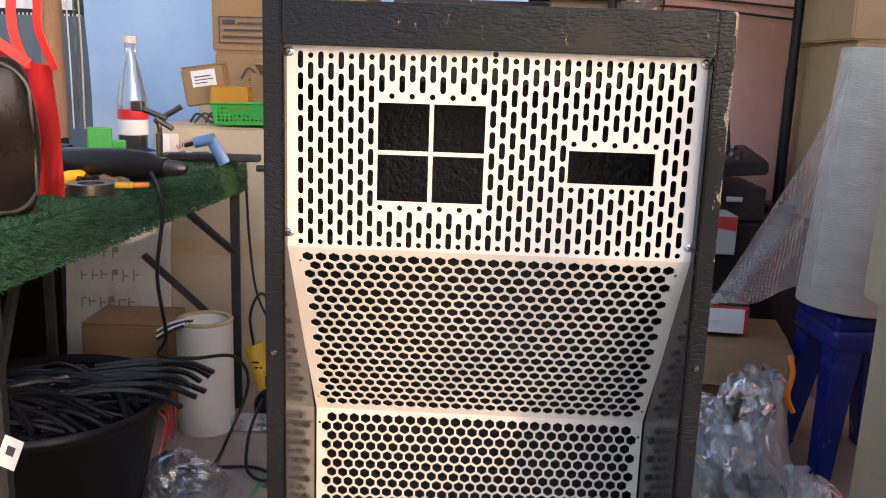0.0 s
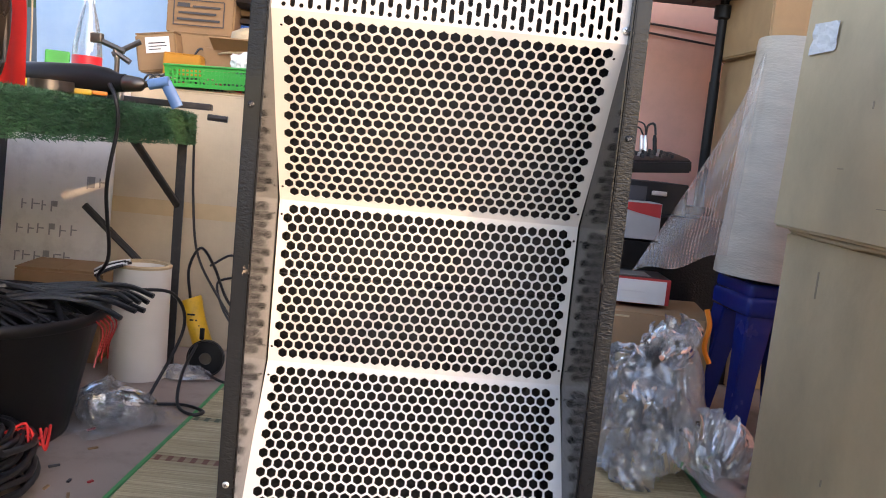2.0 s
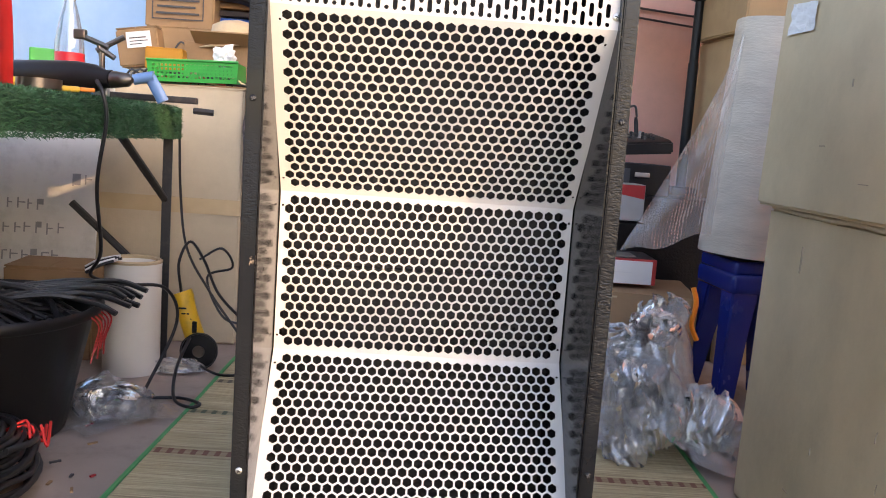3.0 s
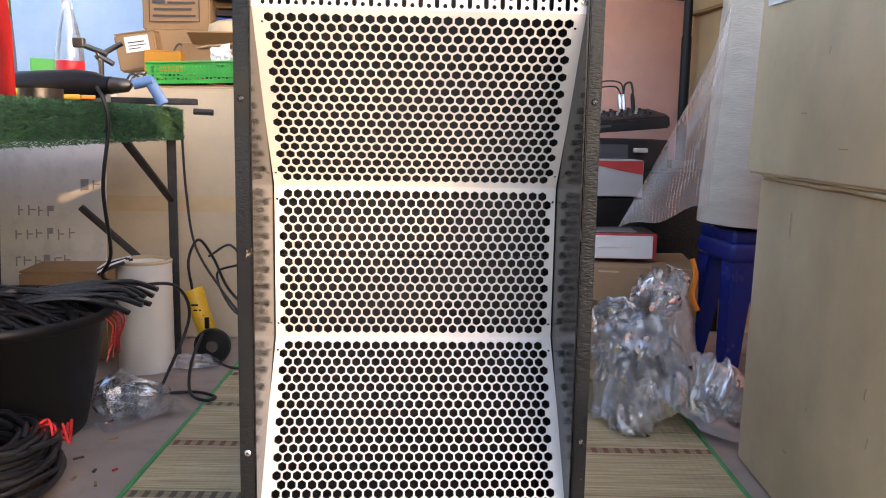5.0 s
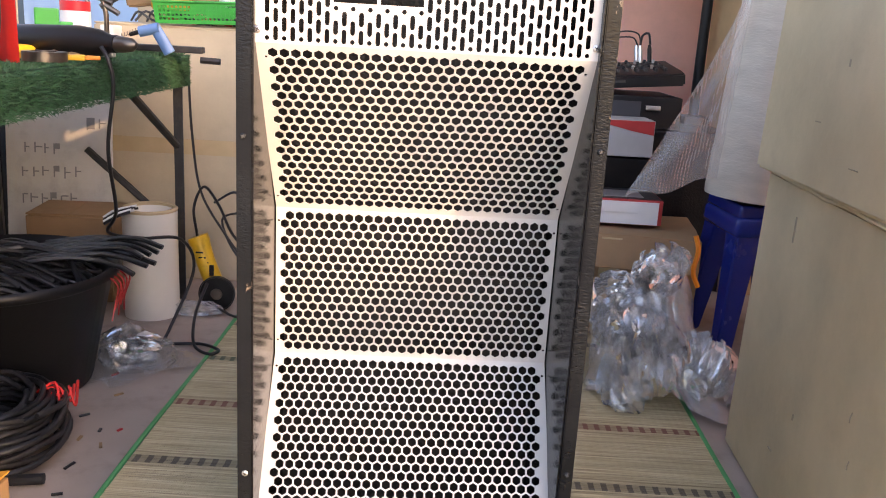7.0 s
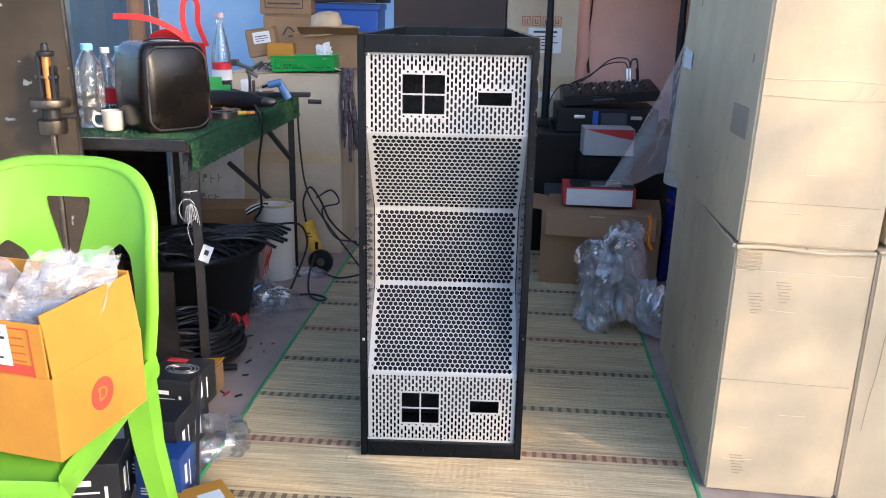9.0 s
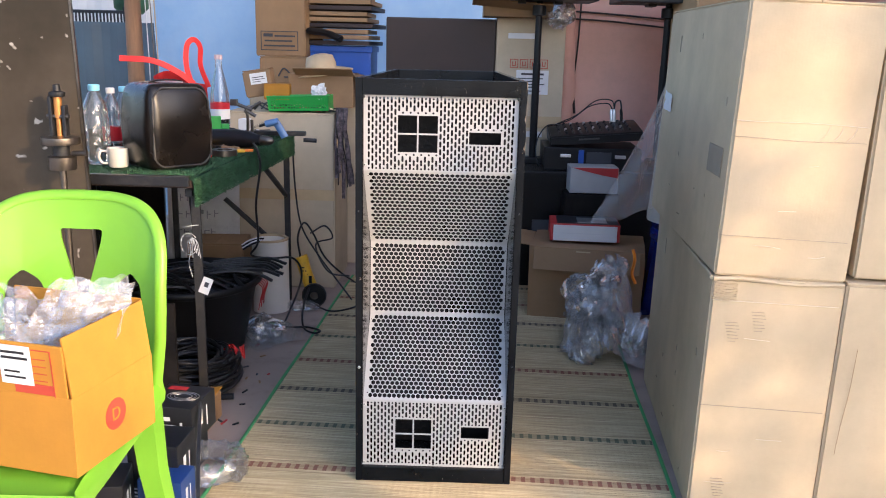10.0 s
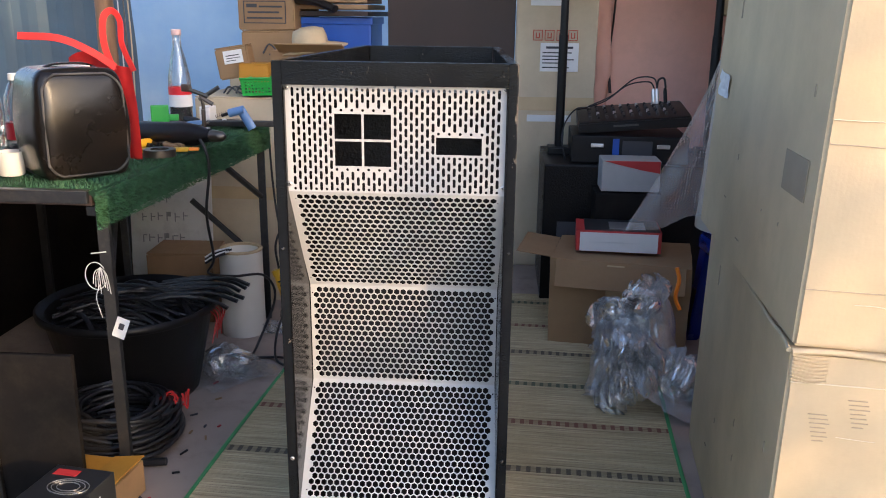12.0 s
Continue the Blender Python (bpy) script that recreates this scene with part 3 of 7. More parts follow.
# unseen roof, added so its front edge sets how much skylight enters
solid("added_roof", box((-2.9, 0.9, 2.9), (2.52, 3.5, 2.96)), M_ROOF, "unseen grey roof sheet added to limit the skylight in the workshop", "roof", kind="structure")


def tarp():
    bm = bmesh.new()
    nx, nz = 70, 50
    g = [[None] * (nz + 1) for _ in range(nx + 1)]
    for i in range(nx + 1):
        for j in range(nz + 1):
            x, z = -1.72 + 2.34 * i / nx, 0.1 + 2.45 * j / nz
            y = 2.95 + 0.05 * noise.noise(Vector((x * 1.7, 0, z * 0.7))) + 0.025 * noise.noise(Vector((x * 4 + z * 3, 3, z * 2))) + 0.03 * math.sin(x * 2.2 + z)
            g[i][j] = bm.verts.new((x, y, z))
    for i in range(nx):
        for j in range(nz):
            bm.faces.new((g[i][j], g[i + 1][j], g[i + 1][j + 1], g[i][j + 1]))
    return solid("tarpaulin", bm, M_TARP, "pale blue tarpaulin hung as a back wall", "tarpaulin", kind="structure", smooth=80)


tarp()


def round_post(name, x, y, r, z1, mat, label):
    prof = [(r * (1 + 0.05 * math.sin(7 * k)), -0.01 + (z1 + 0.01) * k / 12) for k in range(13)]
    return solid(name, lathe([(0, -0.01)] + prof + [(0, z1)], 14), mat, label, "post", smooth=50, at=Matrix.Translation((x, y, 0)))


post = round_post("wooden_post", -1.755, 2.7, 0.045, 2.6, M_WOOD, "round weathered wooden post holding up the roof")
for dx, r, mt in ((0.075, 0.003, M_STRING), (0.10, 0.003, M_BOLT), (0.12, 0.0035, M_STRAWHAT)):
    part("cord", tube([(dx * 0.5, -0.045, 2.55), (0.005 + dx, -0.05, 1.6), (0.01 + dx * 1.1, -0.05, 1.1), (0.015 + dx, -0.04, 0.75)], r, 6), mt, post, "thin cord tied to the post", smooth=60)


# ---- speaker cabinet ----
H = 1.077
PROFILE = [(0.012, 1.038), (0.012, 0.850), (0.125, 0.641), (0.125, 0.440), (0.012, 0.233), (0.012, 0.042)]


def cabinet():
    th = thing("speaker_cabinet", pose(0, 0, 0), "tall black plywood loudspeaker cabinet with white perforated steel grille", "loudspeaker")
    yb, hf, hb, t = 0.75, 0.21, 0.172, 0.017
    for s in (-1, 1):
        bm = bmesh.new()
        plan = [(s * hf, 0), (s * hb, yb), (s * (hb - t), yb), (s * (hf - t), 0)]
        lo = [bm.verts.new((x, y, 0)) for x, y in plan]
        hi = [bm.verts.new((x, y, H)) for x, y in plan]
        bm.faces.new(lo), bm.faces.new(hi[::-1])
        for k in range(4):
            bm.faces.new((lo[k], hi[k], hi[(k + 1) % 4], lo[(k + 1) % 4]))
        bmesh.ops.recalc_face_normals(bm, faces=bm.faces)
        bmesh.ops.bevel(bm, geom=list(bm.edges), offset=0.0014, segments=2, affect="EDGES")
        part("side_panel", bm, M_BLACK, th)
        # scuffed inner lining beside the grille, its streaks imitating the grille's reflection
        bm = bmesh.new()
        a = s * (hf - t - 0.0006)
        b = s * (hf - t - 0.0006 - 0.155 * (hf - hb) / yb)
        q = [(a, 0.004, 0.05), (b, 0.16, 0.05), (b, 0.16, 1.03), (a, 0.004, 1.03)]
        vs = [bm.verts.new(p) for p in q] + [bm.verts.new((p[0] - s * 0.0015, p[1], p[2])) for p in q]
        for f in ((0, 1, 2, 3), (7, 6, 5, 4), (0, 4, 5, 1), (1, 5, 6, 2), (2, 6, 7, 3), (3, 7, 4, 0)):
            bm.faces.new([vs[i] for i in f])
        bmesh.ops.recalc_face_normals(bm, faces=bm.faces)
        part("side_lining", bm, M_SIDE, th, "scuffed dark grey inner side, streaked like the grille's reflection")
    i = hf - t - 0.0005
    part("top_rail", box((-i, 0.0008, 1.037), (i, 0.019, H - 0.0006), 0.0008), M_BLACK, th)
    part("bottom_rail", box((-i, 0.001, 0.0), (i, 0.019, 0.042), 0.002), M_BLACK, th)
    ib = hb - t - 0.0005
    part("back_panel", box((-ib, yb - 0.018, 0.0), (ib, yb, H), 0.002), M_BLACK, th)
    def deck(z0, z1):
        bm = bmesh.new()
        pl = [(-i, 0.0195), (i, 0.0195), (ib, yb - 0.0185), (-ib, yb - 0.0185)]
        lo, hi = [bm.verts.new((x, y, z0)) for x, y in pl], [bm.verts.new((x, y, z1)) for x, y in pl]
        bm.faces.new(lo[::-1]), bm.faces.new(hi)
        for k in range(4):
            bm.faces.new((lo[k], lo[(k + 1) % 4], hi[(k + 1) % 4], hi[k]))
        return bm
    part("top_board", deck(1.008, 1.026), M_BLACK, th)
    part("bottom_board", deck(0.004, 0.022), M_BLACK, th)
    # chamber behind the grille
    for z0, z1, y in ((0.024, 0.538, 0.20), (0.539, 1.007, 0.20)):
        part("baffle", box((-i + 0.006, y, z0), (i - 0.006, y + 0.015, z1), 0.001), M_INNER, th, "rough black inner baffle")

    # bent perforated sheet, worked flat: u across, v down the sheet
    seg, lens = [], [0.0]
    for (y0, z0), (y1, z1) in zip(PROFILE, PROFILE[1:]):
        seg.append((Vector((0, y0, z0)), Vector((0, y1 - y0, z1 - z0))))
        lens.append(lens[-1] + seg[-1][1].length)
    def place(u, v):
        v = min(max(-v, 0), lens[-1])
        k = 0
        while k < 4 and v > lens[k + 1] + 1e-7:
            k += 1
        o, d = seg[k]
        p = o + d * ((v - lens[k]) / d.length)
        nrm = Vector((0, d.z, -d.y)).normalized()
        return Vector((u, p.y, p.z)), nrm
    wf, wm = 0.1925, 0.1835
    left = [(-wf, -lens[0]), (-wf, -lens[1]), (-wm, -lens[2]), (-wm, -lens[3]), (-wf, -lens[4]), (-wf, -lens[5])]
    outline = left + [(-x, y) for x, y in reversed(left)]
    folds = [((-w + 0.0001, -lens[k]), (w - 0.0001, -lens[k])) for k, w in ((1, wf), (2, wm), (3, wm), (4, wf))]
    holes = []
    def hexes(v0, v1, rows, first):
        mid, dv, px, r = (v0 + v1) / 2, 0.0112, 0.01278, 0.00612
        for j in range(rows):
            v = mid + (j - (rows - 1) / 2) * dv
            n = 28 if (j + first) % 2 == 0 else 27
            for c in range(n):
                u = (c - (n - 1) / 2) * px
                holes.append([(u + r * math.sin(radians(60 * q)), -v + r * math.cos(radians(60 * q))) for q in range(6)])
        for u in (-0.1802, 0.1802):
            for v in (v0 + 0.018, v1 - 0.018):
                holes.append([(u + 0.0017 * math.cos(radians(45 * q)), -v + 0.0017 * math.sin(radians(45 * q))) for q in range(8)])
    hexes(lens[1], lens[2], 20, 0)
    hexes(lens[2], lens[3], 17, 1)
    hexes(lens[3], lens[4], 20, 1)
    def slots(v0, wins):
        n, px, p, r = 39, 0.00937, 0.0193, 0.0027
        def circle(u, v):
            holes.append([(u + r * math.cos(radians(45 * q)), -v + r * math.sin(radians(45 * q))) for q in range(8)])
        for c in range(n):
            u = (c - 19) * px
            block = [w for w in wins if w[0] - 0.004 < u < w[1] + 0.004]
            cells = []
            if c % 2:
                cells.append((v0 + 0.0095, 0.0))
                cells += [(v0 + 0.0232 + p * q, 0.0052) for q in range(9)]
            else:
                cells += [(v0 + 0.0135 + p * q, 0.0052) for q in range(9)]
                cells.append((v0 + 0.0135 + p * 9 - 0.0045, 0.0))
            for v, hl in cells:
                lo, hi = v - hl - r, v + hl + r
                bad = [w for w in block if hi > w[2] - 0.003 and lo < w[3] + 0.003]
                if bad:
                    w = bad[0]
                    if lo < w[2] - 0.0085 and hl:
                        circle(u, w[2] - 0.0062)
                    elif hi > w[3] + 0.0085 and hl:
                        circle(u, w[3] + 0.0062)
                    continue
                if hl:
                    holes.append([(u + r * math.cos(radians(a)), -v + hl + r * math.sin(radians(a))) for a in (0, 45, 90, 135, 180)] +
                                 [(u + r * math.cos(radians(a)), -v - hl + r * math.sin(radians(a))) for a in (180, 225, 270, 315, 360)])
                else:
                    circle(u, v)
        circle(0.0, v0 + 0.0038 if v0 < 0.1 else v0 + 0.187)
        for u0, u1, va, vb, grid2 in wins:
            if grid2:
                um, vm = (u0 + u1) / 2, (va + vb) / 2
                for a, b in ((u0, um - 0.002), (um + 0.002, u1)):
                    for c_, d_ in ((va, vm - 0.002), (vm + 0.002, vb)):
                        holes.append([(a, -c_), (b, -c_), (b, -d_), (a, -d_)])
            else:
                holes.append([(u0, -va), (u1, -va), (u1, -vb), (u0, -vb)])
    slots(0.0, [(-0.106, -0.007, 0.050, 0.141, True), (0.071, 0.150, 0.088, 0.118, False)])
    b0 = lens[4]
    slots(b0, [(-0.104, -0.007, b0 + 0.055, b0 + 0.140, True), (0.073, 0.148, b0 + 0.073, b0 + 0.106, False)])
    part("grille", holed_sheet(outline, holes, place, 0.0015, folds), M_GRILLE, th, "white powder-coated bent steel grille with hexagonal and slotted holes")
    def screw(x, y, z, r=0.0044, mt=M_STEEL):
        bm = lathe([(r, 0), (r, 0.0008), (r * 0.75, 0.0018), (0, 0.0022)], 14, None, pose(x, y, z, 90, 0, 0))
        ob = part("screw", bm, mt, th, smooth=40)
        m = pose(x, y - 0.0021, z, 0, 25, 0)
        cross = box((-r * 0.6, -0.0004, -0.0006), (r * 0.6, 0.0002, 0.0006), 0, None, m)
        box((-0.0006, -0.0004, -r * 0.6), (0.0006, 0.0002, r * 0.6), 0, cross, m)
        part("cross_slot", cross, M_INK, ob)
    for x in (-0.188, 0.188):
        for z in (1.0315, 0.864, 0.219, 0.050):
            screw(x, 0.0118, z)
    for x, z, mt in ((-0.2005, 0.328, M_STEEL), (0.2015, 0.341, M_BLACK), (-0.202, 0.747, M_BLACK), (0.2015, 0.750, M_BLACK)):
        screw(x, 0.0, z, 0.0038, mt)
    return th


cabinet()


# ---- cartons ----
def carton(name, w, d, h, at, mat, label, group="", tape_mat=None, cat="cardboard box", sag=0.002, seed=0):
    """A closed box: body with slightly bulging faces, lid flaps with a seam, tape."""
    th = thing(name, at, label, cat, group)
    bm = box((0, 0, 0), (w, d, h), 0.0)
    bmesh.ops.subdivide_edges(bm, edges=list(bm.edges), cuts=7, use_grid_fill=True)
    o = Vector((seed * 5.1, seed * 2.3, 0))
    for v in bm.verts:
        x, y, z = v.co
        bx, by, bz = 4 * x / w * (1 - x / w), 4 * y / d * (1 - y / d), 4 * z / h * (1 - z / h)
        k = sag * (0.7 + noise.noise(v.co * 4 + o))
        if x < 1e-4: v.co.x -= k * by * bz
        if x > w - 1e-4: v.co.x += k * by * bz
        if y < 1e-4: v.co.y -= k * bx * bz
        if y > d - 1e-4: v.co.y += k * bx * bz
        v.co += noise.noise_vector(v.co * 9 + o) * sag * 0.35
    es = [e for e in bm.edges if len(e.link_faces) == 2 and e.calc_face_angle() > 1.0]
    bmesh.ops.bevel(bm, geom=es, offset=min(0.006, h * 0.05), segments=3, affect="EDGES")
    for v in bm.verts:
        v.co += noise.noise_vector(v.co * 28 + o) * sag * 0.22
    part("body", bm, mat, th, smooth=40)
    hw = w / 2
    for a, b in ((0.002, hw - 0.001), (hw + 0.001, w - 0.002)):
        part("flap", box((a, 0.002, h - 0.001), (b, d - 0.002, h + 0.0035), 0.0012), mat, th)
    if tape_mat:
        part("tape", box((hw - 0.024, -0.0045 - sag * 0.3, h - 0.075), (hw + 0.024, d * 0.98, h + 0.0042), 0.001), tape_mat, th)
    return th


G = "cartons stacked beside the mat"
big = "large plain tan cardboard carton in a stack"
c1 = carton("large_carton", 0.311, 0.90, 0.630, pose(0.662, -0.100, -0.004, 0, 0.8, -5.0), M_CARTON, "large tan cardboard carton at the bottom of a stack", G, None, seed=1)
c2 = carton("large_carton", 0.42, 0.86, 0.630, pose(0.9738, -0.1274, -0.004, 0, 0.8, -5.0), M_CARTON, "large tan cardboard carton at the bottom of a stack", G, None, seed=2)
c3 = carton("large_carton", 0.313, 0.895, 0.645, pose(0.671, -0.100, 0.633, 0, 1.8, -2.9), M_CARTON, "large tan cardboard carton on top of another carton", G, None, seed=3)
c4 = carton("large_carton", 0.40, 0.85, 0.640, pose(1.001, -0.112, 0.636, 0, 0.6, -2.9), M_CARTON, "large tan cardboard carton leaning slightly on top of the stack", G, None, seed=4)
part("brown_tape", box((-0.0032, 0.055, 0.23), (-0.0012, 0.19, 0.30), 0), M_BROWNTAPE, c3, "brown tape patch")
part("tape_scrap", draped((-0.005, 0.735, 0.335), (-0.005, 0.85, 0.338), (-0.005, 0.728, 0.388), (-0.005, 0.842, 0.398), 12, 14, 0.0016), M_WHITE, c3, "torn crumpled scrap of whitish tape")
part("crease", tube([(0.046, -0.003, 0.47), (0.042, -0.0034, 0.36), (0.034, -0.0034, 0.27), (0.030, -0.003, 0.19)], 0.0006, 5, None, 5), M_BROWNBOX, c2, "thin dark bent crease")
part("crease", box((0.004, -0.0030, 0.575), (0.30, -0.0010, 0.5765), 0), M_SCRATCH, c1, "pale fold line under the lid")


part("crushed_edge", tube([(-0.004 + 0.002 * math.sin(31 * y), y, 0.631 + 0.0015 * math.sin(17 * y) + 0.001 * math.sin(41 * y)) for y in np.linspace(0.0, 0.86, 30)], 0.0045, 7, None, 2), M_CARTON, c1, "crushed top edge")
part("crushed_edge", tube([(x, -0.004 + 0.002 * math.sin(29 * x), 0.630 + 0.003 * math.sin(23 * x)) for x in np.linspace(0.0, 0.305, 14)], 0.005, 7, None, 2), M_CARTON, c1, "crushed top edge")
for x, z in ((0.04, 0.52), (0.10, 0.55), (0.05, 0.10)):
    for k in range(7):
        part("scuff", box((x + 0.002 * k, -0.0028, z - 0.008 * k), (x + 0.03 + 0.003 * (k % 3), -0.0008, z - 0.008 * k + 0.0012), 0), M_BROWNTAPE, c1)
rng = random.Random(44)
for k in range(5):
    y, z, q = rng.uniform(0.05, 0.75), rng.uniform(0.05, 0.58), rng.uniform(0.008, 0.02)
    part("dent", tube([(-0.0028, y, z), (-0.0034, y + 0.002, z - q / 2), (-0.0028, y + 0.003, z - q)], 0.001, 5, None, 3), M_BROWNTAPE, (c1, c3)[k % 2])
for k in range(8):
    x, z, q = rng.uniform(0.02, 0.22), rng.uniform(0.04, 0.58), rng.uniform(0.02, 0.07)
    part("scratch", tube([(x, -0.0026, z), (x + q / 2, -0.0032, z + rng.uniform(-0.002, 0.002)), (x + q, -0.0026, z + rng.uniform(-0.005, 0.005))], 0.0007, 5, None, 3), M_SCRATCH, (c3, c1)[k % 2])
for k in range(8):
    part("wrinkle", tube([(0.002, -0.004, 0.625 - 0.006 * k), (0.03 + 0.006 * (k % 3), -0.0045, 0.622 - 0.0065 * k), (0.06, -0.003, 0.623 - 0.006 * k)], 0.0016, 5, None, 4), M_CARTON, c1, "crushed corner wrinkle")
part("score_line", box((0.004, -0.0028, 0.30), (0.30, -0.0008, 0.3012), 0), M_BROWNTAPE, c1)
part("score_line", box((0.004, -0.0028, 0.10), (0.30, -0.0008, 0.1012), 0), M_BROWNTAPE, c3)
for z, mt in ((0.335, M_BROWNTAPE), (0.375, M_SCRATCH)):
    part("tape_edge", tube([(x, -0.0031 - 0.0004 * math.sin(40 * x), z + 0.0015 * math.sin(23 * x + 60 * z)) for x in np.linspace(0.006, 0.305, 16)], 0.0008, 5, None, 2), mt, c3, "wrinkled edge of clear tape")
for k in range(3):
    x = 0.20 + 0.03 * k
    part("tape_wrinkle", tube([(x, -0.003, 0.339), (x + 0.012, -0.0036, 0.353), (x + 0.018, -0.003, 0.371)], 0.0007, 5, None, 4), M_SCRATCH, c3)
# ---- added dark sheets standing in for the shade under the bench ----
solid("under_bench_shade", box((-1.650, 0.30, -0.005), (-1.635, 2.55, 0.722), 0.002), M_BLACKBOARD, "added dark sheet standing in for the shade under the bench", "board")
solid("under_bench_shade", box((-1.632, 1.83, -0.005), (-1.335, 1.845, 0.722), 0.002), M_BLACKBOARD, "added dark filler standing in for the shade behind the bench legs", "board")

for y, z, w, h in ((0.08, 0.40, 0.004, 0.02), (0.55, 0.22, 0.003, 0.012), (0.62, 0.12, 0.02, 0.002), (0.30, 0.16, 0.004, 0.004), (0.45, 0.06, 0.03, 0.0015), (0.70, 0.52, 0.004, 0.05)):
    for th_ in (c1, c3):
        part("scuff", box((-0.0026, y, z), (-0.0006, y + w, z + h), 0), M_BROWNTAPE, th_)

# ---- work bench ----
BX0, BX1, BY0, BY1, BZ = -0.745, -0.690, 0.39, 1.67, 0.755   # right edge front/back x, y range, top
def edge_x(y):
    return BX0 + (BX1 - BX0) * (y - BY0) / (BY1 - BY0)


def leg_tube(x0, y0, z0, x1, y1, z1, r=0.019):
    return tube([(x0, y0, z0), (x1, y1, z1)], r, 4, steps=0, flat=(r * 1.41 * 0.5 * 1.4, r * 1.41 * 0.5 * 1.4))


def bench():
    th = thing("work_bench", pose(0, 0, 0), "dark steel workbench covered with green artificial turf", "workbench")
    bm = bmesh.new()
    pl = [(-1.62, BY0), (BX0, BY0), (BX1, BY1), (-1.62, BY1)]
    lo, hi = [bm.verts.new((x, y, BZ - 0.03)) for x, y in pl], [bm.verts.new((x, y, BZ - 0.006)) for x, y in pl]
    bm.faces.new(lo[::-1]), bm.faces.new(hi)
    for k in range(4):
        bm.faces.new((lo[k], lo[(k + 1) % 4], hi[(k + 1) % 4], hi[k]))
    part("tabletop", bm, M_DARKBOARD, th)
    part("front_rail", box((-1.62, BY0 - 0.014, BZ - 0.024), (BX0 - 0.004, BY0 - 0.001, BZ + 0.004), 0.003), M_TABLEFRAME, th, "worn angle-iron front rail with a pale top edge")
    part("rail_edge", box((-1.62, BY0 - 0.015, BZ + 0.0042), (BX0 - 0.004, BY0 + 0.006, BZ + 0.007), 0.001), M_BOLT, th)
    for x, y in ((-0.756, 0.458), (-0.715, 1.655), (-1.58, 0.43), (-1.58, 1.63)):
        part("leg", leg_tube(x, y, -0.006, x, y, BZ - 0.032), M_TABLEFRAME, th)
    for a, b in (((-0.895, 0.84, BZ - 0.05), (-0.757, 0.465, BZ - 0.24)), ((-0.735, 1.22, BZ - 0.06), (-0.717, 1.64, BZ - 0.27)), ((-1.006, 1.69, 0.452), (-0.78, 1.69, 0.247))):
        part("brace", tube([a, b], 0.011, 6, steps=0), M_TABLEFRAME, th)
    part("leg", leg_tube(-1.11, 1.32, -0.006, -1.11, 1.32, BZ - 0.032, 0.016), M_TABLEFRAME, th)
    part("side_rail", tube([(-0.765, 0.42, BZ - 0.05), (-0.712, 1.65, BZ - 0.05)], 0.015, 4, steps=0), M_TABLEFRAME, th)
    # turf sheet: flat on the top, rounded over the edge, hanging down
    bm = bmesh.new()
    rows = []
    for i in range(41):
        y = BY0 + (BY1 - BY0) * i / 40
        ex = edge_x(y) + 0.006
        hang = 0.078 + 0.016 * noise.noise(Vector((y * 5, 1, 0))) + (0.012 if i > 34 else 0)
        sec = [(-1.6, 0.0), (-1.2, 0.0), (-0.95, 0.001), (ex - 0.05, 0.002), (ex - 0.016, 0.0), (ex - 0.004, -0.008), (ex, -0.024), (ex + 0.003, -hang * 0.6), (ex + 0.001, -hang)]
        rows.append([bm.verts.new((x + 0.004 * noise.noise(Vector((y * 8, z * 30, 2))), y, BZ + z)) for x, z in sec])
    for a, b in zip(rows, rows[1:]):
        for k in range(len(a) - 1):
            bm.faces.new((a[k], b[k], b[k + 1], a[k + 1]))
    r = bmesh.ops.solidify(bm, geom=list(bm.faces), thickness=0.005)
    bmesh.ops.recalc_face_normals(bm, faces=bm.faces)
    part("turf_mat", bm, M_TURF, th, "green artificial turf cover hanging over the edge", smooth=60)
    rng = random.Random(5)
    vs, fs = [], []
    def blade(p, n, ln):
        d = (n + Vector((rng.uniform(-1, 1), rng.uniform(-1, 1), rng.uniform(-0.8, 0.8))) * 0.75).normalized()
        s = Vector((rng.uniform(-1, 1), rng.uniform(-1, 1), rng.uniform(-1, 1))).cross(d).normalized() * 0.0011
        k = len(vs)
        vs.extend((tuple(p - s), tuple(p + s), tuple(p + d * ln)))
        fs.append((k, k + 1, k + 2))
    for _ in range(15000):
        y = BY0 + (BY1 - BY0) * rng.random()
        z = -rng.random() * 0.088
        blade(Vector((edge_x(y) + 0.006 + 0.004 * noise.noise(Vector((y * 8, z * 30, 2))), y, BZ + z)), Vector((1, 0, -0.1)), rng.uniform(0.006, 0.013))
    for _ in range(11000):
        y = BY0 + (BY1 - BY0) * rng.random()
        x = edge_x(y) - abs(rng.gauss(0, 0.17))
        blade(Vector((x, y, BZ + 0.001)), Vector((0, 0, 1)), rng.uniform(0.006, 0.013))
    me = bpy.data.meshes.new("turf_nap")
    me.from_pydata(vs, [], fs)
    me.materials.append(M_TURF2)
    ob = new("turf_nap", me)
    ob.parent = th
    tagged(ob, kind="stuff")
    # string tied to the front leg, with a paper tag
    bm = bmesh.new()
    for k in range(8):
        dx = -0.022 + 0.006 * k
        tube([(-0.762, 0.430, 0.565), (-0.760 + dx * 0.7, 0.426, 0.553 - 0.004 * (k % 3)), (-0.758 + dx, 0.424, 0.525 - 0.008 * (k % 4))], 0.0011, 4, bm, 5)
    tube([(-0.772 + 0.026 * math.cos(a), 0.426, 0.545 + 0.034 * math.sin(a)) for a in np.linspace(0.6, 5.8, 12)], 0.0013, 4, bm, 2)
    tube([(-0.780, 0.428, 0.60), (-0.742, 0.428, 0.605)], 0.0018, 4, bm, 0)
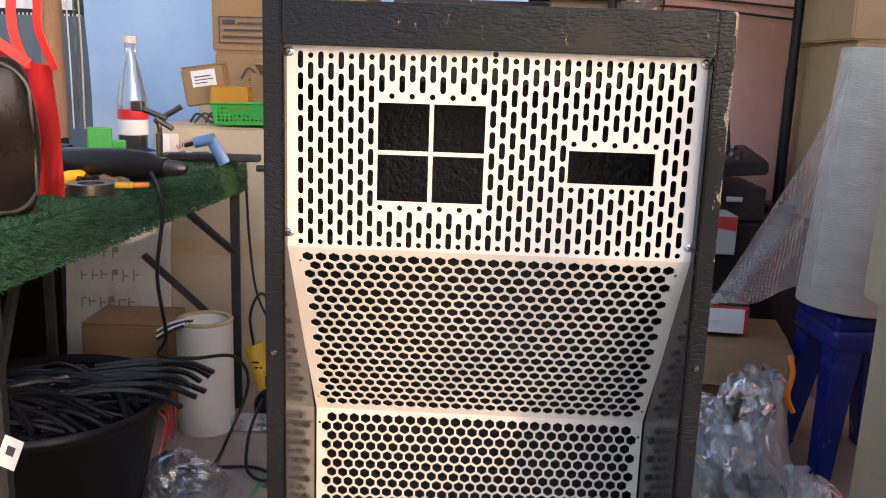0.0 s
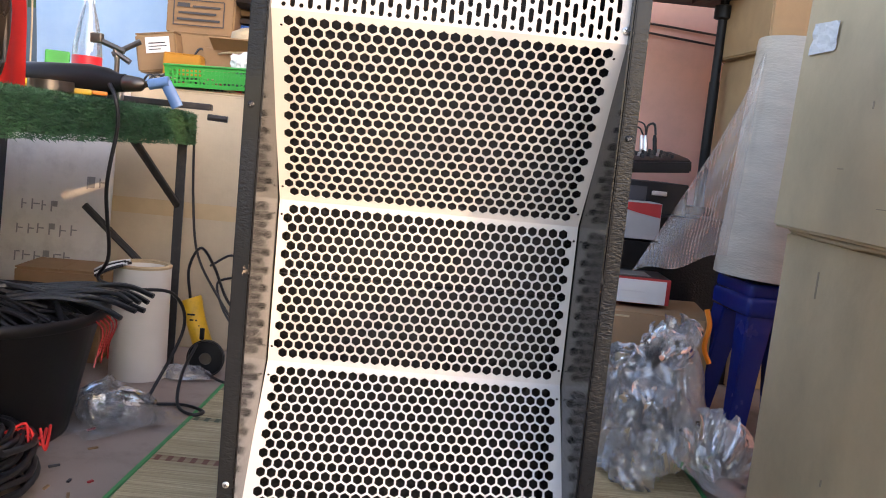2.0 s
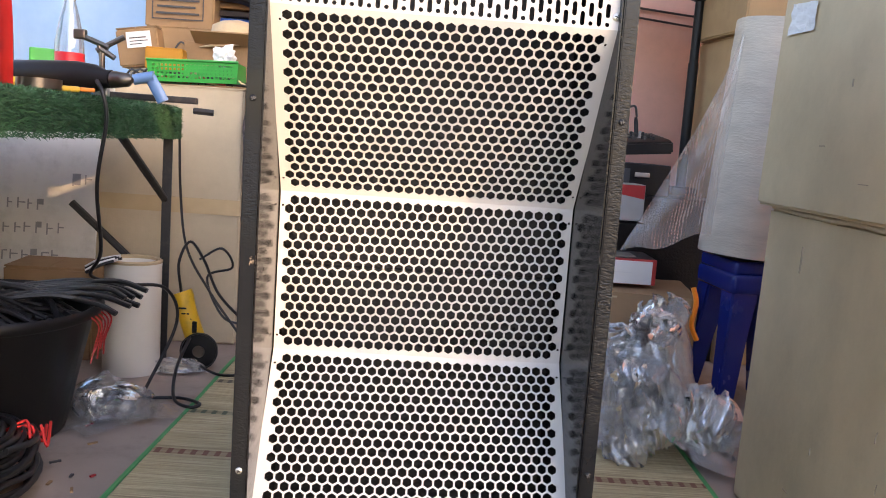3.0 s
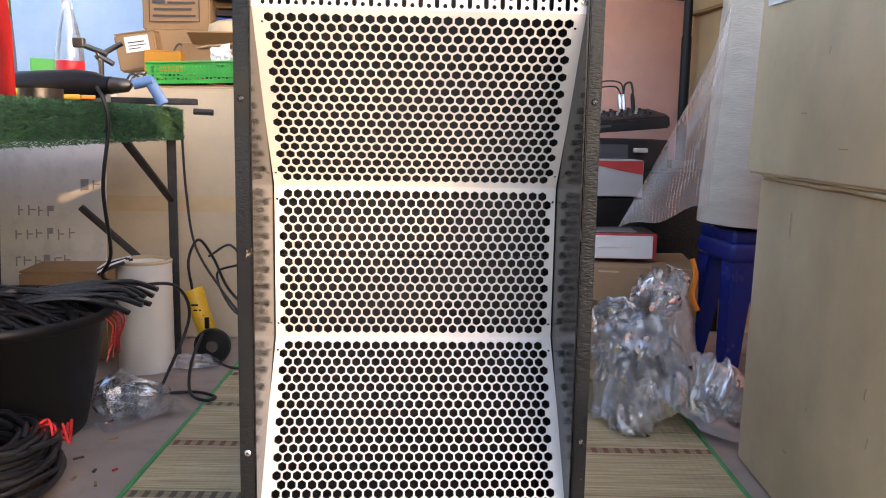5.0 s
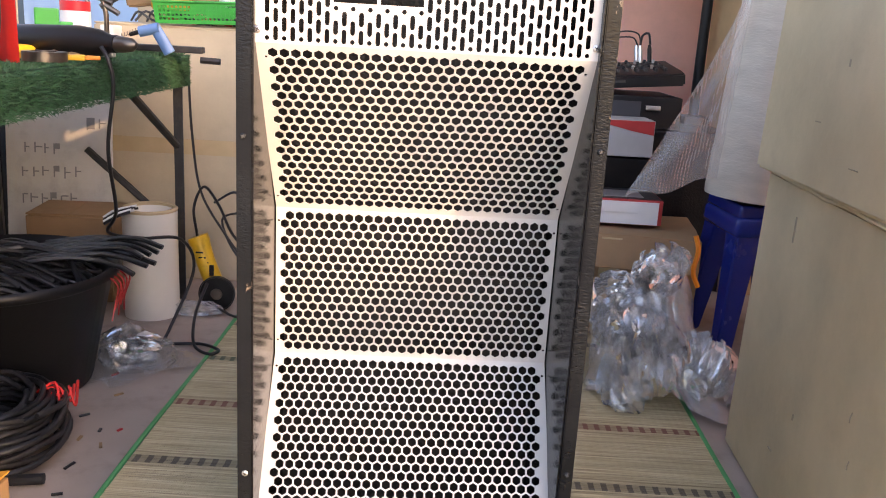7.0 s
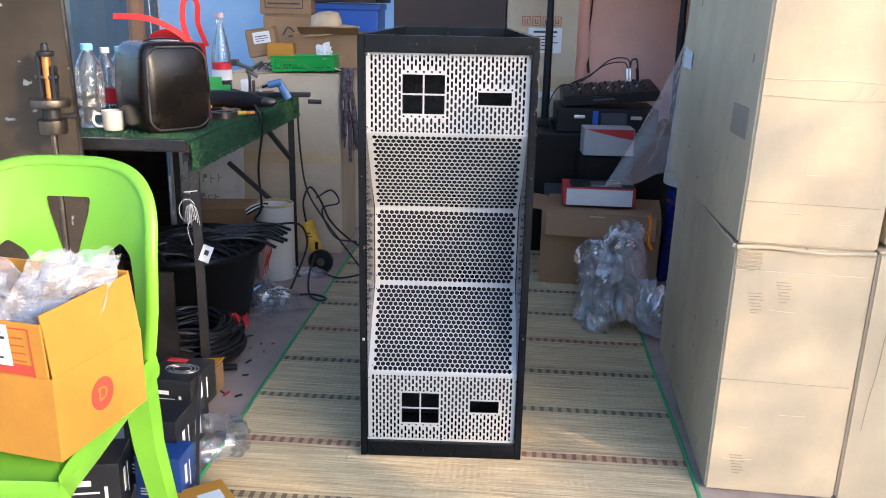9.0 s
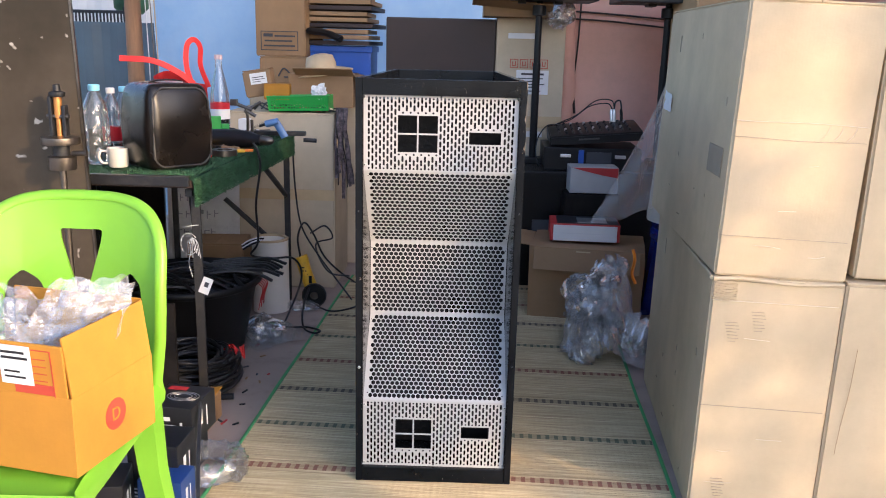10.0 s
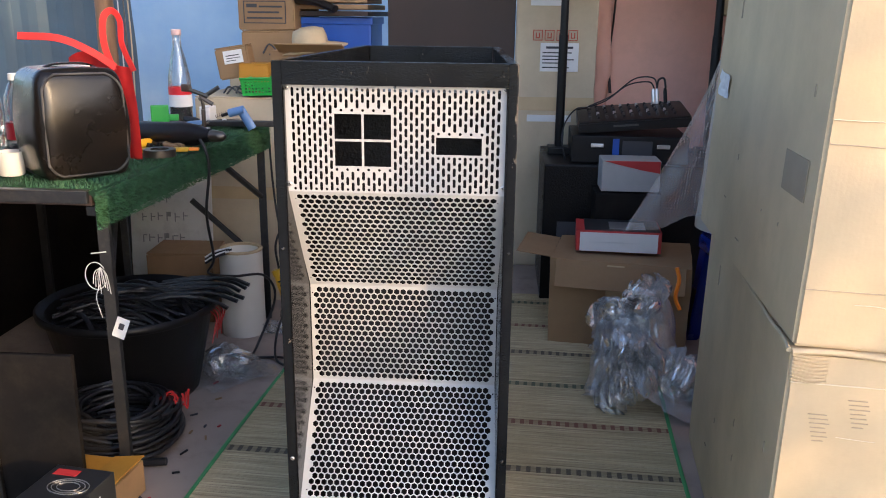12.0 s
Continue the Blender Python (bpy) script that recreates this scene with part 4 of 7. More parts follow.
    tube([(-0.762, 0.426, 0.53), (-0.775, 0.424, 0.49), (-0.766, 0.426, 0.44)], 0.0012, 4, bm, 5)
    part("string", bm, M_STRING, th, "frayed white string tied to the leg")
    part("tag", box((-0.016, -0.0005, -0.027), (0.016, 0.0005, 0.027), 0, None, pose(-0.731, 0.442, 0.408, 0, 22, 0)), M_WHITE, th, "white paper tag")
    part("tag_print", box((-0.006, -0.0012, -0.004), (0.007, -0.0006, 0.012), 0, None, pose(-0.731, 0.442, 0.408, 0, 22, 0)), M_INK, th)
    return th


bench()


def zip_case():
    th = thing("zip_case", pose(-0.888, 0.592, BZ + 0.002, 0, 0, 46), "dark brown leatherette zip case standing on the bench", "bag")
    bm = box((-0.098, -0.100, 0.0), (0.118, 0.100, 0.262), 0.0)
    bmesh.ops.subdivide_edges(bm, edges=list(bm.edges), cuts=5, use_grid_fill=True)
    es = [e for e in bm.edges if len(e.link_faces) == 2 and e.calc_face_angle() > 1.0]
    bmesh.ops.bevel(bm, geom=es, offset=0.030, segments=5, profile=0.6, affect="EDGES")
    def swell(p):
        """Barrel-shaped: fullest below the middle, drawn in at the top, faces bulging."""
        v = p.z / 0.262
        k = 0.86 + 0.17 * math.sin(math.pi * (0.10 + 0.78 * v)) - 0.05 * v
        bulge = 0.012 * math.sin(math.pi * min(1, max(0, v)))
        q = Vector((p.x * k, p.y * k, p.z + 0.006 * (1 - (p.x / 0.11) ** 2) * v))
        if abs(p.y) > 0.09:
            q.y += math.copysign(bulge * (1 - (p.x / 0.12) ** 2), p.y)
        if abs(p.x) > 0.09:
            q.x += math.copysign(bulge * (1 - (p.y / 0.11) ** 2), p.x)
        return q
    for v in bm.verts:
        v.co = swell(v.co) + noise.noise_vector(v.co * 16) * 0.0022
    part("body", bm, M_LEATHER, th, smooth=60)
    ring = [swell(Vector((p[0], -0.098, p[1]))) + Vector((0, -0.002, 0)) for p in rounded(0.196, 0.236, 0.040, 8, 0.010, 0.131)]
    part("zip", tube(ring + ring[:1], 0.0032, 6, steps=2), M_PIPING, th, "raised grey zip piping", smooth=60)
    part("patch", box((-0.02, -0.035, 0.2655), (0.055, 0.035, 0.2685), 0.001), M_SILVER, th, "grey top patch")
    part("strap", tube([(-0.05, 0.0, 0.262), (-0.02, 0.0, 0.272), (0.05, 0.0, 0.272), (0.085, 0.0, 0.258)], 0.01, 6, None, 6, flat=(0.014, 0.003)), M_LEATHER, th, "flat carrying strap", smooth=60)
    return th


zip_case()


def red_tote():
    th = thing("red_tote", pose(0, 0, 0), "bright red fabric tote bag with loop handles behind the case", "bag")
    bm = bmesh.new()
    rows = []
    for i in range(15):
        u = i / 14
        x, y = -1.01 + 0.20 * u, 0.88 - 0.06 * u
        col = []
        for j in range(9):
            z = BZ + 0.004 + (0.27 + 0.02 * math.sin(5 * u)) * j / 8
            col.append(bm.verts.new((x + 0.008 * math.sin(9 * z), y + 0.02 * noise.noise(Vector((u * 6, z * 9, 0))) - 0.02 * (j / 8), z)))
        rows.append(col)
    for a, b in zip(rows, rows[1:]):
        for k in range(8):
            bm.faces.new((a[k], b[k], b[k + 1], a[k + 1]))
    bmesh.ops.solidify(bm, geom=list(bm.faces), thickness=0.004)
    part("body", bm, M_RED, th, smooth=60)
    part("handle", tube([(-0.855, 0.80, 1.0), (-0.87, 0.79, 1.07), (-0.862, 0.78, 1.135), (-0.838, 0.78, 1.155), (-0.818, 0.78, 1.13), (-0.822, 0.79, 1.07), (-0.80, 0.80, 1.0)], 0.008, 4, None, 8, flat=(0.002, 0.012)), M_RED, th, "upright red loop handle", smooth=60)
    part("handle", tube([(-0.85, 0.80, 1.01), (-0.90, 0.76, 1.055), (-0.97, 0.74, 1.085), (-1.07, 0.73, 1.09)], 0.008, 4, None, 8, flat=(0.003, 0.013)), M_RED, th, "red handle flopped over", smooth=60)
    return th


red_tote()


def mug():
    th = thing("mug", pose(-1.025, 0.555, BZ + 0.004, 0, 0, 0) @ Matrix.Scale(0.80, 4), "white ceramic coffee mug on the turf", "mug")
    part("cup", lathe([(0, 0), (0.034, 0), (0.038, 0.004), (0.041, 0.075), (0.038, 0.075), (0.035, 0.006), (0, 0.006)], 28), M_CERAMIC, th, smooth=50)
    part("handle", tube([(-0.036, -0.01, 0.06), (-0.06, -0.018, 0.062), (-0.068, -0.02, 0.04), (-0.058, -0.018, 0.018), (-0.036, -0.01, 0.014)], 0.005, 8), M_CERAMIC, th, smooth=60)


mug()


def pet_bottle(x, y, s, cap, label, brown=False, squat=1.0):
    th = thing("water_bottle", pose(x, y, BZ + 0.003) @ Matrix.Diagonal((1.08, 1.08, squat, 1)), label, "bottle", "bottles on the bench")
    prof = [(0, 0), (0.028, 0), (0.033, 0.006), (0.033, 0.05), (0.031, 0.055), (0.033, 0.06), (0.033, 0.085), (0.031, 0.09), (0.033, 0.095), (0.033, 0.15), (0.031, 0.155), (0.033, 0.16), (0.030, 0.185), (0.016, 0.222), (0.012, 0.228), (0.012, 0.236)]
    part("bottle", lathe([(r * s, z * s) for r, z in prof], 24), M_PET, th, smooth=50)
    part("cap", lathe([(0.0135 * s, 0.232 * s), (0.0145 * s, 0.234 * s), (0.0145 * s, 0.25 * s), (0.012 * s, 0.252 * s), (0, 0.252 * s)], 20), cap, th, "screw cap", smooth=40)
    if brown:
        part("label", lathe([(0.0336 * s, 0.06 * s), (0.0336 * s, 0.11 * s)], 24), M_LABELRED, th, "red paper label", smooth=50)
        part("drink", lathe([(0, 0.004), (0.031 * s, 0.004), (0.031 * s, 0.05 * s), (0, 0.05 * s)], 20), M_COLA, th, "dark drink", smooth=50)


pet_bottle(-1.118, 0.625, 1.15, M_CAPBLUE, "clear plastic water bottle with a pale blue cap", False, 0.87)
pet_bottle(-1.137, 0.80, 0.92, M_WHITE, "clear plastic cola bottle with a white cap", True)
pet_bottle(-1.165, 0.98, 0.90, M_CAPBLUE, "small clear plastic bottle with a pale blue cap")


def glass_bottle():
    th = thing("glass_bottle", pose(-0.993, 1.62, BZ + 0.003), "clear glass soda bottle with a red and white label", "bottle")
    part("bottle", lathe([(0, 0), (0.036, 0), (0.041, 0.006), (0.041, 0.13), (0.039, 0.165), (0.026, 0.235), (0.0155, 0.275), (0.0145, 0.31), (0.0155, 0.312), (0.0155, 0.318)], 28), M_GLASS, th, smooth=50)
    part("cap", lathe([(0.016, 0.314), (0.0175, 0.316), (0.0175, 0.334), (0, 0.335)], 20), M_CAPPINK, th, "pale pink screw cap", smooth=40)
    part("label", lathe([(0.0415, 0.105), (0.0415, 0.132)], 28), M_LABELRED, th, "red label band", smooth=50)
    part("label", lathe([(0.0415, 0.062), (0.0415, 0.1045)], 28), M_WHITE, th, "white label band", smooth=50)
    part("drink", lathe([(0, 0.004), (0.038, 0.004), (0.038, 0.06), (0, 0.06)], 24), M_COLA, th, "dark cola left in the bottom", smooth=50)


glass_bottle()


def bench_tools():
    z = BZ + 0.008
    th = thing("power_drill", pose(-0.815, 1.06, z, 0, 0, -15), "black corded power drill lying on the bench", "power tool")
    part("body", lathe([(0, -0.15), (0.022, -0.148), (0.03, -0.12), (0.033, -0.04), (0.036, 0.05), (0.03, 0.10), (0.02, 0.125), (0.02, 0.14), (0, 0.14)], 18, None, pose(0, 0, 0.036, 0, 90, 0)), M_BLACKPL, th, smooth=50)
    part("chuck", lathe([(0.017, 0.14), (0.019, 0.145), (0.015, 0.18), (0.006, 0.19), (0, 0.19)], 16, None, pose(0, 0, 0.036, 0, 90, 0)), M_BOLT, th, smooth=40)
    part("handle", tube([(-0.12, 0, 0.03), (-0.13, 0.06, 0.025), (-0.13, 0.13, 0.022)], 0.022, 10, flat=(0.018, 0.024)), M_BLACKPL, th, smooth=60)
    solid("power_cable", tube([(-0.70, 0.985, z + 0.03), (-0.682, 0.975, z + 0.0), (-0.676, 0.98, z - 0.06), (-0.70, 1.0, z - 0.20), (-0.715, 1.08, z - 0.36), (-0.76, 1.15, 0.33), (-0.70, 1.22, 0.30), (-0.62, 1.30, 0.28), (-0.60, 1.35, 0.18), (-0.655, 1.28, 0.02), (-0.66, 1.24, 0.002), (-0.56, 1.24, 0.004), (-0.50, 1.20, 0.004), (-0.52, 1.17, 0.004), (-0.57, 1.22, 0.010), (-0.59, 1.32, 0.06), (-0.58, 1.42, 0.12)], 0.0045, 7), M_RUBBER, "black power cable dropping from the bench to the floor", "cable", smooth=60)
    th = thing("pipe_clamp", pose(-0.74, 1.14, z), "small steel bench clamp standing upright", "clamp")
    part("screw_rod", lathe([(0, 0), (0.006, 0), (0.006, 0.10), (0, 0.10)], 10), M_BOLT, th, smooth=40)
    part("jaw", box((-0.016, -0.012, 0.0), (0.016, 0.012, 0.045), 0.003), M_SILVER, th, "shiny jaw block")
    th = thing("tool_stand", pose(-0.795, 1.29, z), "small brown metal helping-hand stand", "tool stand")
    part("stem", tube([(0, 0, 0), (0.003, 0, 0.09), (-0.004, 0, 0.13)], 0.006, 8), M_BOLT, th)
    for a, b in (((-0.05, 0, 0.15), (0.02, 0, 0.125)), ((-0.01, 0, 0.115), (0.055, 0.01, 0.155)), ((0.0, 0, 0.12), (0.035, 0, 0.10))):
        part("arm", tube([a, b], 0.007, 8, steps=0), M_BOLT, th)
    part("clip", box((-0.065, -0.01, 0.14), (-0.035, 0.01, 0.165), 0.004), M_BOLT, th)
    th = thing("glue_gun", pose(-0.74, 1.43, z, 0, 0, 0), "light blue plastic glue gun resting on its side", "glue gun")
    th.scale = (0.66, 0.66, 0.66)
    part("barrel", tube([(-0.02, 0, 0.085), (0.06, 0, 0.105)], 0.022, 10, steps=0), M_BLUEGUN, th, smooth=50)
    part("handle", tube([(0.045, 0, 0.10), (0.075, 0, 0.05), (0.10, 0, 0.005)], 0.02, 8, flat=(0.014, 0.024)), M_BLUEGUN, th, smooth=60)
    part("nozzle", tube([(-0.02, 0, 0.085), (-0.06, 0, 0.072)], 0.009, 8, steps=0), M_BLACKPL, th, smooth=50)
    bm = bmesh.new()
    tube([(-0.06 + 0.0016 * k - 0.035, 0.008 * math.cos(k * 0.9), 0.064 + 0.0007 * k + 0.008 * math.sin(k * 0.9)) for k in range(46)], 0.0016, 5, bm, 1)
    part("spring", bm, M_BOLT, th)
    th = thing("metal_bar", pose(-0.70, 1.50, z + 0.006, 0, 0, 4), "dark steel bar lying across the bench end", "metal bar")
    part("bar", box((-0.16, -0.02, -0.002), (0.10, 0.02, 0.016), 0.004), M_TABLEFRAME, th)
    part("tip", tube([(0.09, 0, -0.02), (0.145, 0, -0.022)], 0.009, 8, steps=0), M_TABLEFRAME, th)
    th = thing("utility_cutter", pose(-0.80, 0.93, z, 0, 0, 16), "short yellow plastic cutter on the bench", "hand tool")
    part("body", box((-0.08, -0.012, 0), (0.08, 0.012, 0.012), 0.004), M_YELLOW, th)
    part("tip", box((0.08, -0.010, 0.002), (0.11, 0.010, 0.011), 0.003), M_ORANGEPL, th, "orange tip")
    th = thing("steel_ring", pose(-0.772, 0.86, z), "small round steel ring lying flat on the turf", "metal ring")
    part("roll", lathe([(0.026, 0), (0.044, 0), (0.044, 0.020), (0.026, 0.020), (0.026, 0)], 28), M_BOLT, th, smooth=40)
    th = thing("green_bracket", pose(-0.90, 1.20, z, 0, 0, 20), "bright green plastic bracket on the bench", "bracket")
    part("plate", box((-0.03, -0.008, 0.03), (0.025, 0.008, 0.105), 0.004), M_GREENPL, th)
    part("arm", box((0.025, -0.008, 0.055), (0.055, 0.008, 0.075), 0.003), M_GREENPL, th)
    part("foot", box((-0.025, -0.02, 0.0), (0.025, 0.02, 0.032), 0.004), M_BLACKPL, th)
    rng = random.Random(11)
    mats = [M_BLACKPL, M_BOLT, M_BLACKPL, M_TABLEFRAME, M_WHITE, M_BLUEGUN, M_BLACKPL, M_YELLOW, M_BROWNBOX, M_RUBBER]
    for k in range(26):
        x, y = -0.78 - rng.random() * 0.42, 1.0 + rng.random() * 0.6
        mt = mats[k % len(mats)]
        ang = rng.uniform(0, 180)
        if k % 3 == 0:
            th = thing("pliers", pose(x, y, z + 0.006, 0, 0, ang), "pair of worn pliers among the tools", "hand tool", "tools on the bench")
            part("handle", tube([(-0.07, 0.012, 0), (-0.02, 0.016, 0.002), (0.0, 0.0, 0.004)], 0.007, 7), mt, th, smooth=60)
            part("handle", tube([(-0.07, -0.012, 0), (-0.02, -0.016, 0.002), (0.0, 0.0, 0.004)], 0.007, 7), mt, th, smooth=60)
            part("jaw", tube([(0, 0, 0.003), (0.03, 0.003, 0.003), (0.055, 0, 0.003)], 0.006, 6), M_BOLT, th, smooth=60)
        elif k % 3 == 1:
            th = thing("screwdriver", pose(x, y, z + 0.012, 0, rng.uniform(-6, 6), ang), "screwdriver lying among the tools", "hand tool", "tools on the bench")
            part("handle", lathe([(0, -0.05), (0.012, -0.048), (0.014, -0.02), (0.011, 0.02), (0.008, 0.035), (0, 0.036)], 10, None, pose(0, 0, 0, 0, 90, 0)), mt, th, smooth=50)
            part("shaft", tube([(0.034, 0, 0), (0.12, 0, 0)], 0.003, 6, steps=0), M_BOLT, th)
        else:
            h = rng.uniform(0.02, 0.07)
            th = thing("charger_block", pose(x, y, z - 0.002, 0, 0, ang), "small electrical adapter among the tools", "adapter", "tools on the bench")
            part("case", box((-0.03, -0.02, 0), (0.03, 0.02, h), 0.005), mt, th)
            part("cord", tube([(0.03, 0, h * 0.5), (0.07, 0.02, 0.01), (0.09, 0.06, 0.004), (0.04, 0.1, 0.004)], 0.0025, 5), M_RUBBER, th)


bench_tools()


# ---- steel sheet and bolt fitting beside the bench ----
def steel_sheet():
    th = thing("steel_sheet", pose(0.012, 0, -0.035, 0, -1.6, 0), "oily brown steel sheet standing upright beside the bench", "steel sheet")
    bm = box((-1.95, 0.285, 0.0), (-1.0, 0.291, 1.75), 0.001)
    part("sheet", bm, M_DIRTYSTEEL, th)
    part("edge_strip", box((-1.0, 0.282, 0.0), (-0.994, 0.293, 1.75), 0.001), M_BOLT, th, "rusty folded edge")
    th = thing("screw_jack", pose(-1.042, 0.21, 0.0), "worn steel screw jack with flanges and a rod", "jack")
    part("rod", lathe([(0, -0.006), (0.009, -0.006), (0.009, 0.84), (0, 0.84)], 12), M_BOLT, th, smooth=40)
    part("base", lathe([(0, -0.006), (0.05, -0.006), (0.05, 0.01), (0, 0.01)], 20), M_BOLT, th, smooth=40)
    part("flange", lathe([(0.012, 0.80), (0.035, 0.80), (0.037, 0.806), (0.037, 0.835), (0.02, 0.84), (0.02, 0.868), (0.05, 0.87), (0.052, 0.876), (0.05, 0.889), (0.012, 0.892)], 22), M_BOLT, th, smooth=40)
    for sx in (-1, 1):
        part("yoke_plate", box((sx * 0.018 - 0.005, -0.012, 0.886), (sx * 0.018 + 0.005, 0.012, 0.975 if sx > 0 else 1.0), 0.003), M_TABLEFRAME, th, "dark steel side plate")
    part("pin", lathe([(0, 0.888), (0.008, 0.888), (0.008, 0.94), (0.011, 0.942), (0.011, 0.998), (0.008, 1.0), (0, 1.0)], 16), M_COPPER, th, "coppery round pin", smooth=40)
    part("sleeve", lathe([(0, 0.998), (0.019, 0.998), (0.021, 1.002), (0.021, 1.010), (0.010, 1.013), (0.009, 1.030), (0, 1.032)], 16), M_TABLEFRAME, th, smooth=40)
    part("pinch_bolt", lathe([(0, -0.03), (0.006, -0.03), (0.006, 0.03), (0, 0.03)], 10, None, pose(0.0, -0.004, 0.945, 0, 90, 0)), M_BOLT, th, smooth=40)
    part("spacer", lathe([(0.011, 0.838), (0.022, 0.838), (0.022, 0.872), (0.011, 0.872)], 18), M_TABLEFRAME, th, smooth=40)
    part("handle", tube([(0.03, 0, 0.845), (0.075, -0.01, 0.848)], 0.007, 8, steps=0), M_BOLT, th)
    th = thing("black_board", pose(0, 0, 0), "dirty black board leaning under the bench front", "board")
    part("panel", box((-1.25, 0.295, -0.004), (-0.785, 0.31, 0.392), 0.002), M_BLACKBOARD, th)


steel_sheet()


# ---- under the bench ----
def cable_bucket():
    th = thing("black_tub", pose(-0.955, 0.975, -0.005) @ Matrix.Diagonal((1.07, 1.07, 0.97, 1)), "big round black rubber tub full of cut cables", "tub")
    part("tub", lathe([(0, 0), (0.175, 0), (0.18, 0.005), (0.232, 0.27), (0.25, 0.285), (0.252, 0.30), (0.246, 0.305), (0.226, 0.292), (0.172, 0.012), (0, 0.012)], 44), M_BLACKPL, th, smooth=45)
    rng = random.Random(3)
    for k in range(120):
        a = rng.uniform(-0.95, 0.85) + (math.pi if rng.random() < 0.4 else 0)
        r0 = rng.uniform(-0.2, 0.2)
        off = rng.uniform(-0.17, 0.17)
        d, s = Vector((math.cos(a), math.sin(a), 0)), Vector((-math.sin(a), math.cos(a), 0))
        ln = min(rng.uniform(0.11, 0.19), math.sqrt(max(0.004, 0.208 ** 2 - off ** 2)) - abs(r0) * 0.3)
        z = 0.245 + rng.random() * 0.10 * (1 - (off / 0.2) ** 2)
        c = s * off + d * r0 * 0.3
        pts = [c - d * ln + Vector((0, 0, z - 0.03)), c - d * ln * 0.3 + Vector((0, 0, z + rng.uniform(0, 0.015))), c + d * ln * 0.4 + Vector((0, 0, z + rng.uniform(-0.005, 0.012))), c + d * ln + Vector((0, 0, z - 0.02))]
        part("cable", tube(pts, rng.uniform(0.004, 0.008), 6, None, 5), M_RUBBER, th, smooth=60)
    for k in range(7):
        y = -0.05 + 0.03 * k
        part("cable", tube([(0.05, y, 0.32), (0.17, y + 0.02, 0.335), (0.255, y + 0.03, 0.318 + 0.012 * (k % 3)), (0.30 + 0.02 * (k % 2), y + 0.02, 0.30 + 0.012 * (k % 3))], 0.0065, 6, None, 6), M_RUBBER, th, smooth=60)
    part("rim", lathe([(0.233, 0.272), (0.252, 0.284), (0.2545, 0.300), (0.247, 0.3065), (0.228, 0.296)], 44), M_BLACKPL, th, "rolled glossy black rim", smooth=60)
    part("cable_filling", lathe([(0, 0.275), (0.1, 0.272), (0.215, 0.25), (0.215, 0.2), (0, 0.2)], 24), M_RUBBER, th)
    bm = bmesh.new()
    for k in range(5):
        tube([(0.235, -0.03 + 0.02 * k, 0.30), (0.265, -0.03 + 0.02 * k, 0.27), (0.255, -0.02 + 0.015 * k, 0.22), (0.25, -0.03 + 0.02 * k, 0.18 + 0.02 * (k % 2))], 0.002, 4, bm, 5)
    part("string", bm, M_REDPL, th, "thin red string on the rim")


cable_bucket()


def cable_coil():
    th = thing("cable_coil", pose(-0.855, 0.63, -0.005), "coiled heap of black cable on the floor", "cable coil")
    rng = random.Random(8)
    for k in range(26):
        r, z = rng.uniform(0.07, 0.165), 0.008 + rng.random() * 0.11
        ph, tilt = rng.uniform(0, 6.28), rng.uniform(-0.18, 0.18)
        bm = bmesh.new()
        tube([(r * math.cos(a + ph) * 1.05, r * math.sin(a + ph), max(0.006, z + tilt * r * math.sin(a) + rng.uniform(-0.006, 0.006))) for a in np.linspace(0, 6.1, 17)], 0.0062, 6, bm, 2)
        part("loop", bm, M_RUBBER, th, smooth=60)
    part("plug", tube([(0.10, -0.13, 0.012), (0.18, -0.12, 0.014)], 0.011, 8, steps=0), M_BLACKPL, th)
    part("plug_ring", tube([(0.095, -0.131, 0.012), (0.103, -0.13, 0.012)], 0.013, 8, steps=0), M_ORANGEPL, th, "orange plug ring")
    bm = bmesh.new()
    for k in range(6):
        tube([(0.10 + 0.01 * k, 0.05 + 0.02 * (k % 3), 0.11), (0.13 + 0.008 * k, 0.07, 0.125 - 0.01 * k), (0.15, 0.04 + 0.02 * k, 0.10)], 0.003, 4, bm, 4)
    part("ribbon", bm, M_RED, th, "scrap of red ribbon")


cable_coil()

paper = thing("roll_core", pose(-0.762, 1.50, -0.005), "cream plastic roll core standing on the floor", "roll core")
part("tube", lathe([(0.066, 0), (0.079, 0.0), (0.079, 0.02), (0.078, 0.305), (0.079, 0.322), (0.070, 0.325), (0.066, 0.318), (0.066, 0)], 36), M_CREAMPL, paper, smooth=40)
part("rim", lathe([(0.0655, 0.318), (0.0795, 0.318), (0.0800, 0.324), (0.074, 0.328), (0.0655, 0.326), (0.0655, 0.318)], 36), M_TAPE, paper, "tan cut end of the core", smooth=40)
clip = thing("cable_bundle", pose(-0.815, 1.405, 0.318, 0, 0, 20), "small bundle of black and white striped cable ends", "cable bundle")
for k in range(7):
    z = 0.004 * (k % 3)
    part("cable_end", tube([(-0.045, 0.009 * k - 0.03, z - 0.02), (-0.01, 0.009 * k - 0.03, z), (0.025 + 0.004 * k, 0.008 * k - 0.028, z + 0.012)], 0.0042, 6, None, 4), M_WHITE if k % 2 else M_BLACKPL, clip, smooth=60)


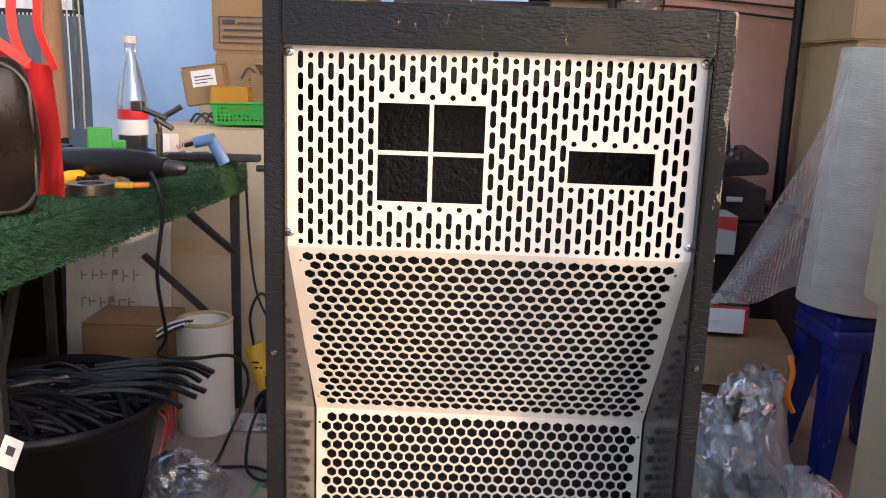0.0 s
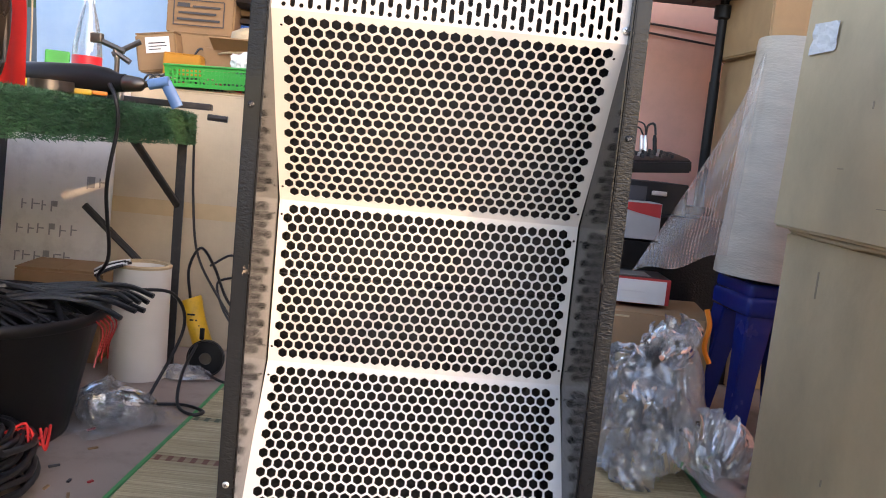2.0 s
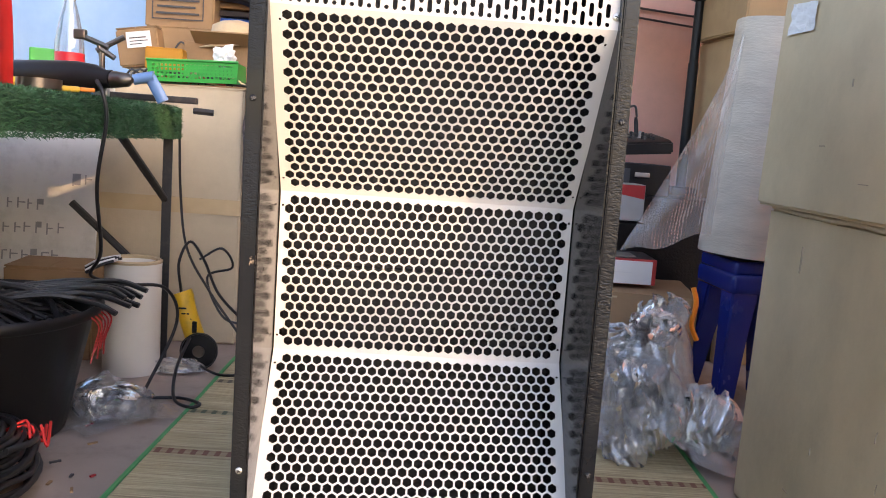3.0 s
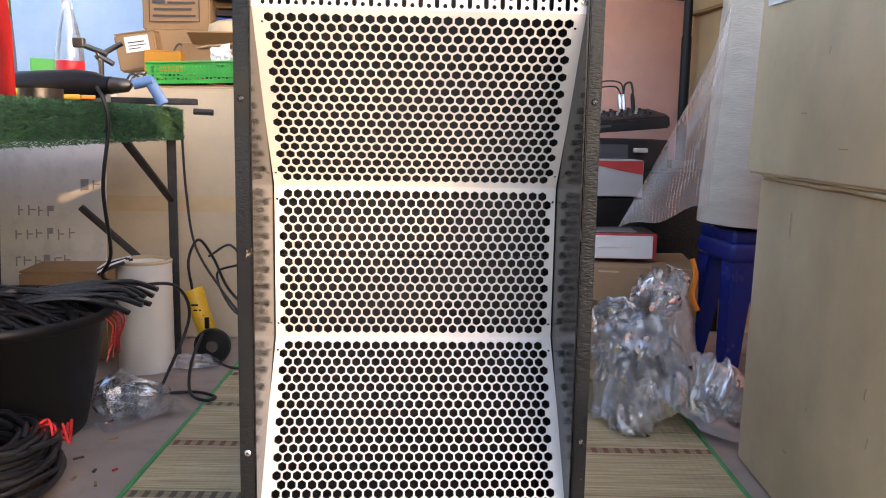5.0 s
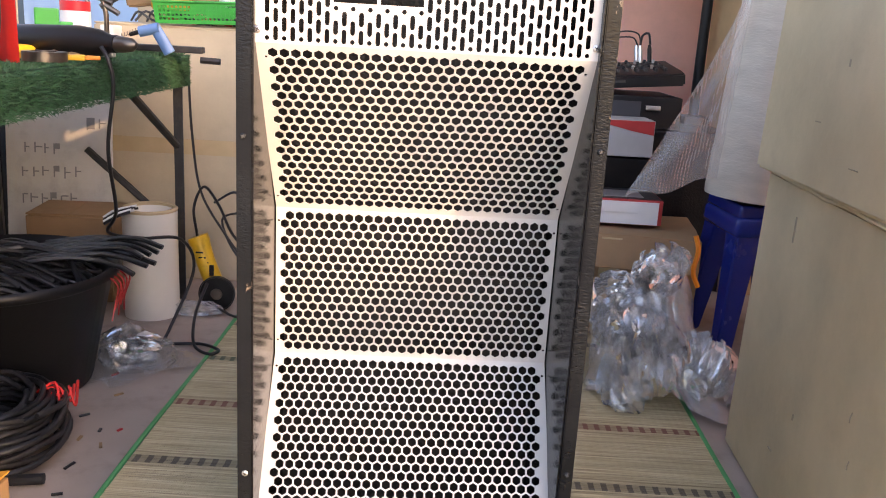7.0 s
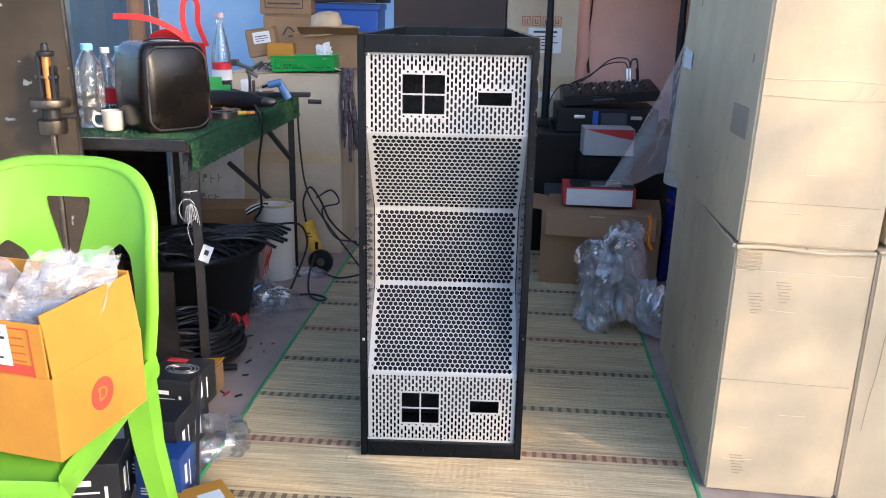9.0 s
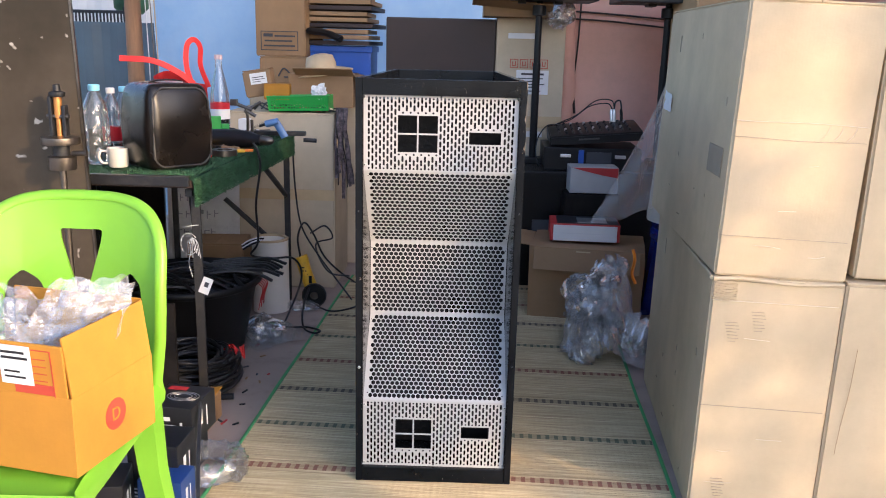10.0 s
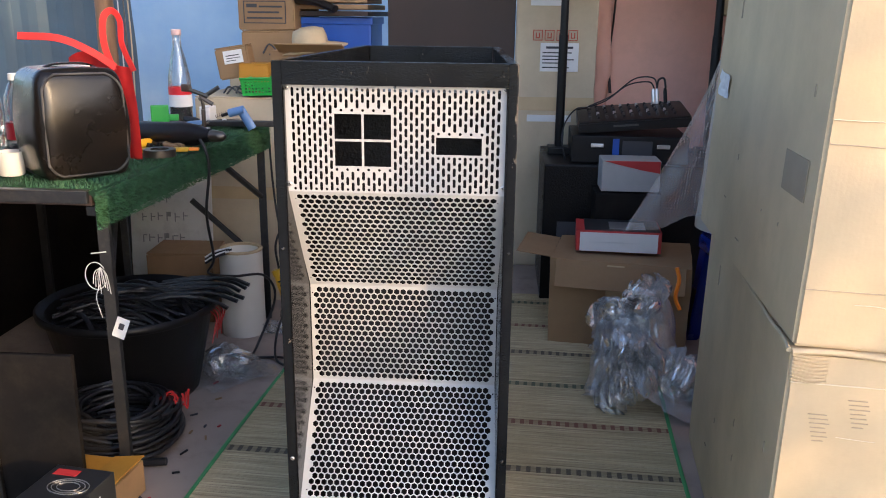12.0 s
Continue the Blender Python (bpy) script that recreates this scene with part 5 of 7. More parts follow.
def grinder():
    th = thing("angle_grinder", pose(-0.578, 1.585, 0.0, 0, 0, 0), "yellow and black angle grinder standing on the floor", "power tool")
    part("body", tube([(-0.065, 0.02, 0.20), (-0.05, 0.01, 0.15), (-0.022, 0.0, 0.08), (-0.01, 0, 0.055)], 0.03, 10, flat=(0.030, 0.028)), M_YELLOW, th, smooth=60)
    part("collar", tube([(-0.073, 0.022, 0.212), (-0.064, 0.02, 0.19)], 0.032, 10, steps=0), M_YELLOW, th, smooth=50)
    part("gear_head", box((-0.04, -0.035, 0.005), (0.03, 0.03, 0.075), 0.014, seg=3), M_BLACKPL, th, smooth=50)
    part("disc", lathe([(0, 0), (0.05, 0), (0.05, 0.006), (0.02, 0.010), (0, 0.010)], 24, None, pose(0.0, -0.045, 0.052, 90, 0, 0)), M_BLACKPL, th, smooth=40)
    part("flange", lathe([(0, 0), (0.018, 0), (0.016, 0.006), (0, 0.006)], 16, None, pose(0.0, -0.055, 0.052, 90, 0, 0)), M_BOLT, th, smooth=40)
    part("guard", lathe([(0.042, -0.004), (0.054, -0.004), (0.055, 0.012), (0.052, 0.012), (0.051, 0.0), (0.042, 0.0), (0.042, -0.004)], 26, None, pose(0.0, -0.043, 0.052, 90, 0, 0)), M_TABLEFRAME, th, "dark steel guard ring", smooth=40)
    for k in range(3):
        part("vent", box((-0.070 + 0.008 * k, -0.018, 0.168 - 0.016 * k), (-0.048 + 0.008 * k, -0.014, 0.173 - 0.016 * k), 0.001), M_BLACKPL, th)
    part("switch", box((-0.028, -0.028, 0.10), (-0.014, -0.020, 0.135), 0.003), M_BLACKPL, th, "black slide switch")
    part("cord", tube([(-0.073, 0.02, 0.21), (-0.085, 0.03, 0.30), (-0.06, 0.06, 0.36), (-0.02, 0.08, 0.30), (0.02, 0.10, 0.20), (0.09, 0.12, 0.12), (0.16, 0.15, 0.06)], 0.0045, 6), M_RUBBER, th, smooth=60)


grinder()
solid("loose_cable", tube([(-0.70, 1.72, 0.72), (-0.69, 1.72, 0.50), (-0.66, 1.70, 0.33), (-0.58, 1.68, 0.20), (-0.50, 1.66, 0.10), (-0.42, 1.62, 0.01)], 0.004, 6), M_RUBBER, "loose black cable hanging behind the bench leg", "cable", "loose cables", smooth=60)
solid("loose_cable", tube([(-0.62, 1.70, 0.30), (-0.55, 1.68, 0.34), (-0.52, 1.70, 0.28), (-0.60, 1.72, 0.24), (-0.54, 1.70, 0.12), (-0.44, 1.70, 0.10)], 0.004, 6), M_RUBBER, "loose black cable hanging behind the bench leg", "cable", "loose cables", smooth=60)
solid("loose_cable", tube([(-0.60, 1.52, 0.03), (-0.50, 1.46, 0.006), (-0.40, 1.52, 0.006), (-0.36, 1.62, 0.02)], 0.004, 6), M_RUBBER, "loose black cable hanging behind the bench leg", "cable", "loose cables", smooth=60)
pb = thing("plastic_bag", pose(0, 0, 0), "crumpled clear plastic bag on the floor", "plastic bag")
def bag_height(x, y):
    return 0.075 * math.exp(-((x + 0.72) / 0.05) ** 2 - ((y - 1.14) / 0.05) ** 2) + 0.04 * math.exp(-((x + 0.69) / 0.11) ** 2 - ((y - 1.10) / 0.09) ** 2)
for k in range(2):
    part("fold", heap_sheet(bag_height, -0.83, -0.56, 1.0, 1.24, 80 + k, 40, 0.022, 0.5), M_THIN, pb, smooth=30)
for k, (x, y, r) in enumerate(((-0.73, 1.15, 0.07), (-0.68, 1.10, 0.075), (-0.63, 1.08, 0.055), (-0.71, 1.07, 0.06))):
    part("fold", film_sheet((x, y, 0.035), (r, r, 0.045), 85 + k, n=24, amp=0.8), M_THIN, pb, smooth=30)
solid("plastic_scrap", crumple((-0.63, 1.50, 0.012), (0.07, 0.035, 0.022), 9, 3, 0.6), M_FILM, "scrap of clear plastic by the bench leg", "plastic scrap")
rng = random.Random(21)
for k in range(16):
    x, y = rng.uniform(-0.75, -0.50), rng.uniform(0.15, 1.1)
    if x > -0.60 + 0.05 * y:
        x -= 0.12
    solid("floor_scrap", box((-rng.uniform(0.004, 0.016), -0.003, 0), (rng.uniform(0.004, 0.02), 0.003, 0.004), 0.001), [M_INK, M_BROWNBOX, M_REDPL, M_BLACKPL][k % 4], "small scrap of litter on the floor", "litter", "litter on the floor", at=pose(x, y, -0.006, 0, 0, rng.uniform(0, 180)))


# ---- boxes behind the bench ----
cream = carton("tall_carton", 0.50, 0.42, 0.835, pose(-1.03, 1.86, -0.005, 0, 0, -1), M_CREAM, "tall cream cardboard carton with a tape band behind the bench", "", None, seed=6)
part("tape_band", box((0.0, -0.0032, 0.43), (0.50, -0.001, 0.48), 0), M_TAPE, cream, "yellowed tape band")
sheet = thing("white_board", pose(-1.40, 1.80, -0.004, -5, 0, 0), "white board with handwritten notes under the bench", "board")
part("board", box((0.08, 0, 0), (0.42, 0.012, 0.70), 0.003), M_SHEET, sheet)
rng = random.Random(2)
for z, x, x1 in ((0.50, 0.34, 0.39), (0.415, 0.14, 0.24), (0.335, 0.13, 0.33), (0.245, 0.13, 0.29)):
    while x < x1:
        w, h = rng.uniform(0.014, 0.026), rng.uniform(0.026, 0.040)
        zz = z + rng.uniform(-0.006, 0.006)
        part("writing", box((x, -0.0015, zz), (x + 0.0045, -0.0003, zz + h), 0), M_PENCIL, sheet)
        part("writing", box((x + 0.005, -0.0015, zz + h * rng.choice((0.1, 0.5, 0.9))), (x + w, -0.0003, zz + h * 0.9 + 0.0045), 0) if rng.random() < 0.25 else box((x + 0.005, -0.0015, zz + h * 0.5), (x + w, -0.0003, zz + h * 0.5 + 0.004), 0), M_PENCIL, sheet)
        x += w + rng.uniform(0.006, 0.016)
carton("low_carton", 0.25, 0.2, 0.272, pose(-1.15, 1.56, -0.005, 0, 0, 3), M_BROWNBOX, "small brown carton under the bench", seed=5)

carton("support_carton", 0.62, 0.55, 0.93, pose(-1.04, 2.34, -0.005, 0, 0, 0), M_CREAM, "large cream carton carrying smaller boxes", "", None, seed=7)
bb = carton("brown_carton", 0.27, 0.36, 0.36, pose(-1.035, 2.50, 1.075, 0, 0, -6), M_BROWNBOX, "brown cardboard box with a printed frame on its face", "", None, seed=8)
m = Matrix.Translation((0.0, -0.006, 0.0))
bars(bb, "printed_frame", M_INK, [(0.03, 0.03, 0.20, 0.004), (0.03, 0.125, 0.20, 0.004), (0.03, 0.03, 0.004, 0.097), (0.228, 0.03, 0.004, 0.097), (0.045, 0.10, 0.05, 0.016), (0.105, 0.10, 0.11, 0.008), (0.05, 0.075, 0.15, 0.008), (0.045, 0.05, 0.17, 0.008)], m, "dark printed frame and lines")
low = carton("brown_carton", 0.30, 0.34, 0.145, pose(-1.0, 2.42, 0.926, 0, 0, -3), M_BROWNBOX, "flat brown cardboard box under another box", seed=9)
part("mark", tube([(0.10, -0.006, 0.05), (0.13, -0.006, 0.09), (0.17, -0.006, 0.05), (0.13, -0.006, 0.045)], 0.004, 5), M_INK, low, "dark printed mark")
for k in range(9):
    z = 1.14 + 0.03 * k
    solid("flattened_carton", box((0, 0, 0), (0.34 - 0.01 * (k % 3), 0.42, 0.022), 0.004, None, pose(-0.775 + 0.006 * (k % 4), 2.54, z, 0, 0, -5 + 2 * (k % 3))), M_BROWNBOX if k % 3 else M_DARKBOARD, "flattened brown carton in a pile", "cardboard", "flattened cartons")
solid("dark_scrap", tube([(-0.75, 2.50, 1.21), (-0.66, 2.48, 1.20), (-0.58, 2.47, 1.17)], 0.03, 8, flat=(0.05, 0.018)), M_BLACKPL, "dark grey scrap hanging from the pile", "scrap", smooth=60)
th = thing("blue_bin", pose(-0.82, 2.56, 0.93), "royal blue plastic storage bin", "bin")
part("bin", box((0, 0, 0.0), (0.39, 0.36, 0.20), 0.012), M_BLUEBIN, th)
part("lid", box((-0.008, -0.008, 0.172), (0.398, 0.368, 0.206), 0.006), M_BLUEBIN, th)


def hat():
    th = thing("straw_hat", pose(-0.655, 2.285, 1.022, 5, -7, 0), "pale straw sun hat lying on the boxes", "hat")
    part("brim", lathe([(0.075, 0.0), (0.13, -0.012), (0.16, -0.02), (0.161, -0.017), (0.13, -0.008), (0.075, 0.005)], 36), M_STRAWHAT, th, smooth=60)
    part("crown", lathe([(0.078, 0.0), (0.076, 0.03), (0.066, 0.062), (0.03, 0.074), (0, 0.072)], 30), M_STRAWHAT, th, smooth=60)


hat()
fl = thing("open_carton", pose(-0.80, 2.16, 0.838), "open brown carton with raised flaps", "cardboard box")
part("body", box((0, 0, 0), (0.32, 0.26, 0.162), 0.003), M_BROWNBOX, fl)
part("flap", box((0.04, -0.004, 0.0), (0.33, 0.002, 0.075), 0.001, None, pose(0.0, -0.004, 0.158, 62, 0, -4)), M_BROWNBOX, fl)
part("flap", box((0, 0, 0), (0.004, 0.25, 0.08), 0.001, None, pose(0.321, 0.0, 0.158, 0, 100, 0)), M_BROWNBOX, fl)
sb = carton("small_carton", 0.135, 0.09, 0.125, pose(-0.975, 2.02, 0.882, 0, -9, 0), M_BROWNBOX, "small brown box with a white label, tilted", seed=10)
part("label", box((0.035, -0.006, 0.06), (0.115, -0.0045, 0.112), 0), M_WHITE, sb, "white paper label")
bars(sb, "print", M_INK, [(0.045, 0.09, 0.055, 0.004), (0.045, 0.08, 0.06, 0.003), (0.045, 0.07, 0.04, 0.003)], Matrix.Translation((0, -0.0062, 0)))
carton("small_carton", 0.12, 0.09, 0.07, pose(-0.88, 1.97, 0.882, 0, 0, 4), M_ORANGEBOX, "small orange-brown box beside the tilted one", seed=12)


def basket():
    th = thing("green_basket", pose(-0.83, 1.875, 0.838, 0, -2, 0), "bright green plastic mesh basket on the carton", "basket")
    holes = []
    for i in range(20):
        for j in range(4):
            holes.append([(0.012 + i * 0.013 + a, 0.012 + j * 0.012 + b) for a, b in ((0, 0), (0.008, 0), (0.008, 0.007), (0, 0.007))])
    part("front", holed_sheet([(0, 0), (0.275, 0), (0.28, 0.066), (-0.005, 0.066)], holes, lambda u, v: (Vector((u, -0.03 - 0.1 * v, v)), Vector((0, -1, 0))), 0.003), M_GREENPL, th)
    part("back", box((0, 0.13, 0.0), (0.275, 0.134, 0.066), 0.001), M_GREENPL, th)
    part("base", box((0, -0.03, 0), (0.275, 0.134, 0.004), 0.001), M_GREENPL, th)
    for x in (0, 0.272):
        part("end", box((x, -0.03, 0), (x + 0.004, 0.134, 0.066), 0.001), M_GREENPL, th)
    part("rim", tube([(-0.006, -0.038, 0.067), (0.281, -0.038, 0.067)], 0.004, 6, steps=0), M_GREENPL, th)


basket()


def cloth():
    th = thing("hanging_cloth", pose(0, 0, 0), "dark patterned cloth and cords hanging down the carton", "cloth")
    rng = random.Random(77)
    for k in range(9):
        x, ln = -0.520 + 0.0058 * k + rng.uniform(-0.004, 0.004), rng.uniform(0.24, 0.42)
        pts = [(x - 0.03 * rng.random(), 1.90, 0.852), (x, 1.868, 0.858), (x + 0.004, 1.838, 0.835)]
        for q in range(1, 6):
            pts.append((x + 0.004 * k * q / 5 + rng.uniform(-0.006, 0.006), 1.832 - 0.004 * (k % 3), 0.835 - ln * q / 5))
        strip = k % 2 == 0
        part("strip" if strip else "cord", tube(pts, 0.003, 6, None, 5, flat=(0.007 + 0.003 * rng.random(), 0.003) if strip else None), (M_CLOTH, M_RUBBER, M_CLOTH, M_PIPING)[k % 4], th, smooth=60)


cloth()
pile = thing("cable_pile", pose(0, 0, 0), "thin coloured cables heaped on the cream carton", "cable")
for k in range(14):
    r2 = random.Random(k)
    x = -0.93 + 0.024 * k
    part("cable", tube([(x, 1.88 + r2.uniform(0, 0.05), 0.842), (x + 0.04, 1.87, 0.852 + r2.uniform(0, 0.025)), (x + 0.08, 1.86 + r2.uniform(0, 0.03), 0.848), (x + 0.12, 1.865, 0.843)], 0.0038, 5, None, 4), (M_RUBBER, M_PIPING, M_RUBBER, M_TAPE, M_REDPL)[k % 5], pile, smooth=60)
solid("paper_scrap", crumple((-0.60, 1.86, 0.93), (0.03, 0.02, 0.03), 5, 3, 0.7), M_WHITE, "crumpled white paper on the boxes", "paper")
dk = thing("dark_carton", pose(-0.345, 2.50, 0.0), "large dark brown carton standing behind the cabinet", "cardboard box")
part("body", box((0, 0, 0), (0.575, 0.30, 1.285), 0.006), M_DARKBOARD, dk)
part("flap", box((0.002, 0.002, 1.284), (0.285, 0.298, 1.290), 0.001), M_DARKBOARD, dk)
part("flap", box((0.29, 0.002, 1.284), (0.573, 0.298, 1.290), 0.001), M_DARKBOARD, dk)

lc = carton("labelled_carton", 0.36, 0.20, 1.30, pose(0.235, 2.48, -0.005), M_CREAM, "tall cream carton with a white label and red icons", "", None, seed=14)
part("label", box((0.11, -0.0075, 0.915), (0.28, -0.006, 1.04), 0), M_WHITE, lc, "white paper label")
bars(lc, "print", M_INK, [(0.135, 1.015, 0.12, 0.010), (0.12, 0.995, 0.13, 0.005), (0.12, 0.98, 0.11, 0.005), (0.12, 0.965, 0.14, 0.005), (0.12, 0.95, 0.08, 0.005), (0.12, 0.93, 0.12, 0.005)], Matrix.Translation((0, -0.0078, 0)))
icons = []
for k in range(4):
    x = 0.075 + 0.052 * k
    icons += [(x, 1.05, 0.042, 0.003), (x, 1.093, 0.042, 0.003), (x, 1.05, 0.003, 0.045), (x + 0.039, 1.05, 0.003, 0.045), (x + 0.012, 1.06, 0.004, 0.024), (x + 0.026, 1.06, 0.004, 0.024), (x + 0.012, 1.06, 0.018, 0.004)]
bars(lc, "icons", M_INKRED, icons, Matrix.Translation((0, -0.0062, 0)), "row of red handling icons")
part("tape_band", box((0.0, -0.0085, 0.74), (0.36, -0.0062, 0.80), 0), M_TAPE, lc, "wrinkled yellow tape band")
bars(lc, "strip_label", M_WHITE, [(0.06, 0.69, 0.2, 0.03)], Matrix.Translation((0, -0.0062, 0)), "white strip label")
bars(lc, "strip_label", M_WHITE, [(0.06, 1.20, 0.16, 0.028)], Matrix.Translation((0, -0.0062, 0)), "white strip label")
ob_ = thing("open_carton", pose(0.16, 2.36, 1.30), "open brown carton lying on top of the boxes", "cardboard box")
part("body", box((0, 0, 0), (0.35, 0.26, 0.12), 0.004), M_BROWNBOX, ob_)
part("flap", box((-0.06, -0.12, 0), (0.34, 0, 0.004), 0.001, None, pose(0, 0, 0.05, -14, 4, 0)), M_BROWNBOX, ob_)
solid("film_wrap", crumple((0.55, 2.42, 1.33), (0.07, 0.1, 0.07), 6, 3, 0.5), M_FILM, "clear plastic wrap on top of the carton", "plastic wrap")


# ---- right back corner: stands, mixer, boxes ----
def speaker_stand(x, y, z0, z1, label):
    th = thing("speaker_stand", pose(x, y, 0), label, "speaker stand", "speaker stands")
    part("pole", lathe([(0, z0), (0.019, z0), (0.019, z1 - 0.3), (0.0165, z1 - 0.3), (0.0165, z1), (0, z1)], 18), M_BLACKPL, th, smooth=40)
    part("foot", box((-0.05, -0.05, z0 - 0.02), (0.05, 0.05, z0 + 0.012), 0.006), M_BLACKPL, th)
    part("collar", lathe([(0.019, z1 - 0.07), (0.034, z1 - 0.065), (0.034, z1 - 0.02), (0.02, z1 - 0.015)], 18), M_BLACKPL, th, smooth=40)
    part("top_plate", box((-0.27, -0.16, z1), (0.27, 0.16, z1 + 0.035), 0.006), M_TABLEFRAME, th)
    for s in (-1, 1):
        part("plate_flange", box((s * 0.09 - 0.02, -0.05, z1 - 0.014), (s * 0.09 + 0.02, 0.05, z1 + 0.001), 0.003), M_BLACKPL, th)


speaker_stand(0.433, 2.28, 0.592, 1.375, "black steel speaker pole with a wide top plate")
speaker_stand(1.075, 2.30, 0.592, 1.375, "black steel speaker pole by the pink wall")

sub = thing("subwoofer_box", pose(0.36, 1.98, -0.005), "black wooden loudspeaker box used as a stand", "loudspeaker")
part("body", box((0, 0, 0), (0.88, 0.52, 0.578), 0.008), M_INNER, sub)
part("port", box((0.06, -0.004, 0.08), (0.30, 0.001, 0.34), 0.0), M_INK, sub)
amp = thing("amplifier", pose(0.468, 2.035, 0.574, 0, 0, -2), "black rack amplifier with silver handles under the mixer", "amplifier")
part("case", box((0, 0, 0), (0.47, 0.34, 0.110), 0.004), M_BLACKPL, amp)
for x in (0.078, 0.342):
    part("handle", box((x, -0.012, 0.064), (x + 0.052, 0.0, 0.080), 0.003), M_SILVER, amp, "bright silver handle")
part("sticker", box((0.166, -0.003, 0.012), (0.192, 0.0, 0.10), 0), M_BLUEBIN, amp, "blue plastic strip")
part("port", box((0.205, -0.002, 0.02), (0.325, 0.001, 0.092), 0), M_INK, amp)


def mixer():
    th = thing("audio_mixer", pose(0.498, 2.06, 0.688, 0, -5, -3), "black audio mixing console with knobs and cables", "mixer")
    bm = bmesh.new()
    prof = [(0.0, 0.0), (0.0, 0.042), (0.03, 0.050), (0.30, 0.076), (0.34, 0.072), (0.34, 0.0)]
    a = [bm.verts.new((0, y, z)) for y, z in prof]
    b = [bm.verts.new((0.45, y, z)) for y, z in prof]
    bm.faces.new(a), bm.faces.new(b[::-1])
    for k in range(6):
        bm.faces.new((a[k], b[k], b[(k + 1) % 6], a[(k + 1) % 6]))
    bmesh.ops.recalc_face_normals(bm, faces=bm.faces)
    bmesh.ops.bevel(bm, geom=list(bm.edges), offset=0.006, segments=2, affect="EDGES")
    part("body", bm, M_BLACKPL, th, smooth=50)
    rng = random.Random(4)
    mats = [M_PIPING, M_TABLEFRAME, M_PIPING, M_TABLEFRAME, M_SILVER, M_TABLEFRAME]
    for i in range(11):
        for j in range(5):
            y = 0.07 + 0.045 * j
            part("knob", lathe([(0.0065, 0), (0.006, 0.012), (0.004, 0.014), (0, 0.014)], 8, None, pose(0.05 + 0.034 * i, y, 0.049 + 0.096 * (y - 0.03), 6, 0, 0)), mats[(i * 3 + j) % 6], th)
        part("fader", box((-0.005, -0.008, 0), (0.005, 0.008, 0.012), 0.002, None, pose(0.05 + 0.034 * i, 0.045 + rng.uniform(-0.01, 0.01), 0.051, 6, 0, 0)), mats[i % 3], th)
    part("name_plate", box((0.14, -0.0015, 0.018), (0.24, 0.0, 0.026), 0), M_PIPING, th, "pale printed strip")
    for i, x in enumerate((0.33, 0.345, 0.38)):
        plug = part("plug", lathe([(0, 0), (0.008, 0), (0.008, 0.05), (0.005, 0.065), (0, 0.065)], 10, None, pose(x, 0.27, 0.073, -6, 0, 0)), M_SILVER if i < 2 else M_BLACKPL, th, smooth=40)
    part("cable", tube([(0.335, 0.272, 0.138), (0.31, 0.27, 0.168), (0.22, 0.26, 0.16), (0.12, 0.24, 0.10), (0.0, 0.2, 0.075)], 0.003, 6), M_RUBBER, th, smooth=60)
    part("cable", tube([(0.347, 0.272, 0.138), (0.33, 0.27, 0.183), (0.25, 0.26, 0.185), (0.15, 0.25, 0.12), (0.05, 0.22, 0.085)], 0.003, 6), M_RUBBER, th, smooth=60)
    part("cable", tube([(0.345, 0.275, 0.138), (0.352, 0.27, 0.172), (0.375, 0.27, 0.178), (0.382, 0.27, 0.138)], 0.0045, 6), M_RUBBER, th, smooth=60)
    part("cable", tube([(0.06, 0.20, 0.075), (0.0, 0.16, 0.085), (-0.05, 0.10, 0.04), (-0.07, 0.06, -0.03), (-0.06, 0.05, -0.11)], 0.003, 6), M_RUBBER, th, smooth=60)


mixer()
rb = thing("red_white_carton", pose(0.575, 1.84, 0.335), "red and white printed box lying under the amplifier", "cardboard box")
part("body", box((0, 0, 0.160), (0.225, 0.135, 0.282), 0.004), M_SHADEDWHITE, rb, "white printed carton, greyed for the shade it lies in")
bm = bmesh.new()
wedge = [(0.004, 0.280), (0.222, 0.280), (0.222, 0.234), (0.15, 0.246), (0.06, 0.266)]
fr, bk = [bm.verts.new((x, -0.0018, z)) for x, z in wedge], [bm.verts.new((x, -0.0003, z)) for x, z in wedge]
bm.faces.new(fr[::-1]), bm.faces.new(bk)
for k in range(5):
    bm.faces.new((fr[k], fr[(k + 1) % 5], bk[(k + 1) % 5], bk[k]))
part("red_print", bm, M_REDPL, rb, "red swoosh printed along the top")
part("lower_box", box((-0.02, 0.0, -0.002), (0.235, 0.134, 0.153), 0.004), M_BLACKBOARD, rb)

bc = thing("brown_carton", pose(0.372, 1.50, -0.003, 0, 0, -10), "scuffed brown cardboard box with an open flap on the mat", "cardboard box")
bmx = box((0, 0, 0), (0.49, 0.34, 0.318), 0.0)
bmesh.ops.subdivide_edges(bmx, edges=list(bmx.edges), cuts=6, use_grid_fill=True)
for v in bmx.verts:
    v.co += noise.noise_vector(v.co * 7) * 0.007
part("body", bmx, M_BROWNBOX, bc, smooth=40)
part("flap", box((-0.13, 0.02, 0.0), (0.0, 0.30, 0.004), 0.001, None, pose(0, 0, 0.316, 0, 6, 0)), M_BROWNBOX, bc)
part("flap", box((0.02, -0.10, 0.0), (0.47, 0.0, 0.004), 0.001, None, pose(0, 0, 0.318, 70, 0, 0)), M_BROWNBOX, bc)
part("tape", box((0.20, -0.009, 0.02), (0.26, -0.0065, 0.31), 0), M_TAPE, bc)
rw = thing("mixer_carton", pose(0.464, 1.572, 0.326, 0, 0, -4), "flat red and black printed box with a white side", "cardboard box")
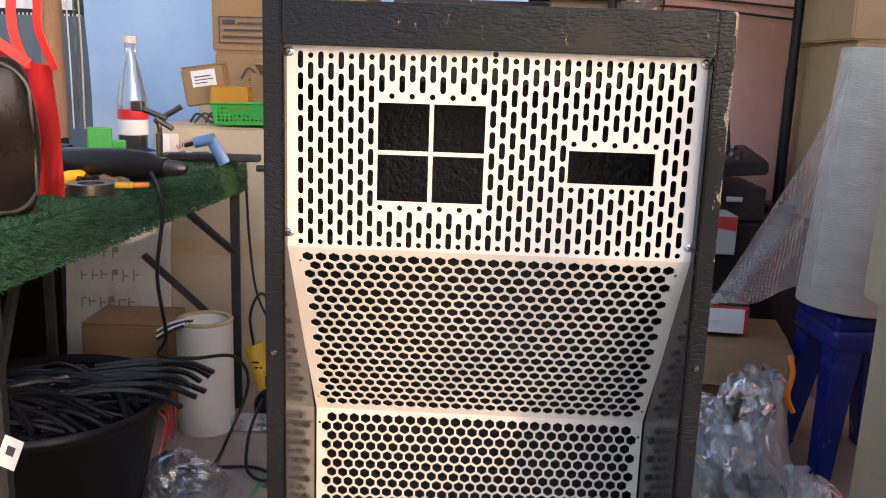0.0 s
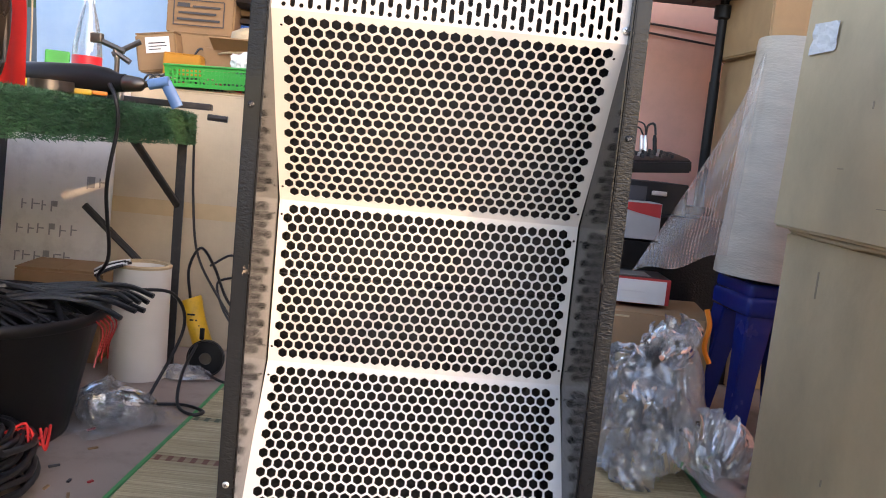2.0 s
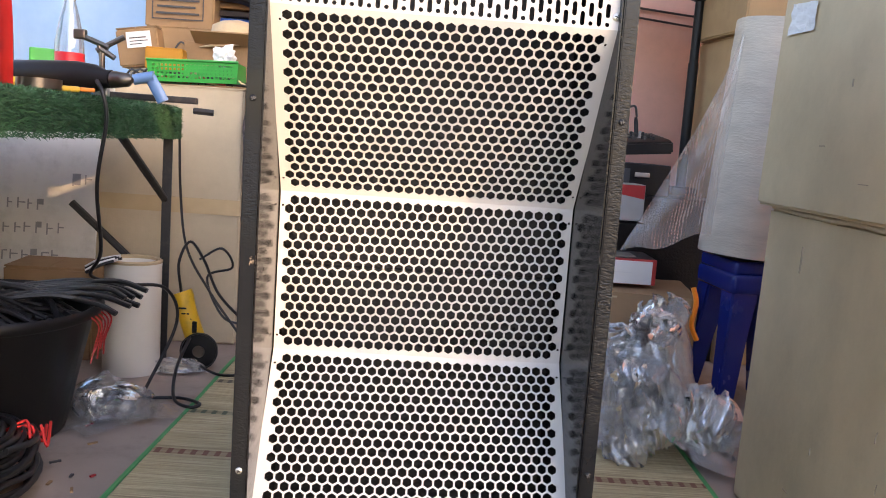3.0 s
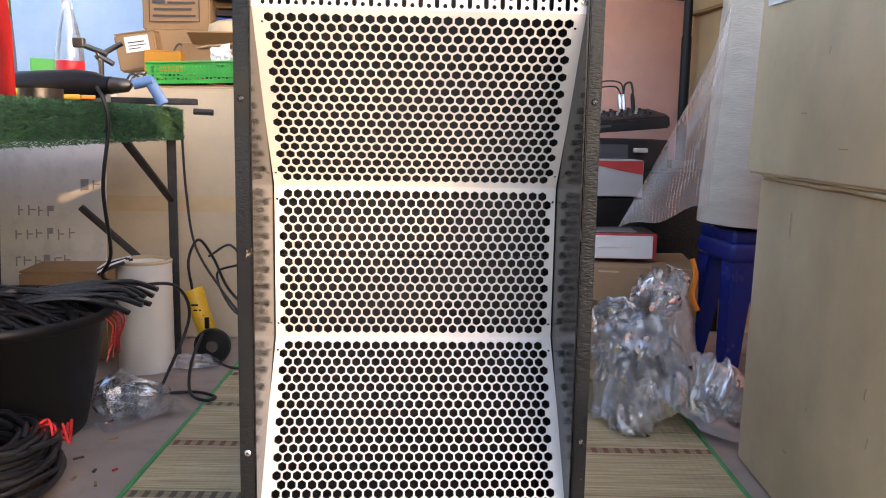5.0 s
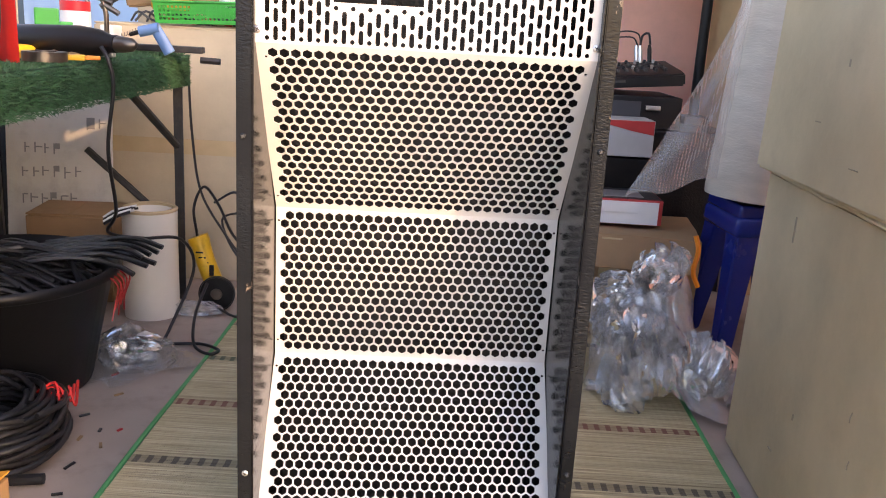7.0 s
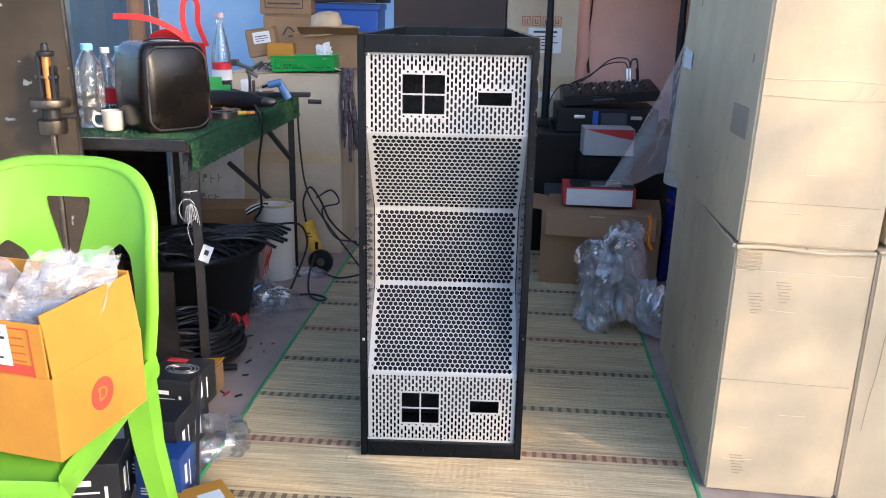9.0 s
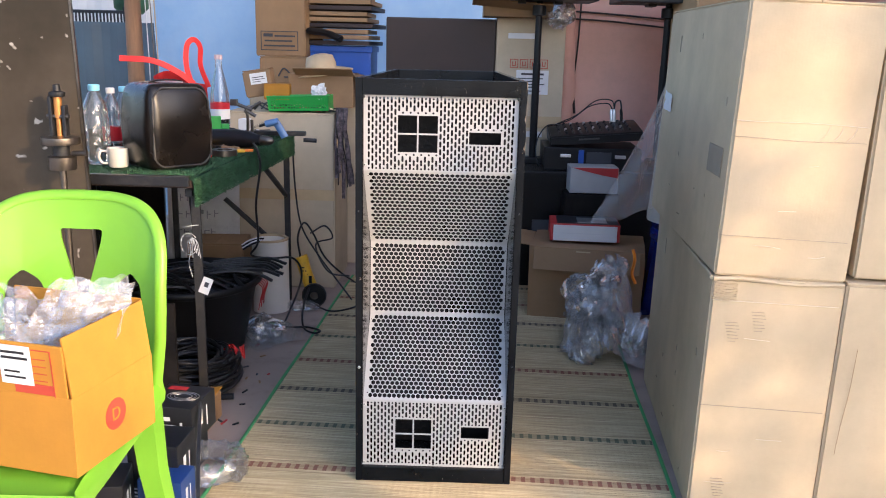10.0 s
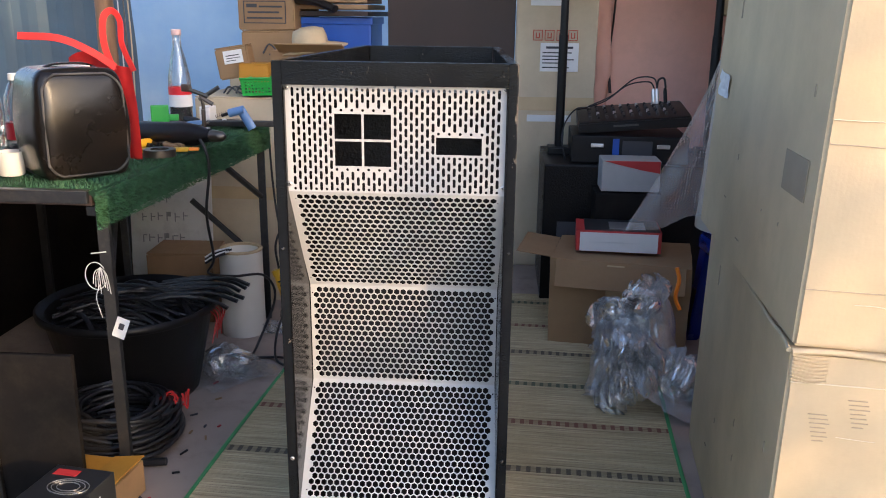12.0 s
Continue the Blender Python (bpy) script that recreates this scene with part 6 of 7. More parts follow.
part("body", box((0, 0, 0), (0.305, 0.185, 0.078), 0.003), M_REDPL, rw)
part("white_side", box((0.014, -0.0035, 0.002), (0.292, -0.0005, 0.072), 0.001), M_WHITE, rw, "white printed side panel")
part("top_print", box((0.03, 0.006, 0.0782), (0.30, 0.18, 0.0797), 0), M_BOXBLACK, rw, "black printed top")
part("picture", box((0.12, 0.03, 0.0798), (0.25, 0.14, 0.0806), 0), M_SILVER, rw, "grey product picture")
bars(rw, "print_line", M_SILVER, [(0.05, 0.035, 0.18, 0.003)], Matrix.Translation((0, -0.0036, 0)))


def stool():
    th = thing("plastic_stool", pose(1.035, 1.475, -0.005, 0, 0, 4) @ Matrix.Diagonal((0.86, 0.86, 1, 1)), "deep blue plastic stool under the bubble wrap roll", "stool")
    bm = box((-0.135, -0.135, 0.405), (0.135, 0.135, 0.445), 0.014, seg=3)
    part("seat", bm, M_BLUE, th, smooth=50)
    part("apron", box((-0.142, -0.142, 0.35), (0.142, 0.142, 0.41), 0.02, seg=3), M_BLUE, th, smooth=50)
    for sx in (-1, 1):
        for sy in (-1, 1):
            bm = bmesh.new()
            rings = []
            for z, o, w in ((0.0, 0.165, 0.028), (0.2, 0.148, 0.036), (0.37, 0.133, 0.046)):
                c = Vector((sx * (o - w), sy * (o - w), z))
                rings.append([bm.verts.new(c + Vector((a * w, b * w, 0))) for a, b in ((-1, -1), (1, -1), (1, 1), (-1, 1))])
            for p, q in zip(rings, rings[1:]):
                for k in range(4):
                    bm.faces.new((p[k], p[(k + 1) % 4], q[(k + 1) % 4], q[k]))
            bm.faces.new(rings[0][::-1]), bm.faces.new(rings[-1])
            bmesh.ops.bevel(bm, geom=list(bm.edges), offset=0.006, segments=2, affect="EDGES")
            part("leg", bm, M_BLUE, th, smooth=50)
    return th


stool()


def wrap_roll():
    th = thing("bubble_wrap_roll", pose(0.980, 1.45, 0.449, 0, 3.6, 0), "standing roll of clear bubble wrap with a loose end", "bubble wrap")
    bm = bmesh.new()
    n, nz = 64, 132
    g = []
    for j in range(nz + 1):
        z = 0.66 * j / nz
        g.append([])
        for k in range(n):
            a = 2 * math.pi * k / n
            r = 0.122 + 0.0022 * noise.noise(Vector((math.cos(a) * 3, math.sin(a) * 3, z * 22))) + (0.0005 if j % 2 else -0.0005) * (1 + noise.noise(Vector((math.cos(a) * 6, math.sin(a) * 6, z * 40))))
            g[j].append(bm.verts.new((r * math.cos(a), r * math.sin(a), z)))
    for j in range(nz):
        for k in range(n):
            bm.faces.new((g[j][k], g[j][(k + 1) % n], g[j + 1][(k + 1) % n], g[j + 1][k]))
    bm.faces.new(g[0][::-1]), bm.faces.new(g[-1])
    part("roll", bm, M_ROLL, th, smooth=50)
    bm = bmesh.new()
    rows = []
    for i in range(33):
        v = i / 32
        top = 0.60
        row = []
        for k in range(25):
            u = k / 24
            reach = 0.02 + 0.24 * (1 - v) ** 1.25
            x = -0.118 - reach * u
            y = -0.05 - 0.02 * u + 0.008 * math.sin(7 * u + 5 * v) * u + 0.012 * abs(noise.noise(Vector((u * 3, v * 5, 2.0))))
            z = 0.0 + top * v + 0.05 * (1 - u) * (1 - v) - 0.035 * u * (1 - v) + 0.010 * math.sin(9 * u)
            row.append(bm.verts.new((x, y, z)))
        rows.append(row)
    for a, b in zip(rows, rows[1:]):
        for k in range(24):
            bm.faces.new((a[k], a[k + 1], b[k + 1], b[k]))
    part("loose_end", bm, M_BUBBLE, th, "see-through loose end of bubble wrap", smooth=80)


wrap_roll()


def film_heap():
    th = thing("film_heap", pose(0, 0, 0), "heap of crumpled clear stretch film on the mat", "plastic film")
    def env(x, y):
        top = 0.30 * math.exp(-((x - 0.61) / 0.115) ** 4 - ((y - 1.17) / 0.13) ** 4)
        side = 0.17 * math.exp(-((x - 0.72) / 0.11) ** 2 - ((y - 1.06) / 0.13) ** 2)
        return top + side + 0.14 * math.exp(-((x - 0.62) / 0.085) ** 2 - ((y - 0.98) / 0.09) ** 2)
    for k in range(3):
        part("fold", heap_sheet(lambda x, y: 0.75 * env(x, y), 0.50, 0.80, 0.92, 1.27, 50 + k), M_FILM, th, smooth=35)
    rng = random.Random(8)
    for k in range(20):
        x, y = rng.uniform(0.53, 0.80), rng.uniform(0.93, 1.25)
        while env(x, y) < 0.07:
            x, y = rng.uniform(0.53, 0.80), rng.uniform(0.93, 1.25)
        h = env(x, y)
        part("fold", film_sheet((x, y, h * rng.uniform(0.35, 0.9)), (rng.uniform(0.05, 0.09), rng.uniform(0.05, 0.10), rng.uniform(0.05, 0.09)), 60 + k, n=28, amp=0.75), M_FILM, th, smooth=40)
    solid("orange_strip", tube([(0.752, 1.19, 0.385), (0.760, 1.18, 0.345), (0.752, 1.175, 0.29), (0.768, 1.17, 0.25)], 0.007, 6), M_ORANGEPL, "bright orange strip of plastic beside the film", "plastic strip", smooth=60)


film_heap()
uc = carton("upper_carton", 0.42, 0.4, 0.30, pose(1.12, 1.95, 1.16, 0, 0, 5), M_TANBOX, "brown carton on a shelf in the back corner", "", M_TAPE, seed=16)
carton("shelf_carton", 0.45, 0.42, 1.16, pose(1.14, 1.95, -0.005, 0, 0, 3), M_TANBOX, "tall brown carton standing in the back corner", "", M_TAPE, seed=17)
solid("wall_cable", tube([(0.60, 2.70, 1.31), (0.85, 2.705, 1.30), (1.2, 2.70, 1.27), (1.6, 2.70, 1.24)], 0.005, 6), M_DARKBOARD, "thin dark cable run along the pink wall", "cable", "cables on the wall", smooth=60)
solid("wall_cable", tube([(0.62, 2.70, 1.35), (0.9, 2.705, 1.335), (1.25, 2.70, 1.31), (1.6, 2.70, 1.29)], 0.005, 6), M_DARKBOARD, "thin dark cable run along the pink wall", "cable", "cables on the wall", smooth=60)
solid("wall_cable", tube([(0.665, 2.70, 2.2), (0.66, 2.70, 1.3), (0.67, 2.70, 1.0), (0.69, 2.68, 0.80)], 0.008, 6), M_DARKBOARD, "thin dark cable run along the pink wall", "cable", "cables on the wall", smooth=60)
solid("wall_cable", tube([(0.70, 2.705, 2.2), (0.695, 2.705, 1.3), (0.675, 2.70, 0.95)], 0.005, 6), M_DARKBOARD, "thin dark cable run along the pink wall", "cable", "cables on the wall", smooth=60)
solid("curtain_edge", tube([(0.635, 2.70, 2.3), (0.63, 2.69, 1.5), (0.645, 2.68, 1.05), (0.655, 2.68, 0.90), (0.64, 2.69, 0.8), (0.65, 2.70, 0.6)], 0.02, 8, None, 6, flat=(0.02, 0.035)), M_PINK, "bunched pinkish plastic curtain at the wall corner", "curtain", smooth=70)


# ---- chair with the orange box ----
def lawn_chair():
    th = thing("plastic_chair", pose(-0.777, -0.36, -0.006, 0, 0, -2) @ Matrix.Diagonal((1, 1, 0.99, 1)), "lime green moulded plastic chair with a cut-out back", "chair")
    # backrest: u across, v up
    def place(u, v):
        lean = 0.055 * (v - 0.42) / 0.42
        y = 0.02 + lean - 0.10 * (u / 0.22) ** 2 * (0.55 + 0.45 * (1 - abs(v - 0.62) / 0.3))
        return Vector((u, y, v)), Vector((0, -1, 0))
    top = []
    for k in range(25):
        a = math.pi * k / 24
        c, s = math.cos(a), math.sin(a)
        top.append((0.202 * math.copysign(abs(c) ** 0.55, c), 0.665 + 0.172 * s ** 0.62))
    outline = top + [(-0.197, 0.55), (-0.175, 0.425), (-0.1, 0.42), (0.0, 0.42), (0.1, 0.42), (0.175, 0.425), (0.197, 0.55)]
    def rnd(poly, r=0.012):
        out = []
        for k in range(len(poly)):
            p, a, b = Vector(poly[k]), Vector(poly[k - 1]), Vector(poly[(k + 1) % len(poly)])
            p1, p2 = p + (a - p).normalized() * r, p + (b - p).normalized() * r
            for q in range(4):
                t = q / 3
                out.append(tuple(p1 * (1 - t) ** 2 + p * 2 * t * (1 - t) + p2 * t * t))
        return out
    tri = rnd([(-0.048, 0.764), (0.048, 0.764), (0.044, 0.735), (0.016, 0.64), (0.012, 0.608), (-0.012, 0.608), (-0.016, 0.64), (-0.044, 0.735)], 0.008)
    def arch(s):
        pts = [(s * 0.05, 0.52), (s * 0.062, 0.588), (s * 0.088, 0.652), (s * 0.120, 0.678), (s * 0.146, 0.655), (s * 0.156, 0.60), (s * 0.156, 0.52)]
        return rnd(pts if s > 0 else pts[::-1], 0.01)
    lines = []
    for u in np.linspace(-0.19, 0.19, 17):
        lines.append(((float(u), 0.425), (float(u), 0.49)))
        lines.append(((float(u), 0.79), (float(u), 0.805)))
    bm = holed_sheet(outline, [tri, arch(1), arch(-1)], place, 0.006, lines)
    part("backrest", bm, M_LIME, th, "lime green backrest with a triangular and two arched cut-outs", smooth=40)
    rim = [place(u, v)[0] + Vector((0, 0.006, 0)) for u, v in [(0.179, 0.43), (0.199, 0.55)] + top + [(-0.199, 0.55), (-0.179, 0.43)]]
    part("rim", tube(rim, 0.009, 8, None, 2, flat=(0.009, 0.013)), M_LIME, th, smooth=60)
    bm = bmesh.new()
    nx, ny = 16, 16
    g = []
    for j in range(ny + 1):
        y = 0.0 - 0.47 * j / ny
        row = []
        for i in range(nx + 1):
            u = (i / nx - 0.5) * 2
            w = 0.190 + 0.03 * j / ny
            edge = max(abs(u), (j / ny) ** 1.0 if j > ny * 0.8 else 0)
            z = 0.437 - 0.018 * (1 - u * u) * math.sin(math.pi * min(1, 0.15 + j / ny)) - (0.03 * max(0, (j / ny - 0.9) / 0.1) ** 2) - 0.02 * max(0, (abs(u) - 0.9) / 0.1) ** 2
            row.append(bm.verts.new((u * w, y, z)))
        g.append(row)
    for j in range(ny):
        for i in range(nx):
            bm.faces.new((g[j][i], g[j + 1][i], g[j + 1][i + 1], g[j][i + 1]))
    bmesh.ops.solidify(bm, geom=list(bm.faces), thickness=0.006)
    bmesh.ops.recalc_face_normals(bm, faces=bm.faces)
    part("seat", bm, M_LIME, th, smooth=60)
    part("apron", tube([(-0.186, 0.0, 0.42), (-0.212, -0.42, 0.41), (-0.19, -0.465, 0.405), (0.19, -0.465, 0.405), (0.212, -0.42, 0.41), (0.186, 0.0, 0.42)], 0.01, 6, None, 4, flat=(0.006, 0.026)), M_LIME, th, smooth=60)
    for sx in (-1, 1):
        for y0, y1 in ((-0.01, 0.06), (-0.42, -0.46)):
            bm = bmesh.new()
            rings = []
            for z, w, ox in ((0.0, 0.042, 0.172), (0.2, 0.048, 0.158), (0.425, 0.058, 0.162)):
                y = y1 + (y0 - y1) * z / 0.425
                pts = [(sx * ox, y - 0.004, z), (sx * (ox + 0.004), y + w * 0.8, z), (sx * (ox - 0.005), y + w * 0.8, z), (sx * (ox - 0.008), y + 0.003, z), (sx * (ox - w), y + 0.003, z), (sx * (ox - w), y - 0.004, z)]
                rings.append([bm.verts.new(p) for p in pts])
            for p, q in zip(rings, rings[1:]):
                for k in range(6):
                    bm.faces.new((p[k], p[(k + 1) % 6], q[(k + 1) % 6], q[k]))
            bm.faces.new(rings[0][::-1]), bm.faces.new(rings[-1])
            bmesh.ops.recalc_face_normals(bm, faces=bm.faces)
            part("leg", bm, M_LIME, th, smooth=40)
    return th


lawn_chair()


def orange_box():
    w, d, hb, hf = 0.31, 0.232, 0.143, 0.105
    ang = math.degrees(math.atan2(0.226, 0.053)) - 90
    # front right lower corner at the origin of the thing
    th = thing("open_orange_box", pose(-0.584, -0.803, 0.433, 0, 0, ang), "open orange-brown cardboard box on the chair seat", "cardboard box")
    t = 0.004
    part("front", box((-w, 0, 0), (0, t, hb), 0.001), M_ORANGEBOX, th)
    part("back", box((-w, d - t, 0), (0, d, hb), 0.001), M_ORANGEBOX, th)
    part("side", box((-t, t, 0), (0, d - t, hb), 0.001), M_ORANGEBOX, th)
    part("side", box((-w, t, 0), (-w + t, d - t, hb), 0.001), M_ORANGEBOX, th)
    part("bottom", box((-w + t, t, 0), (-t, d - t, t), 0.0), M_ORANGEBOX, th)
    part("flap", box((-w + 0.004, 0, 0), (-0.007, t, hf - 0.012), 0.001, None, pose(0, 0, hb, 4, 0, 0)), M_ORANGEBOX, th)
    part("flap", box((-t, 0.004, 0), (0, d - 0.002, hf), 0.001, None, pose(0, 0, hb, 0, -7, 0)), M_ORANGEBOX, th)
    part("flap", box((-w + 0.01, -t, 0), (-0.02, 0, hf), 0.001, None, pose(0, d, hb, -4, 0, 0)), M_ORANGEBOX, th)
    part("flap", box((-w, 0.004, 0), (-w + t, d - 0.004, hf), 0.001, None, pose(0, 0, hb, 0, -20, 0)), M_ORANGEBOX, th)
    # round printed mark on the side
    disc = part("round_mark", lathe([(0, 0), (0.029, 0), (0.029, 0.0006), (0, 0.0006)], 36, None, pose(0.0004, 0.112, 0.070, 0, 90, 0)), M_INKRED, th, "dark red printed disc")
    lettering("D", 0.034, M_ORANGEBOX, disc, pose(0.0016, 0.112, 0.070, 90, 0, 90), "letter", "letter D in the disc")
    mfl = pose(0, -0.0006, hb, 4, 0, 0)
    bars(th, "printed_form", M_INKRED, [(-0.30, 0.082, 0.27, 0.0015), (-0.03, 0.0, 0.0015, 0.083), (-0.30, 0.066, 0.26, 0.0012), (-0.30, 0.053, 0.26, 0.0012), (-0.30, 0.040, 0.26, 0.0012), (-0.30, 0.027, 0.26, 0.0012), (-0.105, 0.003, 0.075, 0.018)], mfl, "red printed form lines")
    part("sticker", box((-0.128, -0.0024, 0.018), (-0.066, -0.0012, 0.088), 0, None, mfl), M_WHITE, th, "white shipping sticker")
    rng = random.Random(9)
    rows = [(-0.122, 0.074, 0.045, 0.004), (-0.122, 0.064, 0.05, 0.004), (-0.12, 0.030, 0.04, 0.003), (-0.12, 0.040, 0.03, 0.003)]
    bars(th, "sticker_print", M_TABLEFRAME, rows, mfl @ Matrix.Translation((0, -0.0025, 0)))
    lab = "crumpled bubble wrap stuffing"
    part("bubble_wrap", draped((-0.17, 0.06, 0.17), (-0.012, 0.12, 0.17), (-0.095, 0.10, 0.315), (-0.006, 0.20, 0.285), 91, 30, 0.010), M_STUFFING, th, lab, smooth=70)
    part("bubble_wrap", draped((-0.15, 0.10, 0.15), (-0.02, 0.20, 0.16), (-0.13, 0.17, 0.29), (-0.02, 0.215, 0.30), 92, 30, 0.012), M_STUFFING, th, lab, smooth=70)
    part("bubble_wrap", draped((-0.30, 0.02, 0.19), (-0.10, 0.03, 0.20), (-0.29, 0.12, 0.29), (-0.17, 0.13, 0.25), 93, 30, 0.014), M_STUFFING, th, lab, smooth=70)
    part("bubble_wrap", draped((-0.30, 0.08, 0.16), (-0.05, 0.05, 0.17), (-0.28, 0.20, 0.27), (-0.15, 0.20, 0.22), 94, 30, 0.014), M_STUFFING, th, lab, smooth=70)
    return th


orange_box()


# ---- small printed boxes on the floor ----
def printed_box(x, y, z, rz, w, d, h, mat, label, ring=False):
    th = thing("printed_box", pose(x, y, z, 0, 0, rz), label, "small box", "printed boxes on the floor")
    part("body", box((-w / 2, -d / 2, 0), (w / 2, d / 2, h), 0.002), mat, th)
    bars(th, "print", M_WHITE, [(-w * 0.25, h * 0.62, w * 0.3, h * 0.10), (-w * 0.25, h * 0.48, w * 0.42, h * 0.03), (w * 0.25, h * 0.1, w * 0.05, h * 0.5), (-w * 0.4, h * 0.30, w * 0.3, h * 0.025), (-w * 0.4, h * 0.24, w * 0.34, h * 0.025), (-w * 0.4, h * 0.18, w * 0.26, h * 0.025)], Matrix.Translation((0, -d / 2 - 0.0002, 0)))
    bars(th, "print", M_WHITE, [(-d * 0.2, h * 0.35, d * 0.12, h * 0.4), (d * 0.1, h * 0.2, d * 0.03, h * 0.55)], pose(w / 2 + 0.0002, 0, 0, 0, 0, 90))
    if ring:
        for r in (0.020, 0.029, 0.036):
            ring_pts = [(0.01 + 1.25 * r * math.cos(a), r * math.sin(a) * 0.8, h + 0.0006) for a in np.linspace(0, 6.283, 30)]
            part("ring_print", tube(ring_pts, 0.0012, 4, None, 1), M_SILVER, th)
        part("top_text", box((-w * 0.4, d * 0.25, h + 0.0002), (0.0, d * 0.4, h + 0.0010), 0), M_REDPL, th)
    return th


printed_box(-0.70, 0.06, 0.10, -8, 0.135, 0.15, 0.105, M_BOXBLACK, "small black printed box with a ring on its lid", True)
printed_box(-0.725, 0.05, -0.005, -6, 0.14, 0.16, 0.103, M_BOXBLACK, "small black printed box under another", False)
printed_box(-0.695, -0.11, -0.005, -4, 0.13, 0.12, 0.175, M_BOXBLACK, "black box with white print standing on the floor")
printed_box(-0.655, -0.20, -0.005, -4, 0.11, 0.09, 0.12, M_BOXBLUE, "blue printed box with white markings on the floor")
printed_box(-0.80, -0.26, -0.005, 10, 0.14, 0.12, 0.14, M_BOXBLACK, "black and red printed box behind the chair leg")
th = thing("brown_parcel", pose(-0.765, 0.27, -0.005, 0, 0, -6), "small open brown carton behind the printed boxes", "cardboard box")
part("body", box((-0.09, -0.10, 0), (0.07, 0.13, 0.085), 0.004), M_BROWNBOX, th)
part("flap", box((-0.09, -0.10, 0.086), (0.0, 0.12, 0.089), 0.001), M_ORANGEBOX, th)
part("flap", box((0.0, -0.10, 0), (0.08, 0.12, 0.003), 0.001, None, pose(0.0, 0, 0.09, 0, -8, 0)), M_ORANGEBOX, th)
th = thing("brown_parcel", pose(-0.528, -0.18, -0.002, 0, 0, 35), "flat orange-brown carton lying on the mat", "cardboard box")
part("body", box((-0.118, -0.15, 0), (0, 0, 0.03), 0.003), M_ORANGEBOX, th)
part("label", box((-0.075, -0.085, 0.0302), (-0.02, -0.045, 0.0308), 0), M_WHITE, th, "white paper label")
solid("metal_strip", tube([(-0.635, 0.03, 0.20), (-0.60, -0.12, 0.10), (-0.575, -0.22, 0.006)], 0.006, 4, None, 0), M_TABLEFRAME, "thin dark metal strip leaning on the boxes", "metal strip")


def film_ring():
    th = thing("film_ring", pose(-0.612, 0.005, 0.0), "clear ring of coiled plastic film on the mat", "plastic film")
    rng = random.Random(13)
    for k in range(1, 2):
        bm = bmesh.new()
        o = Vector((k * 4.1, k * 2.7, 3.3))
        g = []
        for i in range(56):
            a = 2 * math.pi * i / 56
            row = []
            for j in range(12):
                q = 2 * math.pi * j / 12
                p = Vector((math.cos(a), math.sin(a), 0)) * 2.2 + Vector((0, math.cos(q), math.sin(q))) * 0.7 + o
                w = 0.55 + 0.7 * abs(noise.noise(p)) + 0.5 * abs(noise.noise(p * 2.7)) + 0.4 * abs(noise.noise(p * 6))
                r = 0.078 + 0.012 * noise.noise(Vector((math.cos(a), math.sin(a), 7.0 + k))) + 0.024 * w * math.cos(q)
                row.append(bm.verts.new((r * 1.1 * math.cos(a), r * math.sin(a), max(0.003, 0.035 + 0.034 * w * math.sin(q)))))
            g.append(row)
        for i in range(56):
            for j in range(12):
                bm.faces.new((g[i][j], g[(i + 1) % 56][j], g[(i + 1) % 56][(j + 1) % 12], g[i][(j + 1) % 12]))
        part("fold", bm, M_THIN, th, smooth=45)
    part("fold", heap_sheet(lambda x, y: 0.06 * math.exp(-((x + 0.085) / 0.035) ** 2 - ((y + 0.12) / 0.035) ** 2), -0.13, -0.03, -0.17, -0.06, 41, 26, 0.012, 0.4), M_THIN, th, smooth=45)


film_ring()


